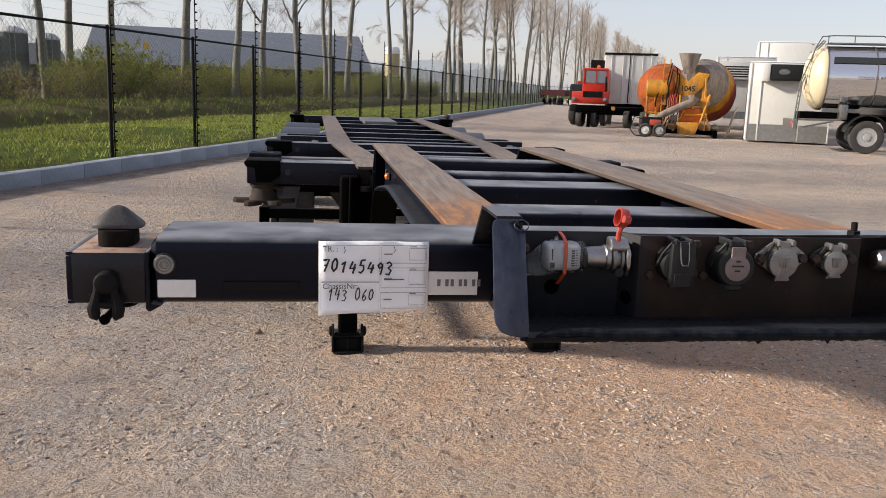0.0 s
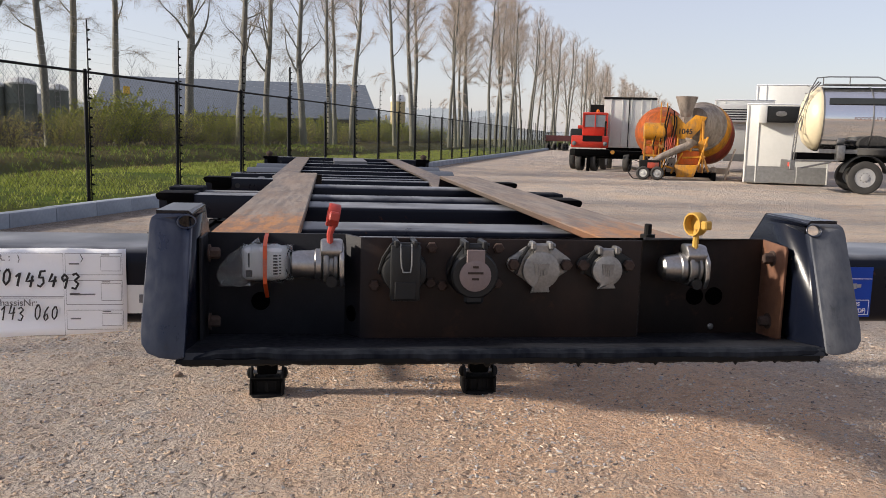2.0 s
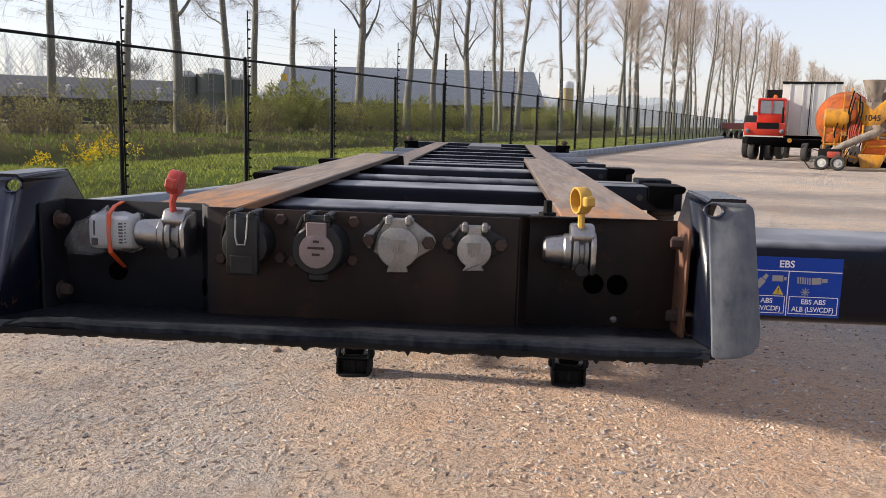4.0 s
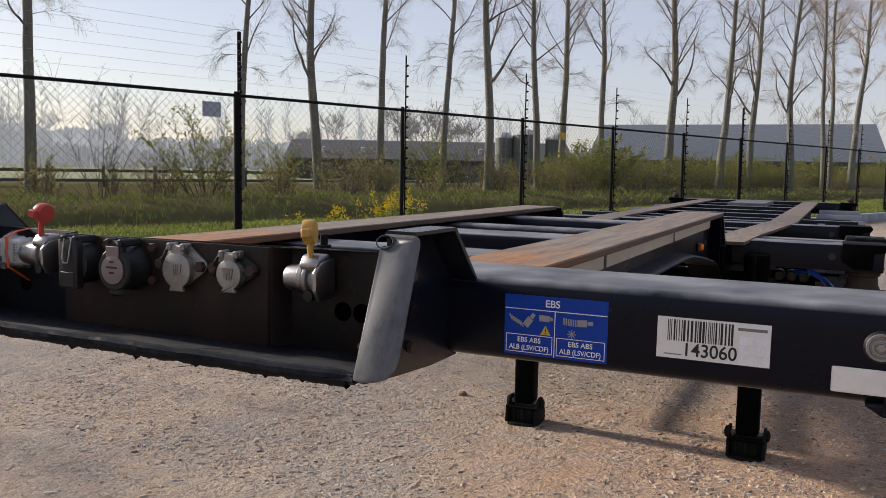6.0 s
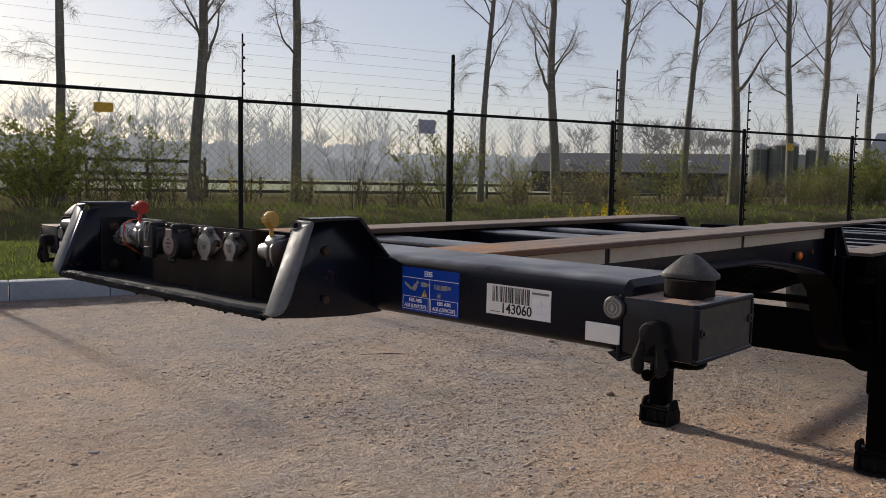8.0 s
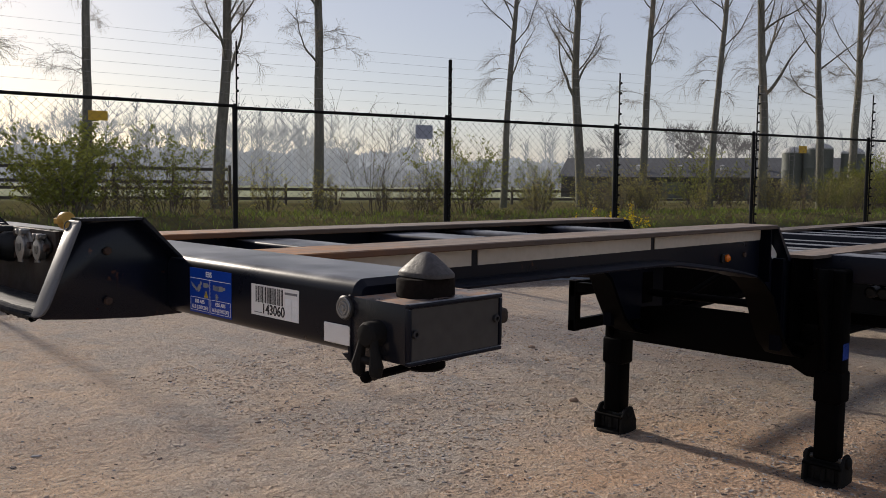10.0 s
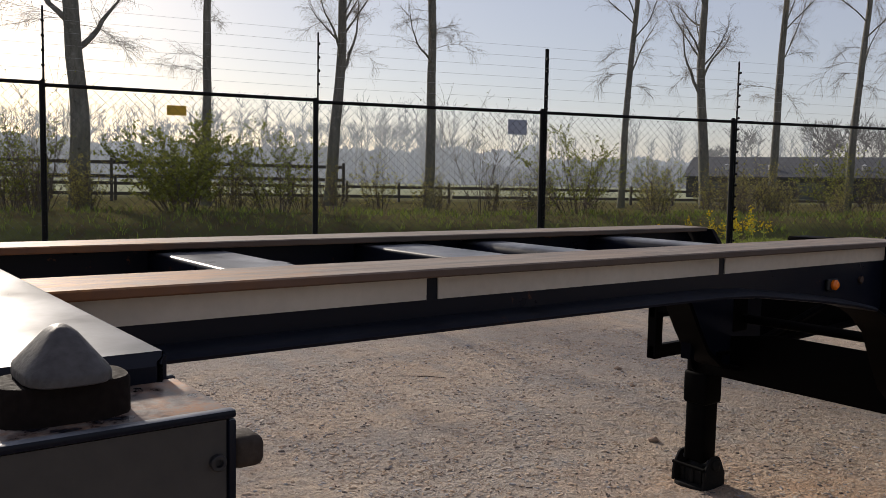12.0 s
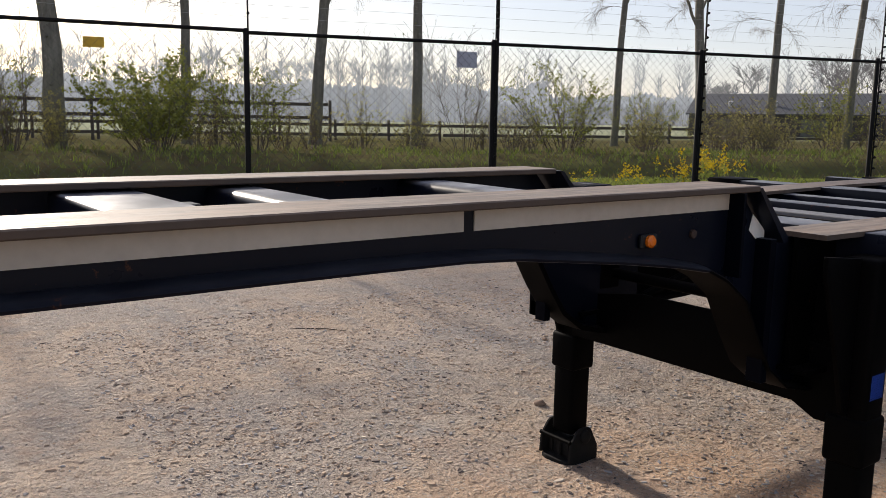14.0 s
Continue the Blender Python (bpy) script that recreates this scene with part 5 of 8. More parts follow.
def bag_box():
    """Outline of the crumpled bag round the unit, ring by ring along x."""
    rnd, rings = random.Random(8), []
    for j in range(13):
        u = j / 12
        x = -0.400 + 0.104 * u
        top = 1.360 - 0.030 * max(0.0, 1 - u / 0.35) ** 1.3 + (0.008 if j == 6 else 0)
        low = 1.298 + 0.011 * u
        ring = []
        for k in range(16):
            a = k * math.pi / 8
            d = 0.024 if 0 < j < 12 else 0.012
            ring.append((x + 0.004 * rnd.uniform(-1, 1), -0.119 + (d + 0.004 * rnd.uniform(-1, 1)) * math.cos(a), (top + low) / 2 + ((top - low) / 2 + 0.003 * rnd.uniform(-1, 1)) * math.sin(a)))
        rings.append(ring)
    return rings


def bagged_unit():
    ob = thing("bagged_tracker", "grey unit in a clear bag tied with an orange strap", "electronic unit", pose(0.006, 0, 0.001))
    bm = box(B(), -0.367, -0.305, -0.136, -0.10, 1.312, 1.3575, 0.008, 3)
    case = part("case", bm, M["unit_white"], ob)
    bm = box(B(), -0.3615, -0.3525, -0.1367, -0.1362, 1.3165, 1.3265)
    box(bm, -0.3585, -0.356, -0.1367, -0.1362, 1.330, 1.350)
    for k in range(7):
        box(bm, -0.3235, -0.3175, -0.1367, -0.1362, 1.320 + k * 0.0042, 1.3225 + k * 0.0042)
        box(bm, -0.3155, -0.3125, -0.1367, -0.1362, 1.321 + k * 0.0042, 1.3225 + k * 0.0042)
    part("print", bm, M["ink"], case, "small black print")
    bm = B()
    rings = [[bm.verts.new(p) for p in ring] for ring in bag_box()]
    for a, b in zip(rings, rings[1:]):
        for k in range(16):
            bm.faces.new((a[k], a[(k + 1) % 16], b[(k + 1) % 16], b[k]))
    part("clear_bag", bm, M["bag"], ob, "crumpled clear plastic bag")
    bm = slab(B(), [(-0.096, 1.3715), (-0.120, 1.368), (-0.1385, 1.359), (-0.1405, 1.335), (-0.1375, 1.309), (-0.112, 1.292), (-0.097, 1.281), (-0.097, 1.279), (-0.113, 1.289), (-0.139, 1.307), (-0.1425, 1.335), (-0.1405, 1.3605), (-0.121, 1.370), (-0.096, 1.3735)], 0, -0.3375, -0.332)
    part("strap", bm, M["orange_strap"], ob, "bright orange tie strap")
    return ob


tracker = bagged_unit()

bm = lathe(B(), [(0.016, 0), (0.016, 0.008), (0.013, 0.009)], pose(0.259, -0.050, 1.351), 16)
lathe(bm, [(0.0125, 0.009), (0.0125, 0.020)], pose(0.259, -0.050, 1.351), 6)
lathe(bm, [(0.006, 0.020), (0.006, 0.036), (0.004, 0.037)], pose(0.259, -0.050, 1.351), 10)
part("stud_bolt", bm, M["rubber"], panel, "black threaded stud with a nut")
part("panel_shelf", box(B(), -0.40, 0.43, -0.094, 0.002, 1.345, 1.352, 0.002, 1), M["lip"], panel, "dusty steel shelf behind the panel")

# the coupling trough and the papers beside it, at their full size
FULL = Matrix.Translation((-0.0084, 0, 1.23)) @ Matrix.Diagonal((1.0302, 1.03, 1.03, 1)) @ Matrix.Translation((0, 0, -1.23))
for ob in [panel, trough] + [c for c in trailer.children if c.name.startswith("trough_cheek")]:
    ob.matrix_basis = Matrix.Translation((-0.008, 0, 0)) @ FULL @ ob.matrix_basis
for ob in (old, sheet_of_paper, tracker):
    ob.matrix_basis = Matrix.Translation((-0.007, 0, 0)) @ FULL @ ob.matrix_basis

# ---- gooseneck rails
def neck_profile(s):
    """Side outline of a gooseneck web: shallow in front, dropping to the rear frame."""
    return [(0.2, 1.2), (1.7, 1.2), (1.93, 1.198), (2.25, 1.172), (2.65, 1.12), (2.78, 1.098), (2.93, 1.03), (3.02, 0.93), (3.10, 0.80), (3.2, 0.71), (3.34, 0.67), (3.6, 0.66), (3.6, 1.15), (3.13, 1.15), (2.99, 1.303), (0.2, 1.303)]


for s in (-1, 1):
    def rng(a, b):
        a, b = s * (a + 0.007), s * (b + 0.007)
        return (min(a, b), max(a, b))
    web = part("gooseneck_rail", slab(B(), neck_profile(s), 0, *rng(0.4185, 0.4345)), NAVY, trailer, "navy gooseneck rail with a worn rusty top flange")
    bm = box(B(), *(rng(0.298, 0.488) if s > 0 else rng(0.323, 0.500)), 0.206, 3.005, 1.304, TOPZ, 0.003, 1)
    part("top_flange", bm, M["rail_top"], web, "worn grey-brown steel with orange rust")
    # sloping end plate
    bm = slab(B(), [(3.0, 1.315), (3.018, 1.315), (3.17, 1.162), (3.17, 1.145), (3.15, 1.145)], 0, *rng(0.300, 0.486))
    part("end_slope", bm, NAVY, web)
    # bottom flange that follows the web, rolled at its outer edge
    path = [(0.2, 1.2125), (1.2, 1.2125), (1.7, 1.212), (1.93, 1.2105), (2.08, 1.203), (2.25, 1.184), (2.45, 1.161), (2.65, 1.133), (2.78, 1.109), (2.87, 1.07), (2.97, 1.0), (3.05, 0.87), (3.12, 0.77), (3.22, 0.70), (3.34, 0.67), (3.6, 0.66)]
    bm = B()
    rows = []
    for k, (y, z) in enumerate(path):
        a, b = path[max(0, k - 1)], path[min(len(path) - 1, k + 1)]
        d = Vector((0, b[0] - a[0], b[1] - a[1])).normalized()
        n = Vector((0, -d.z, d.y))
        rows.append([bm.verts.new(Vector((s * (x + 0.007), y, z)) + n * h) for x, h in ((0.362, 0.0), (0.43, 0.003), (0.452, 0.001), (0.478, -0.002), (0.492, -0.005), (0.4995, -0.011), (0.498, -0.017), (0.488, -0.019), (0.362, -0.019))])
    level = rows[:9]
    for a, b in zip(level, level[1:]):
        for k in range(9):
            bm.faces.new((a[k], a[(k + 1) % 9], b[(k + 1) % 9], b[k]))
    bm.faces.new(level[0])
    drop = B()
    low = [[drop.verts.new(v.co) for v in row] for row in rows[8:]]
    for a, b in zip(low, low[1:]):
        for k in range(9):
            drop.faces.new((a[k], a[(k + 1) % 9], b[(k + 1) % 9], b[k]))
    drop.faces.new(low[-1][::-1])
    for v in [v for row in rows[9:] for v in row]:
        bm.verts.remove(v)
    for m in (bm, drop):
        bmesh.ops.recalc_face_normals(m, faces=m.faces)
    part("bottom_flange", bm, M["flange_blue"], web, "dull blue-black rolled bottom flange")
    # same flange carried on; its black colour stands for shade
    part("drop_flange", drop, FRAME, web, "flange down the gooseneck drop, coloured black for shade")
    # cream tape in three lengths with dark gaps
    for y0, y1 in ((0.22, 0.955), (0.985, 1.962), (1.992, 2.965)):
        part("reflective_tape", box(B(), *rng(0.4345, 0.438), y0, y1, 1.2525, 1.2985), M["tape_cream"], web, "dirty cream reflective tape")
    lamp = part("side_lamp", box(B(), *rng(0.4345, 0.448), 2.545, 2.61, 1.169, 1.206, 0.004, 1), M["black_plastic"], web, "small amber side lamp")
    part("lens", lathe(B(), [(0.017, 0), (0.017, 0.008), (0.011, 0.014), (0, 0.016)], pose(s * 0.455, 2.575, 1.188, 0, 90 * s, 0), 14), M["amber"], lamp, "amber lens")
    part("bolt", hexbolt(B(), pose(s * 0.4415, 2.77, 1.193, 0, 90 * s, 0), 0.013, 0.01), M["rusty_bolt"], web)
    # upright stiffeners at the drop
    for y in (2.93, 3.08):
        part("stiffener", box(B(), *rng(0.4345, 0.487), y, y + (0.012 if y < 3 else 0.03), 0.72 if y > 3 else 1.06, 1.302 if y < 3 else 1.16, 0.001, 1), M["navy_matt"], web)
    bm = slab(B(), [(3.056, 1.232), (3.121, 1.181), (3.119, 1.126), (3.040, 1.186)], 0, *rng(0.4355, 0.437))
    part("white_mark", bm, M["label_white"], web, "small white sticker")
    part("gusset", slab(B(), [(2.952, 1.29), (2.965, 1.29), (3.02, 1.215), (2.945, 1.08), (2.935, 1.08)], 0, *rng(0.4345, 0.442)), M["navy_matt"], web)

for y0, y1, r in ((0.67, 0.86, 0.012), (1.31, 1.52, 0.012), (1.72, 1.87, 0.03), (2.37, 2.52, 0.03)):
    bm = slab(B(), round_rect(y0, y1, 1.19, 1.295, r, r), 0, -0.425, 0.425)
    cross = part("gooseneck_crossmember", bm, NAVY, trailer, "navy square tube between the rails")
    if y0 < 1.5:
        for x in (-0.12, 0.12):
            part("clip", box(B(), x - 0.035, x + 0.035, y1, y1 + 0.06, 1.27, 1.282, 0.002, 1), NAVY, cross)

# ---- landing legs
def landing_leg(s):
    x, y = s * 0.615 + 0.007, 3.42
    ob = part("landing_leg", box(B(), x - 0.06, x + 0.06, y - 0.06, y + 0.06, 0.50, 1.1, 0.018, 3), FRAME, trailer, "black square landing leg with a rocking foot")
    part("leg_collar", box(B(), x - 0.067, x + 0.067, y - 0.067, y + 0.067, 0.44, 0.60, 0.016, 3), FRAME, ob)
    part("inner_tube", box(B(), x - 0.057, x + 0.057, y - 0.057, y + 0.057, 0.15, 0.5, 0.018, 3), FRAME, ob)
    # the foot: a rounded sole, two tall cheeks with ears, a front bar with a ribbed panel behind it
    up = 0.034
    bm = slab(B(), [(x - 0.092, y + 0.085), (x - 0.096, y - 0.05), (x - 0.078, y - 0.088), (x - 0.04, y - 0.1), (x + 0.04, y - 0.1), (x + 0.078, y - 0.088), (x + 0.096, y - 0.05), (x + 0.092, y + 0.085)], 2, up - 0.012, up + 0.014, 0.006)
    foot = part("foot", bm, M["rubber"], ob, "dirty black rocking foot")
    bm = box(B(), x - 0.078, x + 0.078, y - 0.052, y + 0.07, up + 0.012, up + 0.092, 0.01, 2)
    box(bm, x - 0.012, x + 0.012, y - 0.066, y - 0.05, up + 0.016, up + 0.086, 0.004, 1)
    for dx in (-0.05, 0.05):
        box(bm, x + dx - 0.006, x + dx + 0.006, y - 0.06, y - 0.05, up + 0.016, up + 0.082, 0.002, 1)
    part("foot_block", bm, M["rubber"], foot)
    for side in (-1, 1):
        dx = side * 0.088
        bm = slab(B(), [(y - 0.09, up + 0.01), (y + 0.08, up + 0.01), (y + 0.078, up + 0.065), (y + 0.035, up + 0.145), (y + 0.02, up + 0.155), (y - 0.03, up + 0.155), (y - 0.045, up + 0.145), (y - 0.084, up + 0.09)], 0, x + dx - 0.007, x + dx + 0.007, 0.003)
        cheek_ob = part("foot_cheek", bm, M["rubber"], foot)
        bm = lathe(B(), [(0.03, 0.0), (0.031, 0.004), (0.03, 0.012), (0.02, 0.018), (0.008, 0.021), (0, 0.021)], pose(x + dx + side * 0.006, y - 0.006, up + 0.118, 0, 90 * side, 0), 16)
        part("pin_end", bm, M["rubber"], cheek_ob)
    bm = rod(B(), (x - 0.09, y - 0.086, up + 0.102), (x + 0.09, y - 0.086, up + 0.102), 0.0085, None, 10)
    part("foot_bar", bm, FRAME, foot)
    part("pin", rod(B(), (x - 0.084, y - 0.01, up + 0.122), (x + 0.084, y - 0.01, up + 0.122), 0.012, None, 10), M["zinc"], foot)
    bm = slab(B(), [(y - 0.066, 0.60), (y - 0.066, 1.10), (y - 0.26, 1.12), (y - 0.26, 1.06), (y - 0.16, 0.80), (y - 0.1, 0.62)], 0, x - 0.008, x + 0.008, 0.002)
    part("bracket", bm, FRAME, ob)
    bm = box(B(), min(s * 0.42, s * 0.56), max(s * 0.42, s * 0.56), y - 0.05, y + 0.06, 0.82, 1.0, 0.004, 1)
    part("mount_plate", bm, FRAME, ob)
    return ob


for s in (-1, 1):
    leg = landing_leg(s)
part("leg_crossplate", slab(B(), [(-0.56, 0.60), (0.44, 0.60), (0.52, 0.56), (0.58, 0.56), (0.58, 0.80), (0.2, 0.84), (-0.2, 0.84), (-0.56, 0.78)], 1, 3.36, 3.372, 0.002), FRAME, trailer, "black plate that ties the legs")
bm = B()
rod(bm, (-0.55, 3.45, 0.88), (0.55, 3.45, 0.88), 0.022, None, 12)
part("crank_shaft", bm, FRAME, trailer)
for s in (-1, 1):
    part("leg_brace", rod(B(), (s * 0.5, 3.42, 0.66), (s * 0.36, 4.4, 0.98), 0.02, None, 8), FRAME, trailer)

# ---- rear frame
STRIP = [(3.25, 0.475), (3.9, 0.50), (5.5, 0.625), (11.3, 0.65)]
for s in (-1, 1):
    outer = [(s * (x + 0.095), y) for y, x in STRIP]
    inner = [(s * (x - 0.095), y) for y, x in STRIP]
    wa = [(s * (x + 0.008), y) for y, x in STRIP]
    wb = [(s * (x - 0.008), y) for y, x in STRIP]
    main = part("main_rail", slab(B(), wa + wb[::-1], 2, 0.74, REARZ - 0.016), FRAME, trailer, "black rear chassis rail with a rusty top flange")
    bm = slab(B(), outer + inner[::-1], 2, REARZ - 0.016, REARZ)
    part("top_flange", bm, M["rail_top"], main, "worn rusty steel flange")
    la = [(s * (x + 0.07), y) for y, x in STRIP]
    lb = [(s * (x - 0.07), y) for y, x in STRIP]
    part("bottom_flange", slab(B(), la + lb[::-1], 2, 0.725, 0.74), FRAME, main)


def bolster(y0, y1, z0, z1, half, locks):
    ob = part("bolster", box(B(), -half, half, y0, y1, z0, z1, 0.006, 2), NAVY, trailer, "navy crossbeam with container locks at its ends")
    for s in (-1, 1):
        bx = s * (half - 0.09)
        out = s * (half + 0.005)
        part("lock_housing", slab(B(), [(bx - s * 0.10, z1 + 0.008), (out, z1 + 0.008), (out + s * 0.012, z1 - 0.006), (out, z1 - 0.03), (bx + s * 0.045, z1 - 0.036), (bx + s * 0.04, z0 + 0.012), (bx - s * 0.045, z0 + 0.012), (bx - s * 0.10, z0 + 0.05)], 1, y0 - 0.016, y1 + 0.016, 0.004), FRAME, ob)
        part("lock_flap", slab(B(), [(bx + s * 0.05, z0 + 0.06), (out - s * 0.01, z0 + 0.055), (out, z0 + 0.02), (out - s * 0.03, z0 - 0.01), (bx + s * 0.055, z0 + 0.0)], 1, y0 + 0.02, y0 + 0.06, 0.004), FRAME, ob)
        part("drain_hole", lathe(B(), [(0.018, 0), (0.018, 0.001), (0, 0.001)], facing(s * (half - 0.235), y0 - 0.0005, (z0 + z1) / 2 + 0.005), 16), M["ink"], ob)
        if locks:
            cy = (y0 + y1) / 2
            lk = part("twist_lock", lathe(B(), [(0.0, -0.122), (0.05, -0.12), (0.085, -0.112), (0.088, -0.1), (0.074, -0.07), (0.07, -0.03), (0.082, -0.02), (0.082, 0.03)], pose(bx, cy, z0), 18), M["lock_iron"], ob, "brown stowed twist lock below the beam end")
            bm = B()
            for k, reach in enumerate((0.19, 0.165, 0.185, 0.17, 0.15)):
                c, d = math.cos(radians(20 + 72 * k)), math.sin(radians(20 + 72 * k))
                arm = ((0.05, -0.035), (reach - 0.03, -0.03), (reach, -0.012), (reach, 0.02), (reach - 0.025, 0.034), (0.05, 0.03))
                slab(bm, [(bx + u * c - v * d, cy + u * d + v * c) for u, v in arm], 2, z0 - 0.128, z0 - 0.1, 0.003)
            part("lock_star", bm, M["lock_iron"], lk, "worn five-armed turning star")
            part("side_pin", rod(B(), (bx + s * 0.05, cy, z0 + 0.03), (bx - s * 0.11, cy - 0.05, z0 - 0.045), 0.012, None, 8), M["lock_iron"], lk)
    return ob


bolster(3.46, 3.66, 1.035, REARZ - 0.004, 1.205, True)
bolster(5.15, 5.33, 1.05, REARZ - 0.002, 1.19, False)
part("flat_crossbar", box(B(), -1.17, 1.17, 3.94, 4.06, 1.135, REARZ - 0.018, 0.003, 1), M["grey_wear_strip"], trailer, "dusty flat crossbar with lock plates")
for s in (-1, 1):
    lp = part("lock_plate", box(B(), s * 1.13 - 0.1, s * 1.13 + 0.1, 3.90, 4.10, 1.145, 1.178, 0.006, 1), M["lip"], trailer, "scuffed lock plate")
    part("slot", box(B(), s * 1.13 - 0.05, s * 1.13 + 0.05, 3.97, 4.03, 1.1782, 1.1795), M["ink"], lp)
for y0, y1, z0, half in ((4.35, 4.47, 1.06, 0.52), (4.75, 4.84, 1.07, 0.55), (5.85, 5.97, 1.05, 0.62), (6.35, 6.44, 1.05, 1.14), (7.2, 7.32, 1.05, 0.62), (8.1, 8.2, 1.05, 0.62), (9.2, 9.32, 1.05, 0.62), (10.2, 10.3, 1.05, 0.62)):
    ob = part("rear_crossmember", box(B(), -half, half, y0, y1, z0, REARZ - 0.02, 0.008, 2), NAVY, trailer)
rear = bolster(11.1, 11.3, 1.02, REARZ - 0.002, 1.2, False)
for s in (-1, 1):
    part("lock_pin", lathe(B(), [(0.04, 0), (0.04, 0.03), (0.055, 0.035), (0.05, 0.05), (0.02, 0.075), (0, 0.08)], pose(s * 1.13, 11.2, REARZ), 14), M["rusty_bolt"], rear, "rusty locking cone")
centre = part("centre_plate", box(B(), -0.21, 0.21, 9.35, 10.75, 1.14, 1.186, 0.006, 1), M["grey_wear_strip"], trailer, "grey chequer cover plate between the rails")
for s in (-1, 1):
    for y in (5.6, 5.75):
        part("air_valve", lathe(B(), [(0.03, 0), (0.035, 0.01), (0.035, 0.05), (0.02, 0.06)], pose(s * 0.85, y, 1.12, 0, 90, 0), 12), M["zinc"], trailer, "small grey cast valve")
    # bump plates at the rail side
    part("buffer_block", box(B(), min(s * 0.72, s * 1.1), max(s * 0.72, s * 1.1), 6.75, 6.87, 1.04, 1.14, 0.01, 1), FRAME, trailer)

# mudguards and wheels
def wheel_set(y):
    for s in (-1, 1):
        bm = B()
        pts = []
        for k in range(15):
            a = radians(12 + 156 * k / 14)
            pts.append((y + 0.60 * math.cos(a), 0.52 + 0.585 * math.sin(a)))
        inn = [(y + (q - y) * 0.985, 0.52 + (z - 0.52) * 0.985) for q, z in pts]
        slab(bm, pts + inn[::-1], 0, *((0.78, 1.22) if s > 0 else (-1.22, -0.78)))
        part("mudguard", bm, M["mudguard"], trailer, "blue-grey plastic mudguard")
        wheel = part("wheel", lathe(B(), [(0.30, -0.17), (0.40, -0.185), (0.485, -0.17), (0.505, -0.13), (0.505, 0.13), (0.485, 0.17), (0.40, 0.185), (0.30, 0.17)], pose(s * 1.02, y, 0.505, 0, 90, 0), 36, False), M["tyre"], trailer, "worn black truck tyre on a steel rim")
        bm = lathe(B(), [(0.0, -0.06), (0.10, -0.06), (0.13, -0.1), (0.24, -0.02), (0.28, -0.12), (0.302, -0.165), (0.302, 0.165), (0.28, 0.12), (0.24, 0.06), (0.12, 0.04), (0.1, 0.12), (0, 0.13)], pose(s * 1.02, y, 0.505, 0, 90 * s, 0), 28)
        part("rim", bm, M["zinc"], wheel)
        bm = B()
        for k in range(44):
            m = pose(s * 1.02, y, 0.505, 0, 90, 0) @ pose(0, 0, 0, 0, 0, 360 * k / 44)
            for u0, u1 in ((-0.12, -0.035), (0.035, 0.12)):
                box(bm, 0.503, 0.513, -0.022, 0.022, u0, u1, m=m)
        part("tread", bm, M["tyre"], wheel)
    bm = B()
    rod(bm, (-0.9, y, 0.505), (0.9, y, 0.505), 0.065, None, 12)
    part("axle", bm, FRAME, trailer)


M["mudguard"] = plain("mudguard_plastic", (0.045, 0.055, 0.072), (0.065, 0.075, 0.09), 10, 0.5)
for y in (7.55, 8.86, 10.17):
    wheel_set(y)

# side guard frames behind the legs
for s in (-1, 1):
    x = s * 1.12
    bm = B()
    g = part("side_guard", box(B(), x - 0.02, x + 0.02, 3.66, 6.4, 0.765, 0.865, 0.004, 1), FRAME, trailer, "black side guard frame")
    part("lower_bar", box(B(), x - 0.02, x + 0.02, 3.66, 6.4, 0.535, 0.61, 0.004, 1), FRAME, g)
    for y in (3.66, 5.0, 6.33):
        part("upright", box(B(), x - 0.03, x + 0.03, y, y + 0.06, 0.535, 0.87, 0.004, 1), FRAME, g)
        part("arm", box(B(), min(s * 0.58, x), max(s * 0.58, x), y + 0.005, y + 0.055, 0.80, 0.86, 0.004, 1), FRAME, g)
    part("ledge", box(B(), min(s * 0.93, x), max(s * 0.93, x), 3.70, 6.3, 0.83, 0.842, 0.002, 1), FRAME, g)
bm = box(B(), 0.92, 1.06, 3.72, 3.9, 0.62, 0.7, 0.004, 1)
part("note_plate", box(B(), 0.6802, 0.682, 3.38, 3.46, 0.66, 0.74), M["sticker_blue"], leg, "small pale blue sticker on the leg")
bm.free()
# valve cluster below the right of the first crossbeam
valves = part("valve_block", box(B(), 0.70, 0.86, 3.70, 3.84, 0.93, 1.02, 0.008, 1), FRAME, trailer, "black air valve cluster with blue hoses")
for k, x in enumerate((0.72, 0.78, 0.84)):
    part("coupling", lathe(B(), [(0.028, 0), (0.03, 0.02), (0.022, 0.04), (0.03, 0.05), (0.03, 0.09), (0.02, 0.1)], pose(x, 3.70, 0.98, 90, 0, 0), 12), M["black_plastic"], valves)
bm = pipe(B(), [(0.80, 3.62, 1.0), (0.86, 3.56, 1.02), (0.93, 3.58, 0.98), (0.98, 3.68, 0.92)], 0.014, 8)
part("hose", bm, M["sticker_blue"], valves, "blue air hose")

# ---------------------------------------------------------------- vehicles at the far side of the yard

M["rim_grey"] = plain("grey_wheel_paint", (0.42, 0.42, 0.41), (0.3, 0.3, 0.29), 12, 0.5)
M["cream"] = plain("cream_tank_paint", (0.60, 0.53, 0.36), (0.52, 0.45, 0.3), 3, 0.4)
M["steel_shine"] = plain("polished_tank_steel", (0.68, 0.69, 0.71), (0.62, 0.63, 0.65), 2, 0.07, 0.95, 0.0004)
M["white_box"] = plain("white_box_panel", (0.66, 0.66, 0.62), (0.56, 0.56, 0.52), 2, 0.45)
M["chequer"] = plain("chequer_plate", (0.34, 0.34, 0.33), (0.22, 0.22, 0.21), 30, 0.45, 0.6)


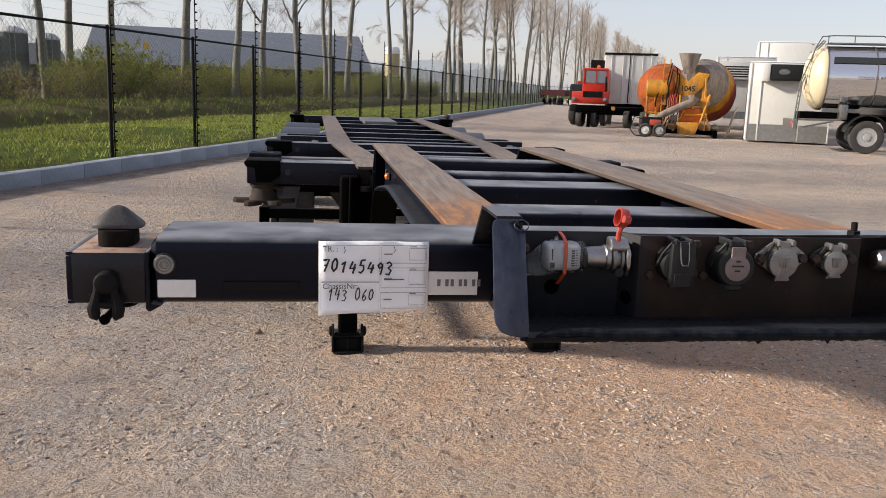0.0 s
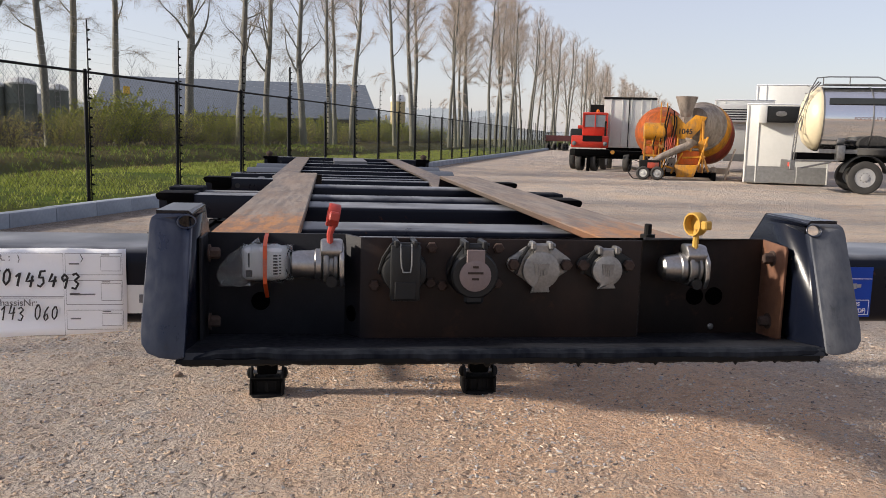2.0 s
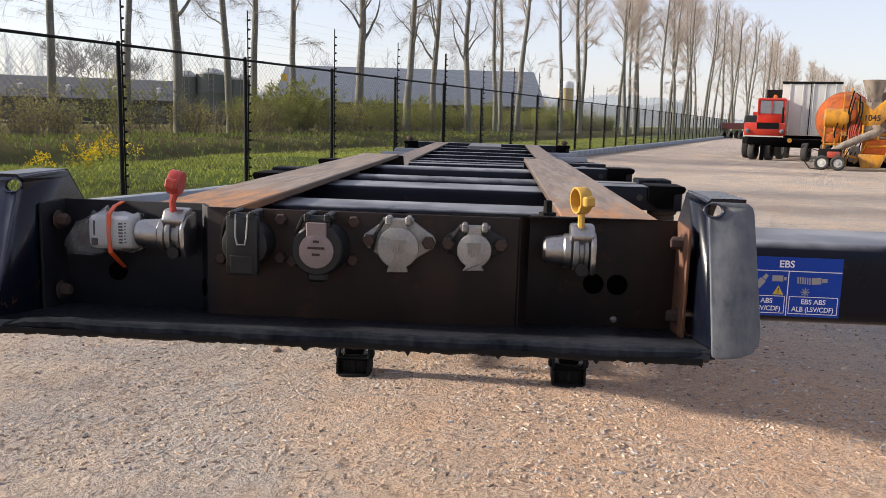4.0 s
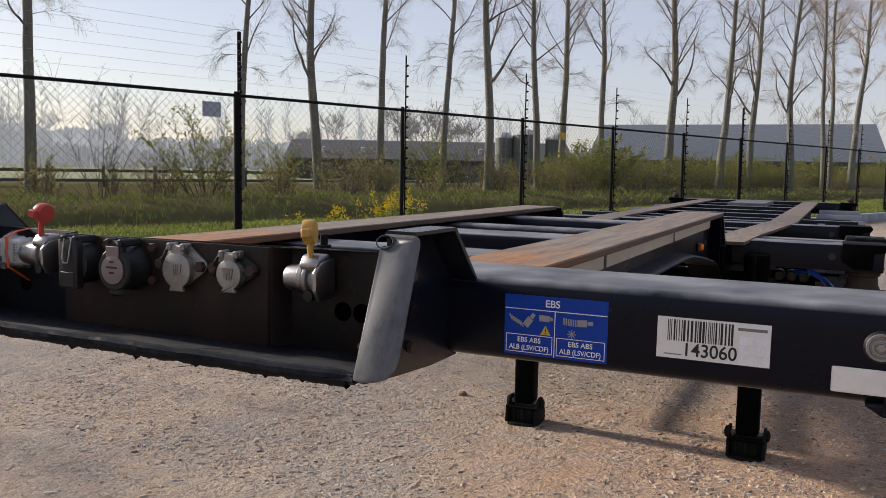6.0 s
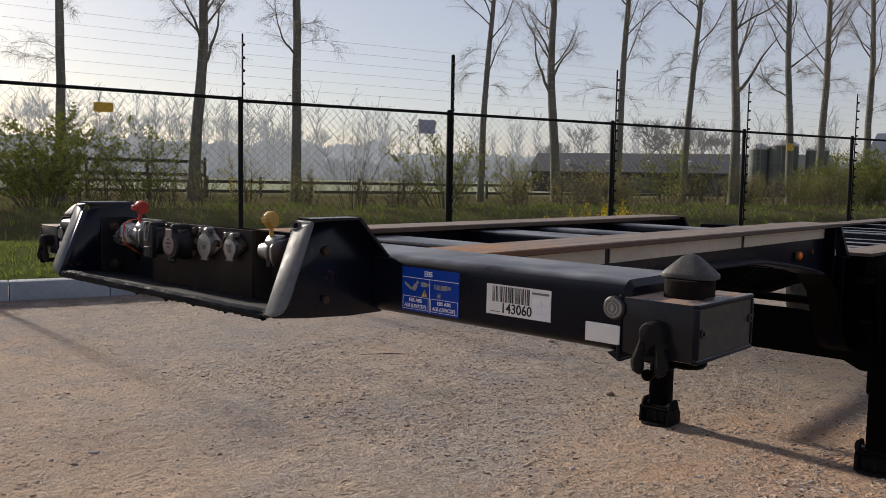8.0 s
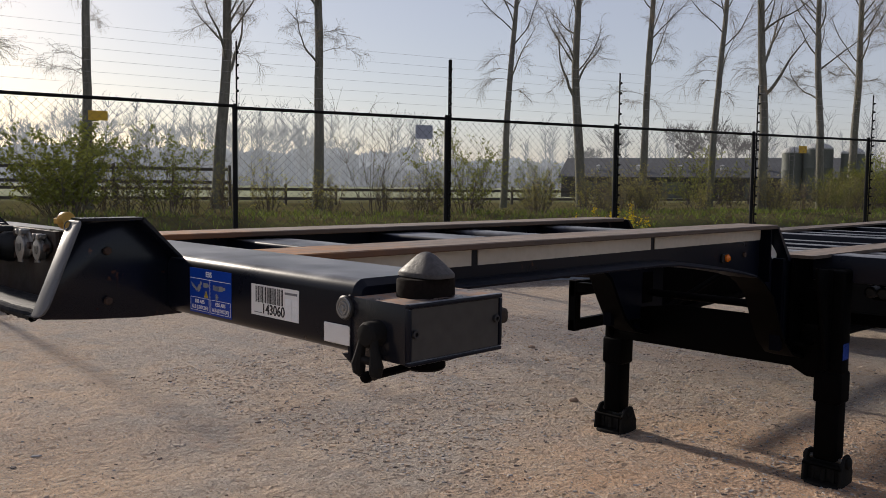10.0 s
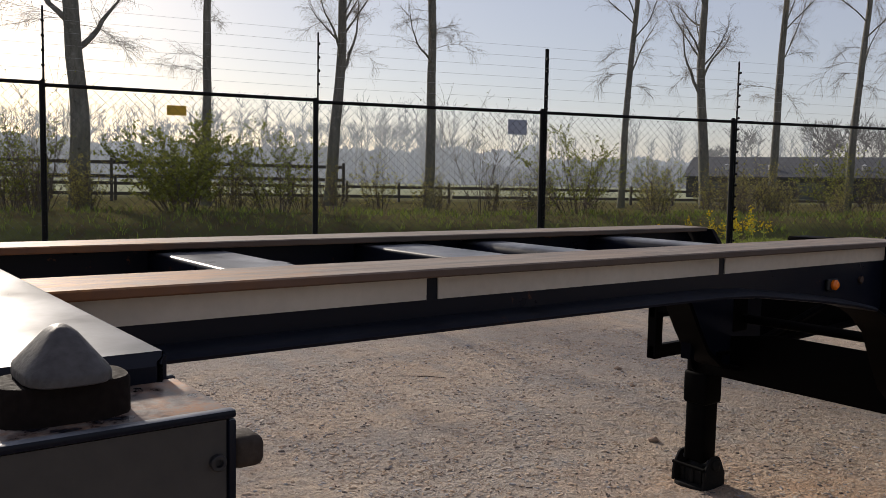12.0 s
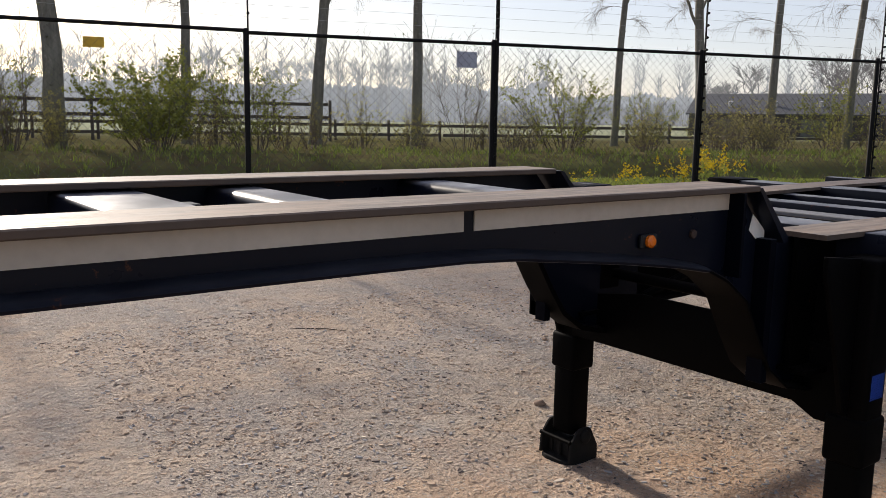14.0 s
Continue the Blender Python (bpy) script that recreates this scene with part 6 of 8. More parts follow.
def grimy(name, base, crust=0.5, rough=0.6):
    """Old machine paint, chipped and streaked with cement and brown grime."""
    n = Nodes(name)
    big, run, fine = n.noise(1.4, 5, 0.65), n.noise(5, 6, 0.7, (1.0, 1.0, 0.3)), n.noise(30, 4, 0.7)
    col = n.mix(n.ramp(run, 0.45, 0.62, 0.0, 0.75), base, tuple(v * 0.4 + 0.02 for v in base))
    col = n.mix(n.ramp(n.math("ADD", n.math("MULTIPLY", big, 0.65), n.math("MULTIPLY", run, 0.35)), 0.50, 0.60, 0.0, crust), col, (0.20, 0.155, 0.12))
    col = n.mix(n.ramp(fine, 0.58, 0.68, 0.0, 0.5), col, (0.07, 0.05, 0.04))
    return n.set(col, n.ramp(run, 0.3, 0.7, rough - 0.1, rough + 0.2), 0.0, fine, 0.004, 0.6, 0.35)


M["mixer_orange"] = grimy("mixer_orange_paint", (0.58, 0.12, 0.012), 0.35)
M["mixer_yellow"] = grimy("mixer_yellow_paint", (0.60, 0.26, 0.014), 0.4)
M["mixer_grey"] = grimy("cement_crusted_steel", (0.25, 0.21, 0.175), 0.7, 0.75)
M["mixer_red"] = grimy("mixer_red_stripe", (0.42, 0.06, 0.032), 0.35)
M["truck_orange"] = plain("orange_cab_paint", (0.60, 0.042, 0.02), (0.48, 0.036, 0.018), 3, 0.4)
M["dark_red"] = plain("dark_red_chassis", (0.10, 0.022, 0.022), (0.07, 0.02, 0.02), 3, 0.55)
M["window_dark"] = plain("dark_cab_glass", (0.03, 0.035, 0.04), None, 3, 0.08)
# pale copy of the glass; the sky in it is put into the colour
M["sky_glass"] = plain("pale_cab_glass", (0.25, 0.28, 0.30), None, 3, 0.08)


M["rim_bright"] = plain("pale_rim_paint", (0.46, 0.46, 0.45), (0.33, 0.33, 0.32), 12, 0.35, 0.3)


def seen_from_gate(x, y, extra=0.0):
    """A pose on the yard whose x runs across the view from the trailer's nose."""
    d = Vector((x + 0.31, y + 1.55, 0)).normalized()
    return Matrix(((d.y, d.x, 0, x), (-d.x, d.y, 0, y), (0, 0, 1, 0), (0, 0, 0, 1))) @ pose(0, 0, 0, 0, 0, extra)


def truck_wheel(parent, x, y, z=0.53, r=0.53, mat=None, yaw=0):
    w = part("wheel", lathe(B(), [(r * 0.58, -0.13), (r * 0.8, -0.15), (r * 0.96, -0.13), (r, -0.09), (r, 0.09), (r * 0.96, 0.13), (r * 0.8, 0.15), (r * 0.58, 0.13)], pose(x, y, z, 90, 0, yaw), 32, False), M["tyre"], parent, "worn truck tyre on a grey steel rim")
    part("rim", lathe(B(), [(r * 0.6, 0.12), (r * 0.57, 0.13), (r * 0.52, 0.06), (r * 0.42, 0.04), (r * 0.36, 0.085), (r * 0.2, 0.1), (r * 0.19, 0.15), (0.0, 0.16)], pose(x, y, z, 90, 0, yaw), 28), mat or M["rim_grey"], w)
    for k in range(10):
        a = 2 * math.pi * (k + 0.5) / 10
        part("vent_hole", lathe(B(), [(r * 0.072, 0.062), (r * 0.072, 0.072), (0, 0.0725)], pose(x, y, z, 90, 0, yaw) @ pose(r * 0.44 * math.cos(a), r * 0.44 * math.sin(a), 0), 10), M["rubber"], w, "dark round hole in the rim")
        bm = B()
        a = 2 * math.pi * k / 10
        lathe(bm, [(r * 0.035, 0.08), (r * 0.035, 0.12), (0, 0.125)], pose(x, y, z, 90, 0, yaw) @ pose(r * 0.28 * math.cos(a), r * 0.28 * math.sin(a), 0), 6)
        part("wheel_nut", bm, M["zinc"], w)
    return w


def tank_truck():
    ob = thing("tank_truck", "polished steel food tanker with a cream rounded end and ladder", "tank truck", seen_from_gate(16.81, 23.70, 12))
    y0 = 1.05
    ax = pose(-1.42, y0, 2.40, 0, 90, 0)
    shell = part("tank_shell", lathe(B(), [(1.04, 0.0), (1.045, 0.02), (1.045, 7.6)], ax, 48), M["steel_shine"], ob, "polished steel barrel")
    part("end_dish", lathe(B(), [(1.055, 0.06), (1.06, 0.0), (1.03, -0.08), (0.95, -0.2), (0.78, -0.36), (0.5, -0.47), (0.2, -0.52), (0, -0.53)], ax, 48), M["cream"], ob, "cream painted domed end")
    for x in (-1.36, 0.1, 1.9, 3.7):
        part("tank_band", lathe(B(), [(1.045, 0), (1.06, 0.005), (1.06, 0.045), (1.045, 0.05)], pose(x, y0, 2.4, 0, 90, 0), 48), M["zinc"], shell)
    walk_bm = box(B(), -1.3, 5.8, y0 - 0.45, y0 + 0.2, 3.50, 3.54)
    deck = part("walkway", walk_bm, M["zinc"], ob, "grey steel walkway along the top")
    # dark strip added for the rail's reflection in the steel
    part("rail_reflection", box(B(), -1.2, 5.8, y0 - 0.98, y0 - 0.90, 2.86, 3.06, 0.01, 1), M["window_dark"], ob, "long dark strip standing in for a reflection along the barrel")
    bm = B()
    for x in (-1.35, -0.55, 0.6, 1.8):
        rod(bm, (x, y0 - 0.45, 3.5), (x, y0 - 0.45, 3.74), 0.018, None, 6)
    pipe(bm, [(-1.95, y0 - 0.5, 2.0), (-1.75, y0 - 0.5, 3.3), (-1.55, y0 - 0.48, 3.72), (-1.2, y0 - 0.45, 3.76), (0.3, y0 - 0.45, 3.76), (0.6, y0 - 0.45, 3.6), (2.4, y0 - 0.45, 3.75), (5, y0 - 0.45, 3.75)], 0.02, 6)
    part("hand_rail", bm, M["zinc"], deck)
    bm = B()
    for dx in (0.0, 0.34):
        pipe(bm, [(-2.2 + dx * 0.35, y0 - 0.75 + dx, 0.95), (-2.12 + dx * 0.35, y0 - 0.7 + dx, 2.2), (-1.75 + dx * 0.35, y0 - 0.62 + dx, 3.3), (-1.5 + dx * 0.35, y0 - 0.5 + dx, 3.6)], 0.022, 6)
    for k in range(11):
        u = k / 10
        x = -2.18 + 0.1 * u + 0.35 * max(0, u - 0.45)
        rod(bm, (x, y0 - 0.75, 1.05 + 2.4 * u), (x + 0.12, y0 - 0.41, 1.05 + 2.4 * u), 0.013, None, 6)
    part("ladder", bm, M["zinc"], ob, "grey tube ladder up the domed end")
    chassis = part("chassis", box(B(), -2.0, 6.0, y0 - 0.5, y0 + 0.5, 1.0, 1.28, 0.02, 1), FRAME, ob, "black chassis frame")
    part("rear_bumper", box(B(), -2.28, -2.12, y0 - 1.1, y0 + 1.1, 0.72, 1.02, 0.02, 1), M["zinc"], chassis, "grey bumper with lamps")
    part("tail_lamp", box(B(), -2.31, -2.28, y0 - 1.08, y0 - 0.8, 0.82, 0.96, 0.01, 1), M["truck_orange"], chassis, "red tail lamp")
    bm = B()
    rod(bm, (-2.1, y0 - 0.9, 1.02), (-0.75, y0 - 0.9, 1.05), 0.035, None, 8)
    rod(bm, (-1.9, y0 - 0.9, 0.78), (-1.0, y0 - 0.9, 1.0), 0.03, None, 8)
    part("side_bar", bm, M["zinc"], chassis)
    pts = [(0.0 + 0.68 * math.cos(radians(a)), 0.56 + 0.68 * math.sin(radians(a))) for a in range(10, 171, 16)]
    inn = [(x * 0.965, 0.56 + (z - 0.56) * 0.965) for x, z in pts]
    part("mudguard", slab(B(), pts + inn[::-1], 1, -0.16, 0.5), M["black_plastic"], chassis)
    truck_wheel(ob, 0.0, 0.0, 0.53, 0.53, M["rim_bright"])
    truck_wheel(ob, 1.35, 0.0, 0.53, 0.53, M["rim_bright"])
    truck_wheel(ob, 0.0, 1.9)
    part("spare_tyre", lathe(B(), [(0.28, 0), (0.42, -0.02), (0.5, 0.04), (0.5, 0.2), (0.42, 0.26), (0.28, 0.24)], pose(0.25, 0.35, 1.22), 28), M["tyre"], ob, "spare tyre lying on the frame")
    part("fittings", box(B(), -0.85, -0.6, 0.1, 0.5, 1.05, 1.55, 0.04, 2), M["zinc"], chassis)
    writing("print_text", "FOODSTUFF ONLY", 0.15, M["dark_red"], shell, facing(0.2, y0 - 1.052, 2.40), "CENTER", 1.0)
    part("lower_skirt", box(B(), -1.4, 6.0, y0 - 0.85, y0 - 0.8, 1.28, 1.42, 0.01, 1), M["zinc"], chassis)


tank_truck()


def cold_box(at, w, d, h, label, unit, z0=0.06):
    ob = thing("refrigerated_box", label, "refrigerated body", at, "white refrigerated bodies")
    body = part("body", box(B(), 0, w, 0, d, z0, h, 0.03, 2), M["white_box"], ob)
    part("roof", box(B(), -0.02, w + 0.02, -0.02, d + 0.02, h, h + 0.05, 0.02, 1), M["sticker_white"], ob)
    for x in (0.02, 0.42, w - 0.06):
        part("corner_trim", box(B(), x, x + 0.05, -0.03, 0.0, z0, h - 0.02, 0.008, 1), M["white_box"], body)
    for x0, x1 in ((0.1, 0.42), (0.5, w * 0.62), (w * 0.64, w - 0.06)):
        part("skirt_plate", box(B(), x0, x1, -0.015, 0.0, z0 + 0.03, 0.70, 0.004, 1), M["chequer"], body, "grey chequer plate")
    if unit:
        u = part("cooling_unit", box(B(), 0.46, 1.95, -0.42, 0.0, h - 0.66, h - 0.06, 0.08, 3), M["black_plastic"], ob, "black cooling unit above a white housing")
        part("logo_plate", lathe(B(), [(0.2, 0), (0.2, 0.015), (0.15, 0.02), (0, 0.02)], facing(1.2, -0.42, h - 0.34) @ Matrix.Diagonal((1, 0.5, 1, 1)), 24), M["zinc"], u, "pale oval badge")
        part("housing", box(B(), 0.40, 0.72, -0.46, 0.0, h - 0.70, h - 0.02, 0.06, 2), M["white_box"], u)
    elif unit is False:
        u = part("cooling_unit", box(B(), 0.1, w - 0.2, -0.35, 0, h - 1.0, h - 0.2, 0.05, 2), M["white_box"], ob)
        for k in range(5):
            part("grille_bar", box(B(), 0.3, w - 0.4, -0.362, -0.35, h - 0.9 + k * 0.11, h - 0.84 + k * 0.11), M["ink"], u)
    return ob


cold_box(seen_from_gate(15.5, 29.2, 0), 2.98, 5.0, 3.0, "white refrigerated body standing on the ground with chequer skirt", True)
cold_box(seen_from_gate(20.4, 37.9, 0), 3.0, 9.0, 4.35, "tall white refrigerated body behind the others", None, 0.9)
cold_box(seen_from_gate(17.6, 36.4, 0), 2.6, 8.0, 3.5, "white refrigerated trailer with a grille high on its front", False, 1.0)


def mixer():
    ob = thing("concrete_mixer", "orange and yellow concrete mixer body resting on the ground", "concrete mixer", seen_from_gate(13.87, 31.96))
    ax = pose(0.62, 0.1, 2.62, 0, 0, -12) @ pose(0, 0, 0, -78, 0, 0) @ pose(0, 0, 0, 0, 0, 0)
    # drum: turned shape with stripes, mouth towards the yard
    prof = [(0.40, 0.0), (0.46, 0.05), (0.70, 0.55), (0.98, 1.15)]
    a2 = Matrix.Translation((0.78, 0.25, 2.45)) @ Vector((0.22, 1.0, -0.30)).to_track_quat("Z", "Y").to_matrix().to_4x4()
    drum = part("drum_mouth", lathe(B(), [(0.42, -0.1), (0.47, -0.12), (0.5, 0.0), (0.78, 0.45), (1.0, 0.85)], a2, 40), M["mixer_grey"], ob, "cement-crusted drum mouth")
    part("drum_band", lathe(B(), [(1.0, 0.85), (1.16, 1.25), (1.2, 1.45)], a2, 40), M["mixer_yellow"], drum, "yellow drum band")
    part("drum_stripe", lathe(B(), [(1.2, 1.45), (1.24, 1.8), (1.22, 2.3)], a2, 40), M["mixer_red"], drum, "red drum stripe")
    part("drum_tail", lathe(B(), [(1.22, 2.3), (1.1, 2.9), (0.8, 3.6), (0.4, 3.9)], a2, 40), M["mixer_orange"], drum)
    part("drum_ring", lathe(B(), [(1.01, 0.84), (1.05, 0.86), (1.09, 0.96), (1.05, 0.98)], a2, 40), M["mixer_grey"], drum)
    a3 = Matrix.Translation((-0.55, 1.3, 2.05)) @ Vector((-0.1, 1.0, -0.12)).to_track_quat("Z", "Y").to_matrix().to_4x4()
    part("second_drum", lathe(B(), [(0.3, -0.5), (0.75, -0.2), (1.02, 0.4), (1.08, 1.2), (0.9, 2.2)], a3, 36), M["mixer_orange"], ob, "orange drum behind")
    # charging funnel on top
    hop = part("funnel", lathe(B(), [(0.20, 2.55), (0.24, 2.72), (0.43, 3.32), (0.45, 3.36), (0.41, 3.36), (0.36, 3.25), (0.18, 2.7)], pose(0.36, -0.15, 0), 28), M["mixer_grey"], ob, "cement-crusted charging funnel")
    # yellow V plate and tank
    vp = part("front_plate", slab(B(), [(-0.28, 2.55), (-0.02, 2.62), (0.36, 2.25), (0.74, 2.62), (1.18, 2.55), (0.98, 2.1), (0.70, 1.78), (0.62, 1.66), (0.12, 1.66), (0.0, 1.85)], 1, -0.5, -0.42, 0.01), M["mixer_yellow"], ob, "yellow V-shaped plate")
    writing("print_text", "1045", 0.30, M["ink"], vp, facing(0.37, -0.505, 1.95), "CENTER", 0.95, 0.008)
    part("water_tank", lathe(B(), [(0.0, -0.02), (0.3, 0.0), (0.36, 0.06), (0.36, 0.84), (0.3, 0.9), (0, 0.92)], pose(-1.28, -0.35, 1.93, 0, 90, 0), 24), M["mixer_yellow"], ob, "yellow round water tank")
    bm = B()
    for x in (-0.48, 0.98):
        box(bm, x - 0.04, x + 0.04, -0.45, -0.37, 0.35, 2.3, 0.01, 1)
    box(bm, -1.25, 1.15, -0.46, -0.38, 1.30, 1.40, 0.01, 1)
    part("stand", bm, M["mixer_yellow"], ob)
    part("base_hopper", slab(B(), [(0.02, 0.62), (0.95, 0.62), (0.78, 0.12), (0.12, 0.12)], 1, -0.8, -0.1, 0.02), M["mixer_yellow"], ob, "stained yellow hopper")
    part("hopper_box", box(B(), 0.1, 0.95, -0.6, 0.1, 0.62, 1.18, 0.05, 2), M["mixer_orange"], ob)
    bm = pipe(B(), [(-0.95, -0.9, 0.62), (-0.5, -0.85, 0.92), (0.1, -0.75, 1.22), (0.55, -0.65, 1.42), (0.62, -0.6, 1.6)], [0.12, 0.14, 0.15, 0.16, 0.26], 12)
    part("chute", bm, M["mixer_grey"], ob, "grey crusted discharge chute")
    bm = B()
    rng2 = random.Random(4)
    for k in range(6):
        x = -0.9 + 0.14 * k
        pipe(bm, [(x, -0.5, 0.35 + 0.1 * rng2.random()), (x + 0.1, -0.62, 0.6), (x + 0.25, -0.55, 0.95), (x + 0.3, -0.45, 1.3)], 0.022, 6)
    part("hoses", bm, M["rubber"], ob)
    part("crust", box(B(), -0.95, -0.5, -0.95, -0.7, 0.35, 0.78, 0.1, 2), M["mixer_grey"], ob)
    for x0, z0, x1, z1 in ((-1.2, 0.3, -1.2, 1.9), (-0.75, 0.3, -0.9, 1.7), (-1.25, 0.95, -0.4, 0.95), (1.12, 0.3, 1.05, 2.4), (0.98, 1.3, 1.35, 0.35)):
        part("frame_bar", rod(B(), (x0, -0.5, z0), (x1, -0.48, z1), 0.045, None, 8), M["mixer_yellow"], ob)
    part("side_guard_plate", slab(B(), [(-1.3, 1.02), (-0.72, 1.02), (-0.66, 1.34), (-1.24, 1.34)], 1, -0.52, -0.46, 0.01), M["mixer_orange"], ob)
    part("gear_case", box(B(), -0.3, 0.06, -0.62, -0.3, 0.3, 0.9, 0.06, 2), M["mixer_grey"], ob)
    for x in (1.05, 1.3, 1.55):
        part("crust_lump", lathe(B(), [(0.1, 0), (0.16, 0.08), (0.12, 0.22), (0, 0.28)], pose(x, 0.0, 0.3, 8, 0, 30 * x), 7), M["mixer_grey"], ob)
    for k, (x0, x1, top) in enumerate(((-0.42, -0.1, 2.95), (-0.36, 0.0, 2.7), (-0.85, -0.5, 1.85))):
        part("hose", pipe(B(), [(x0, -0.58, 1.2), (x0 - 0.02, -0.66, top * 0.75), (x0 + 0.1, -0.64, top), (x1, -0.55, top - 0.2), (x1 + 0.02, -0.56, 2.2), (x1 - 0.1, -0.6, 1.5)], 0.028, 7), M["rubber"], ob, "black rubber hose looped over the frame")
    for k in range(4):
        x = -0.34 + 0.07 * k
        part("hose", pipe(B(), [(x, -0.6, 1.7), (x - 0.04, -0.66, 1.4), (x + 0.02, -0.68, 1.05 + 0.04 * k), (x + 0.1, -0.64, 1.3), (x + 0.12, -0.58, 1.72)], 0.026, 6), M["mixer_red"], ob, "faded red hose hanging in a loop")
    for x0, z0, x1, z1 in ((-0.1, 0.25, 0.3, 1.1), (0.3, 0.9, 1.2, 0.95), (0.95, 0.62, 1.25, 1.75), (-0.35, 0.55, 0.15, 0.4), (0.1, 1.2, 0.1, 1.7), (0.62, 1.15, 0.62, 1.7)):
        part("frame_bar", rod(B(), (x0, -0.66, z0), (x1, -0.62, z1), 0.04, None, 7), M["mixer_yellow"], ob)
    part("side_plate", slab(B(), [(0.9, 1.55), (1.2, 1.7), (1.28, 1.4), (1.1, 1.2), (0.92, 1.25)], 1, -0.58, -0.52, 0.01), M["mixer_yellow"], ob)
    lad = B()
    for x in (-0.62, -0.38):
        rod(lad, (x, -0.62, 0.1), (x, -0.55, 3.1), 0.022, None, 6)
    for k in range(9):
        rod(lad, (-0.62, -0.6, 0.4 + 0.3 * k), (-0.38, -0.6, 0.4 + 0.3 * k), 0.014, None, 6)
    part("ladder", lad, M["mixer_yellow"], ob, "yellow tube ladder")
    skid = B()
    for x in (-1.3, 1.5):
        box(skid, x, x + 0.16, -0.5, 3.6, 0.0, 0.32, 0.01, 1)
    box(skid, -1.3, 1.66, 0.2, 0.36, 0.1, 0.36, 0.01, 1)
    part("skid_frame", skid, FRAME, ob)
    bm = B()
    rod(bm, (2.0, -0.3, 0.05), (2.35, -0.1, 1.3), 0.04, None, 8)
    box(bm, 1.3, 2.2, 0.2, 0.5, 0.25, 0.5, 0.02, 1)
    part("loose_bars", bm, M["mixer_grey"], ob)


mixer()

cart = thing("generator_cart", "small red and black wheeled cart beside the mixer", "cart", seen_from_gate(12.25, 31.44))
part("body", box(B(), -0.05, 0.75, -0.3, 0.4, 0.35, 0.78, 0.04, 2), M["rubber"], cart)
part("cover", box(B(), 0.25, 0.72, -0.32, 0.3, 0.45, 0.70, 0.04, 2), M["mixer_red"], cart, "red cover")
truck_wheel(cart, 0.1, -0.3, 0.27, 0.27, M["white_box"])
truck_wheel(cart, 0.65, -0.3, 0.27, 0.27)
bm = pipe(B(), [(-0.05, -0.2, 0.7), (-0.35, -0.25, 0.8), (-0.5, -0.3, 0.3), (-0.3, -0.35, 0.05), (0.0, -0.35, 0.02)], 0.02, 6)
part("cable", bm, M["rubber"], cart)


def orange_truck():
    ob = thing("orange_truck", "orange cab truck with a white box body beside it", "truck", seen_from_gate(12.68, 40.82))
    cab = part("cab", box(B(), -0.08, 1.22, 0.9, 2.6, 1.72, 2.96, 0.08, 2), M["truck_orange"], ob, "orange cab")
    part("windscreen", box(B(), 0.05, 1.08, 0.885, 0.9, 2.2, 2.82, 0.02, 1), M["sky_glass"], cab)
    bm = B()
    for x in (-0.08, 0.54, 1.16):
        box(bm, x, x + 0.06, 0.86, 0.9, 2.15, 2.9, 0.01, 1)
    box(bm, -0.08, 1.22, 0.86, 0.9, 2.84, 2.92, 0.01, 1)
    part("window_frame", bm, M["truck_orange"], cab)
    part("bumper", box(B(), -0.66, 1.32, 0.1, 0.24, 0.72, 1.06, 0.04, 2), M["rubber"], ob, "black front bumper")
    for x in (-0.48, 1.1):
        part("headlamp", lathe(B(), [(0.11, 0), (0.11, 0.04), (0.06, 0.07), (0, 0.075)], facing(x, 0.2, 1.34), 16), M["lens_clear"], ob, "round headlamp")
    part("bonnet", box(B(), -0.62, 1.28, 0.2, 1.2, 1.12, 1.74, 0.06, 2), M["truck_orange"], ob)
    part("grille", box(B(), -0.05, 0.95, 0.18, 0.2, 1.45, 1.75, 0.01, 1), M["rubber"], cab)
    part("roof_lamp", lathe(B(), [(0.09, 0), (0.09, 0.1), (0.05, 0.16), (0, 0.17)], pose(0.7, 1.4, 2.96), 12), M["amber"], cab)
    bm = B()
    rod(bm, (1.1, 0.5, 1.7), (1.1, 0.5, 2.5), 0.05, None, 8)
    part("exhaust", bm, M["rubber"], cab)
    part("rear_rack", box(B(), 0.3, 1.2, 2.6, 2.8, 2.9, 3.42, 0.02, 1), M["rubber"], ob)
    truck_wheel(ob, -0.45, 1.0, 0.53, 0.53, None, 78)
    truck_wheel(ob, 1.1, 1.0, 0.53, 0.53, None, 78)


orange_truck()
low = thing("dark_dolly", "low black wheeled chassis parked in front of the orange truck", "trailer", seen_from_gate(12.4, 39.6))
part("frame", box(B(), -0.3, 2.9, -0.2, 0.8, 0.62, 1.02, 0.05, 2), FRAME, low)
part("beam", box(B(), -0.5, 1.2, -0.45, -0.1, 0.72, 1.08, 0.05, 2), FRAME, low)
part("lamp", lathe(B(), [(0.1, 0), (0.1, 0.05), (0, 0.06)], facing(1.35, -0.45, 0.95), 16), M["mixer_yellow"], low)
for x in (-0.2, 0.5, 2.1, 2.9):
    truck_wheel(low, x, 0.0, 0.45, 0.45, FRAME, 72)
part("support_leg", box(B(), 0.1, 0.28, -0.5, -0.35, 0.0, 0.7, 0.02, 1), FRAME, low)

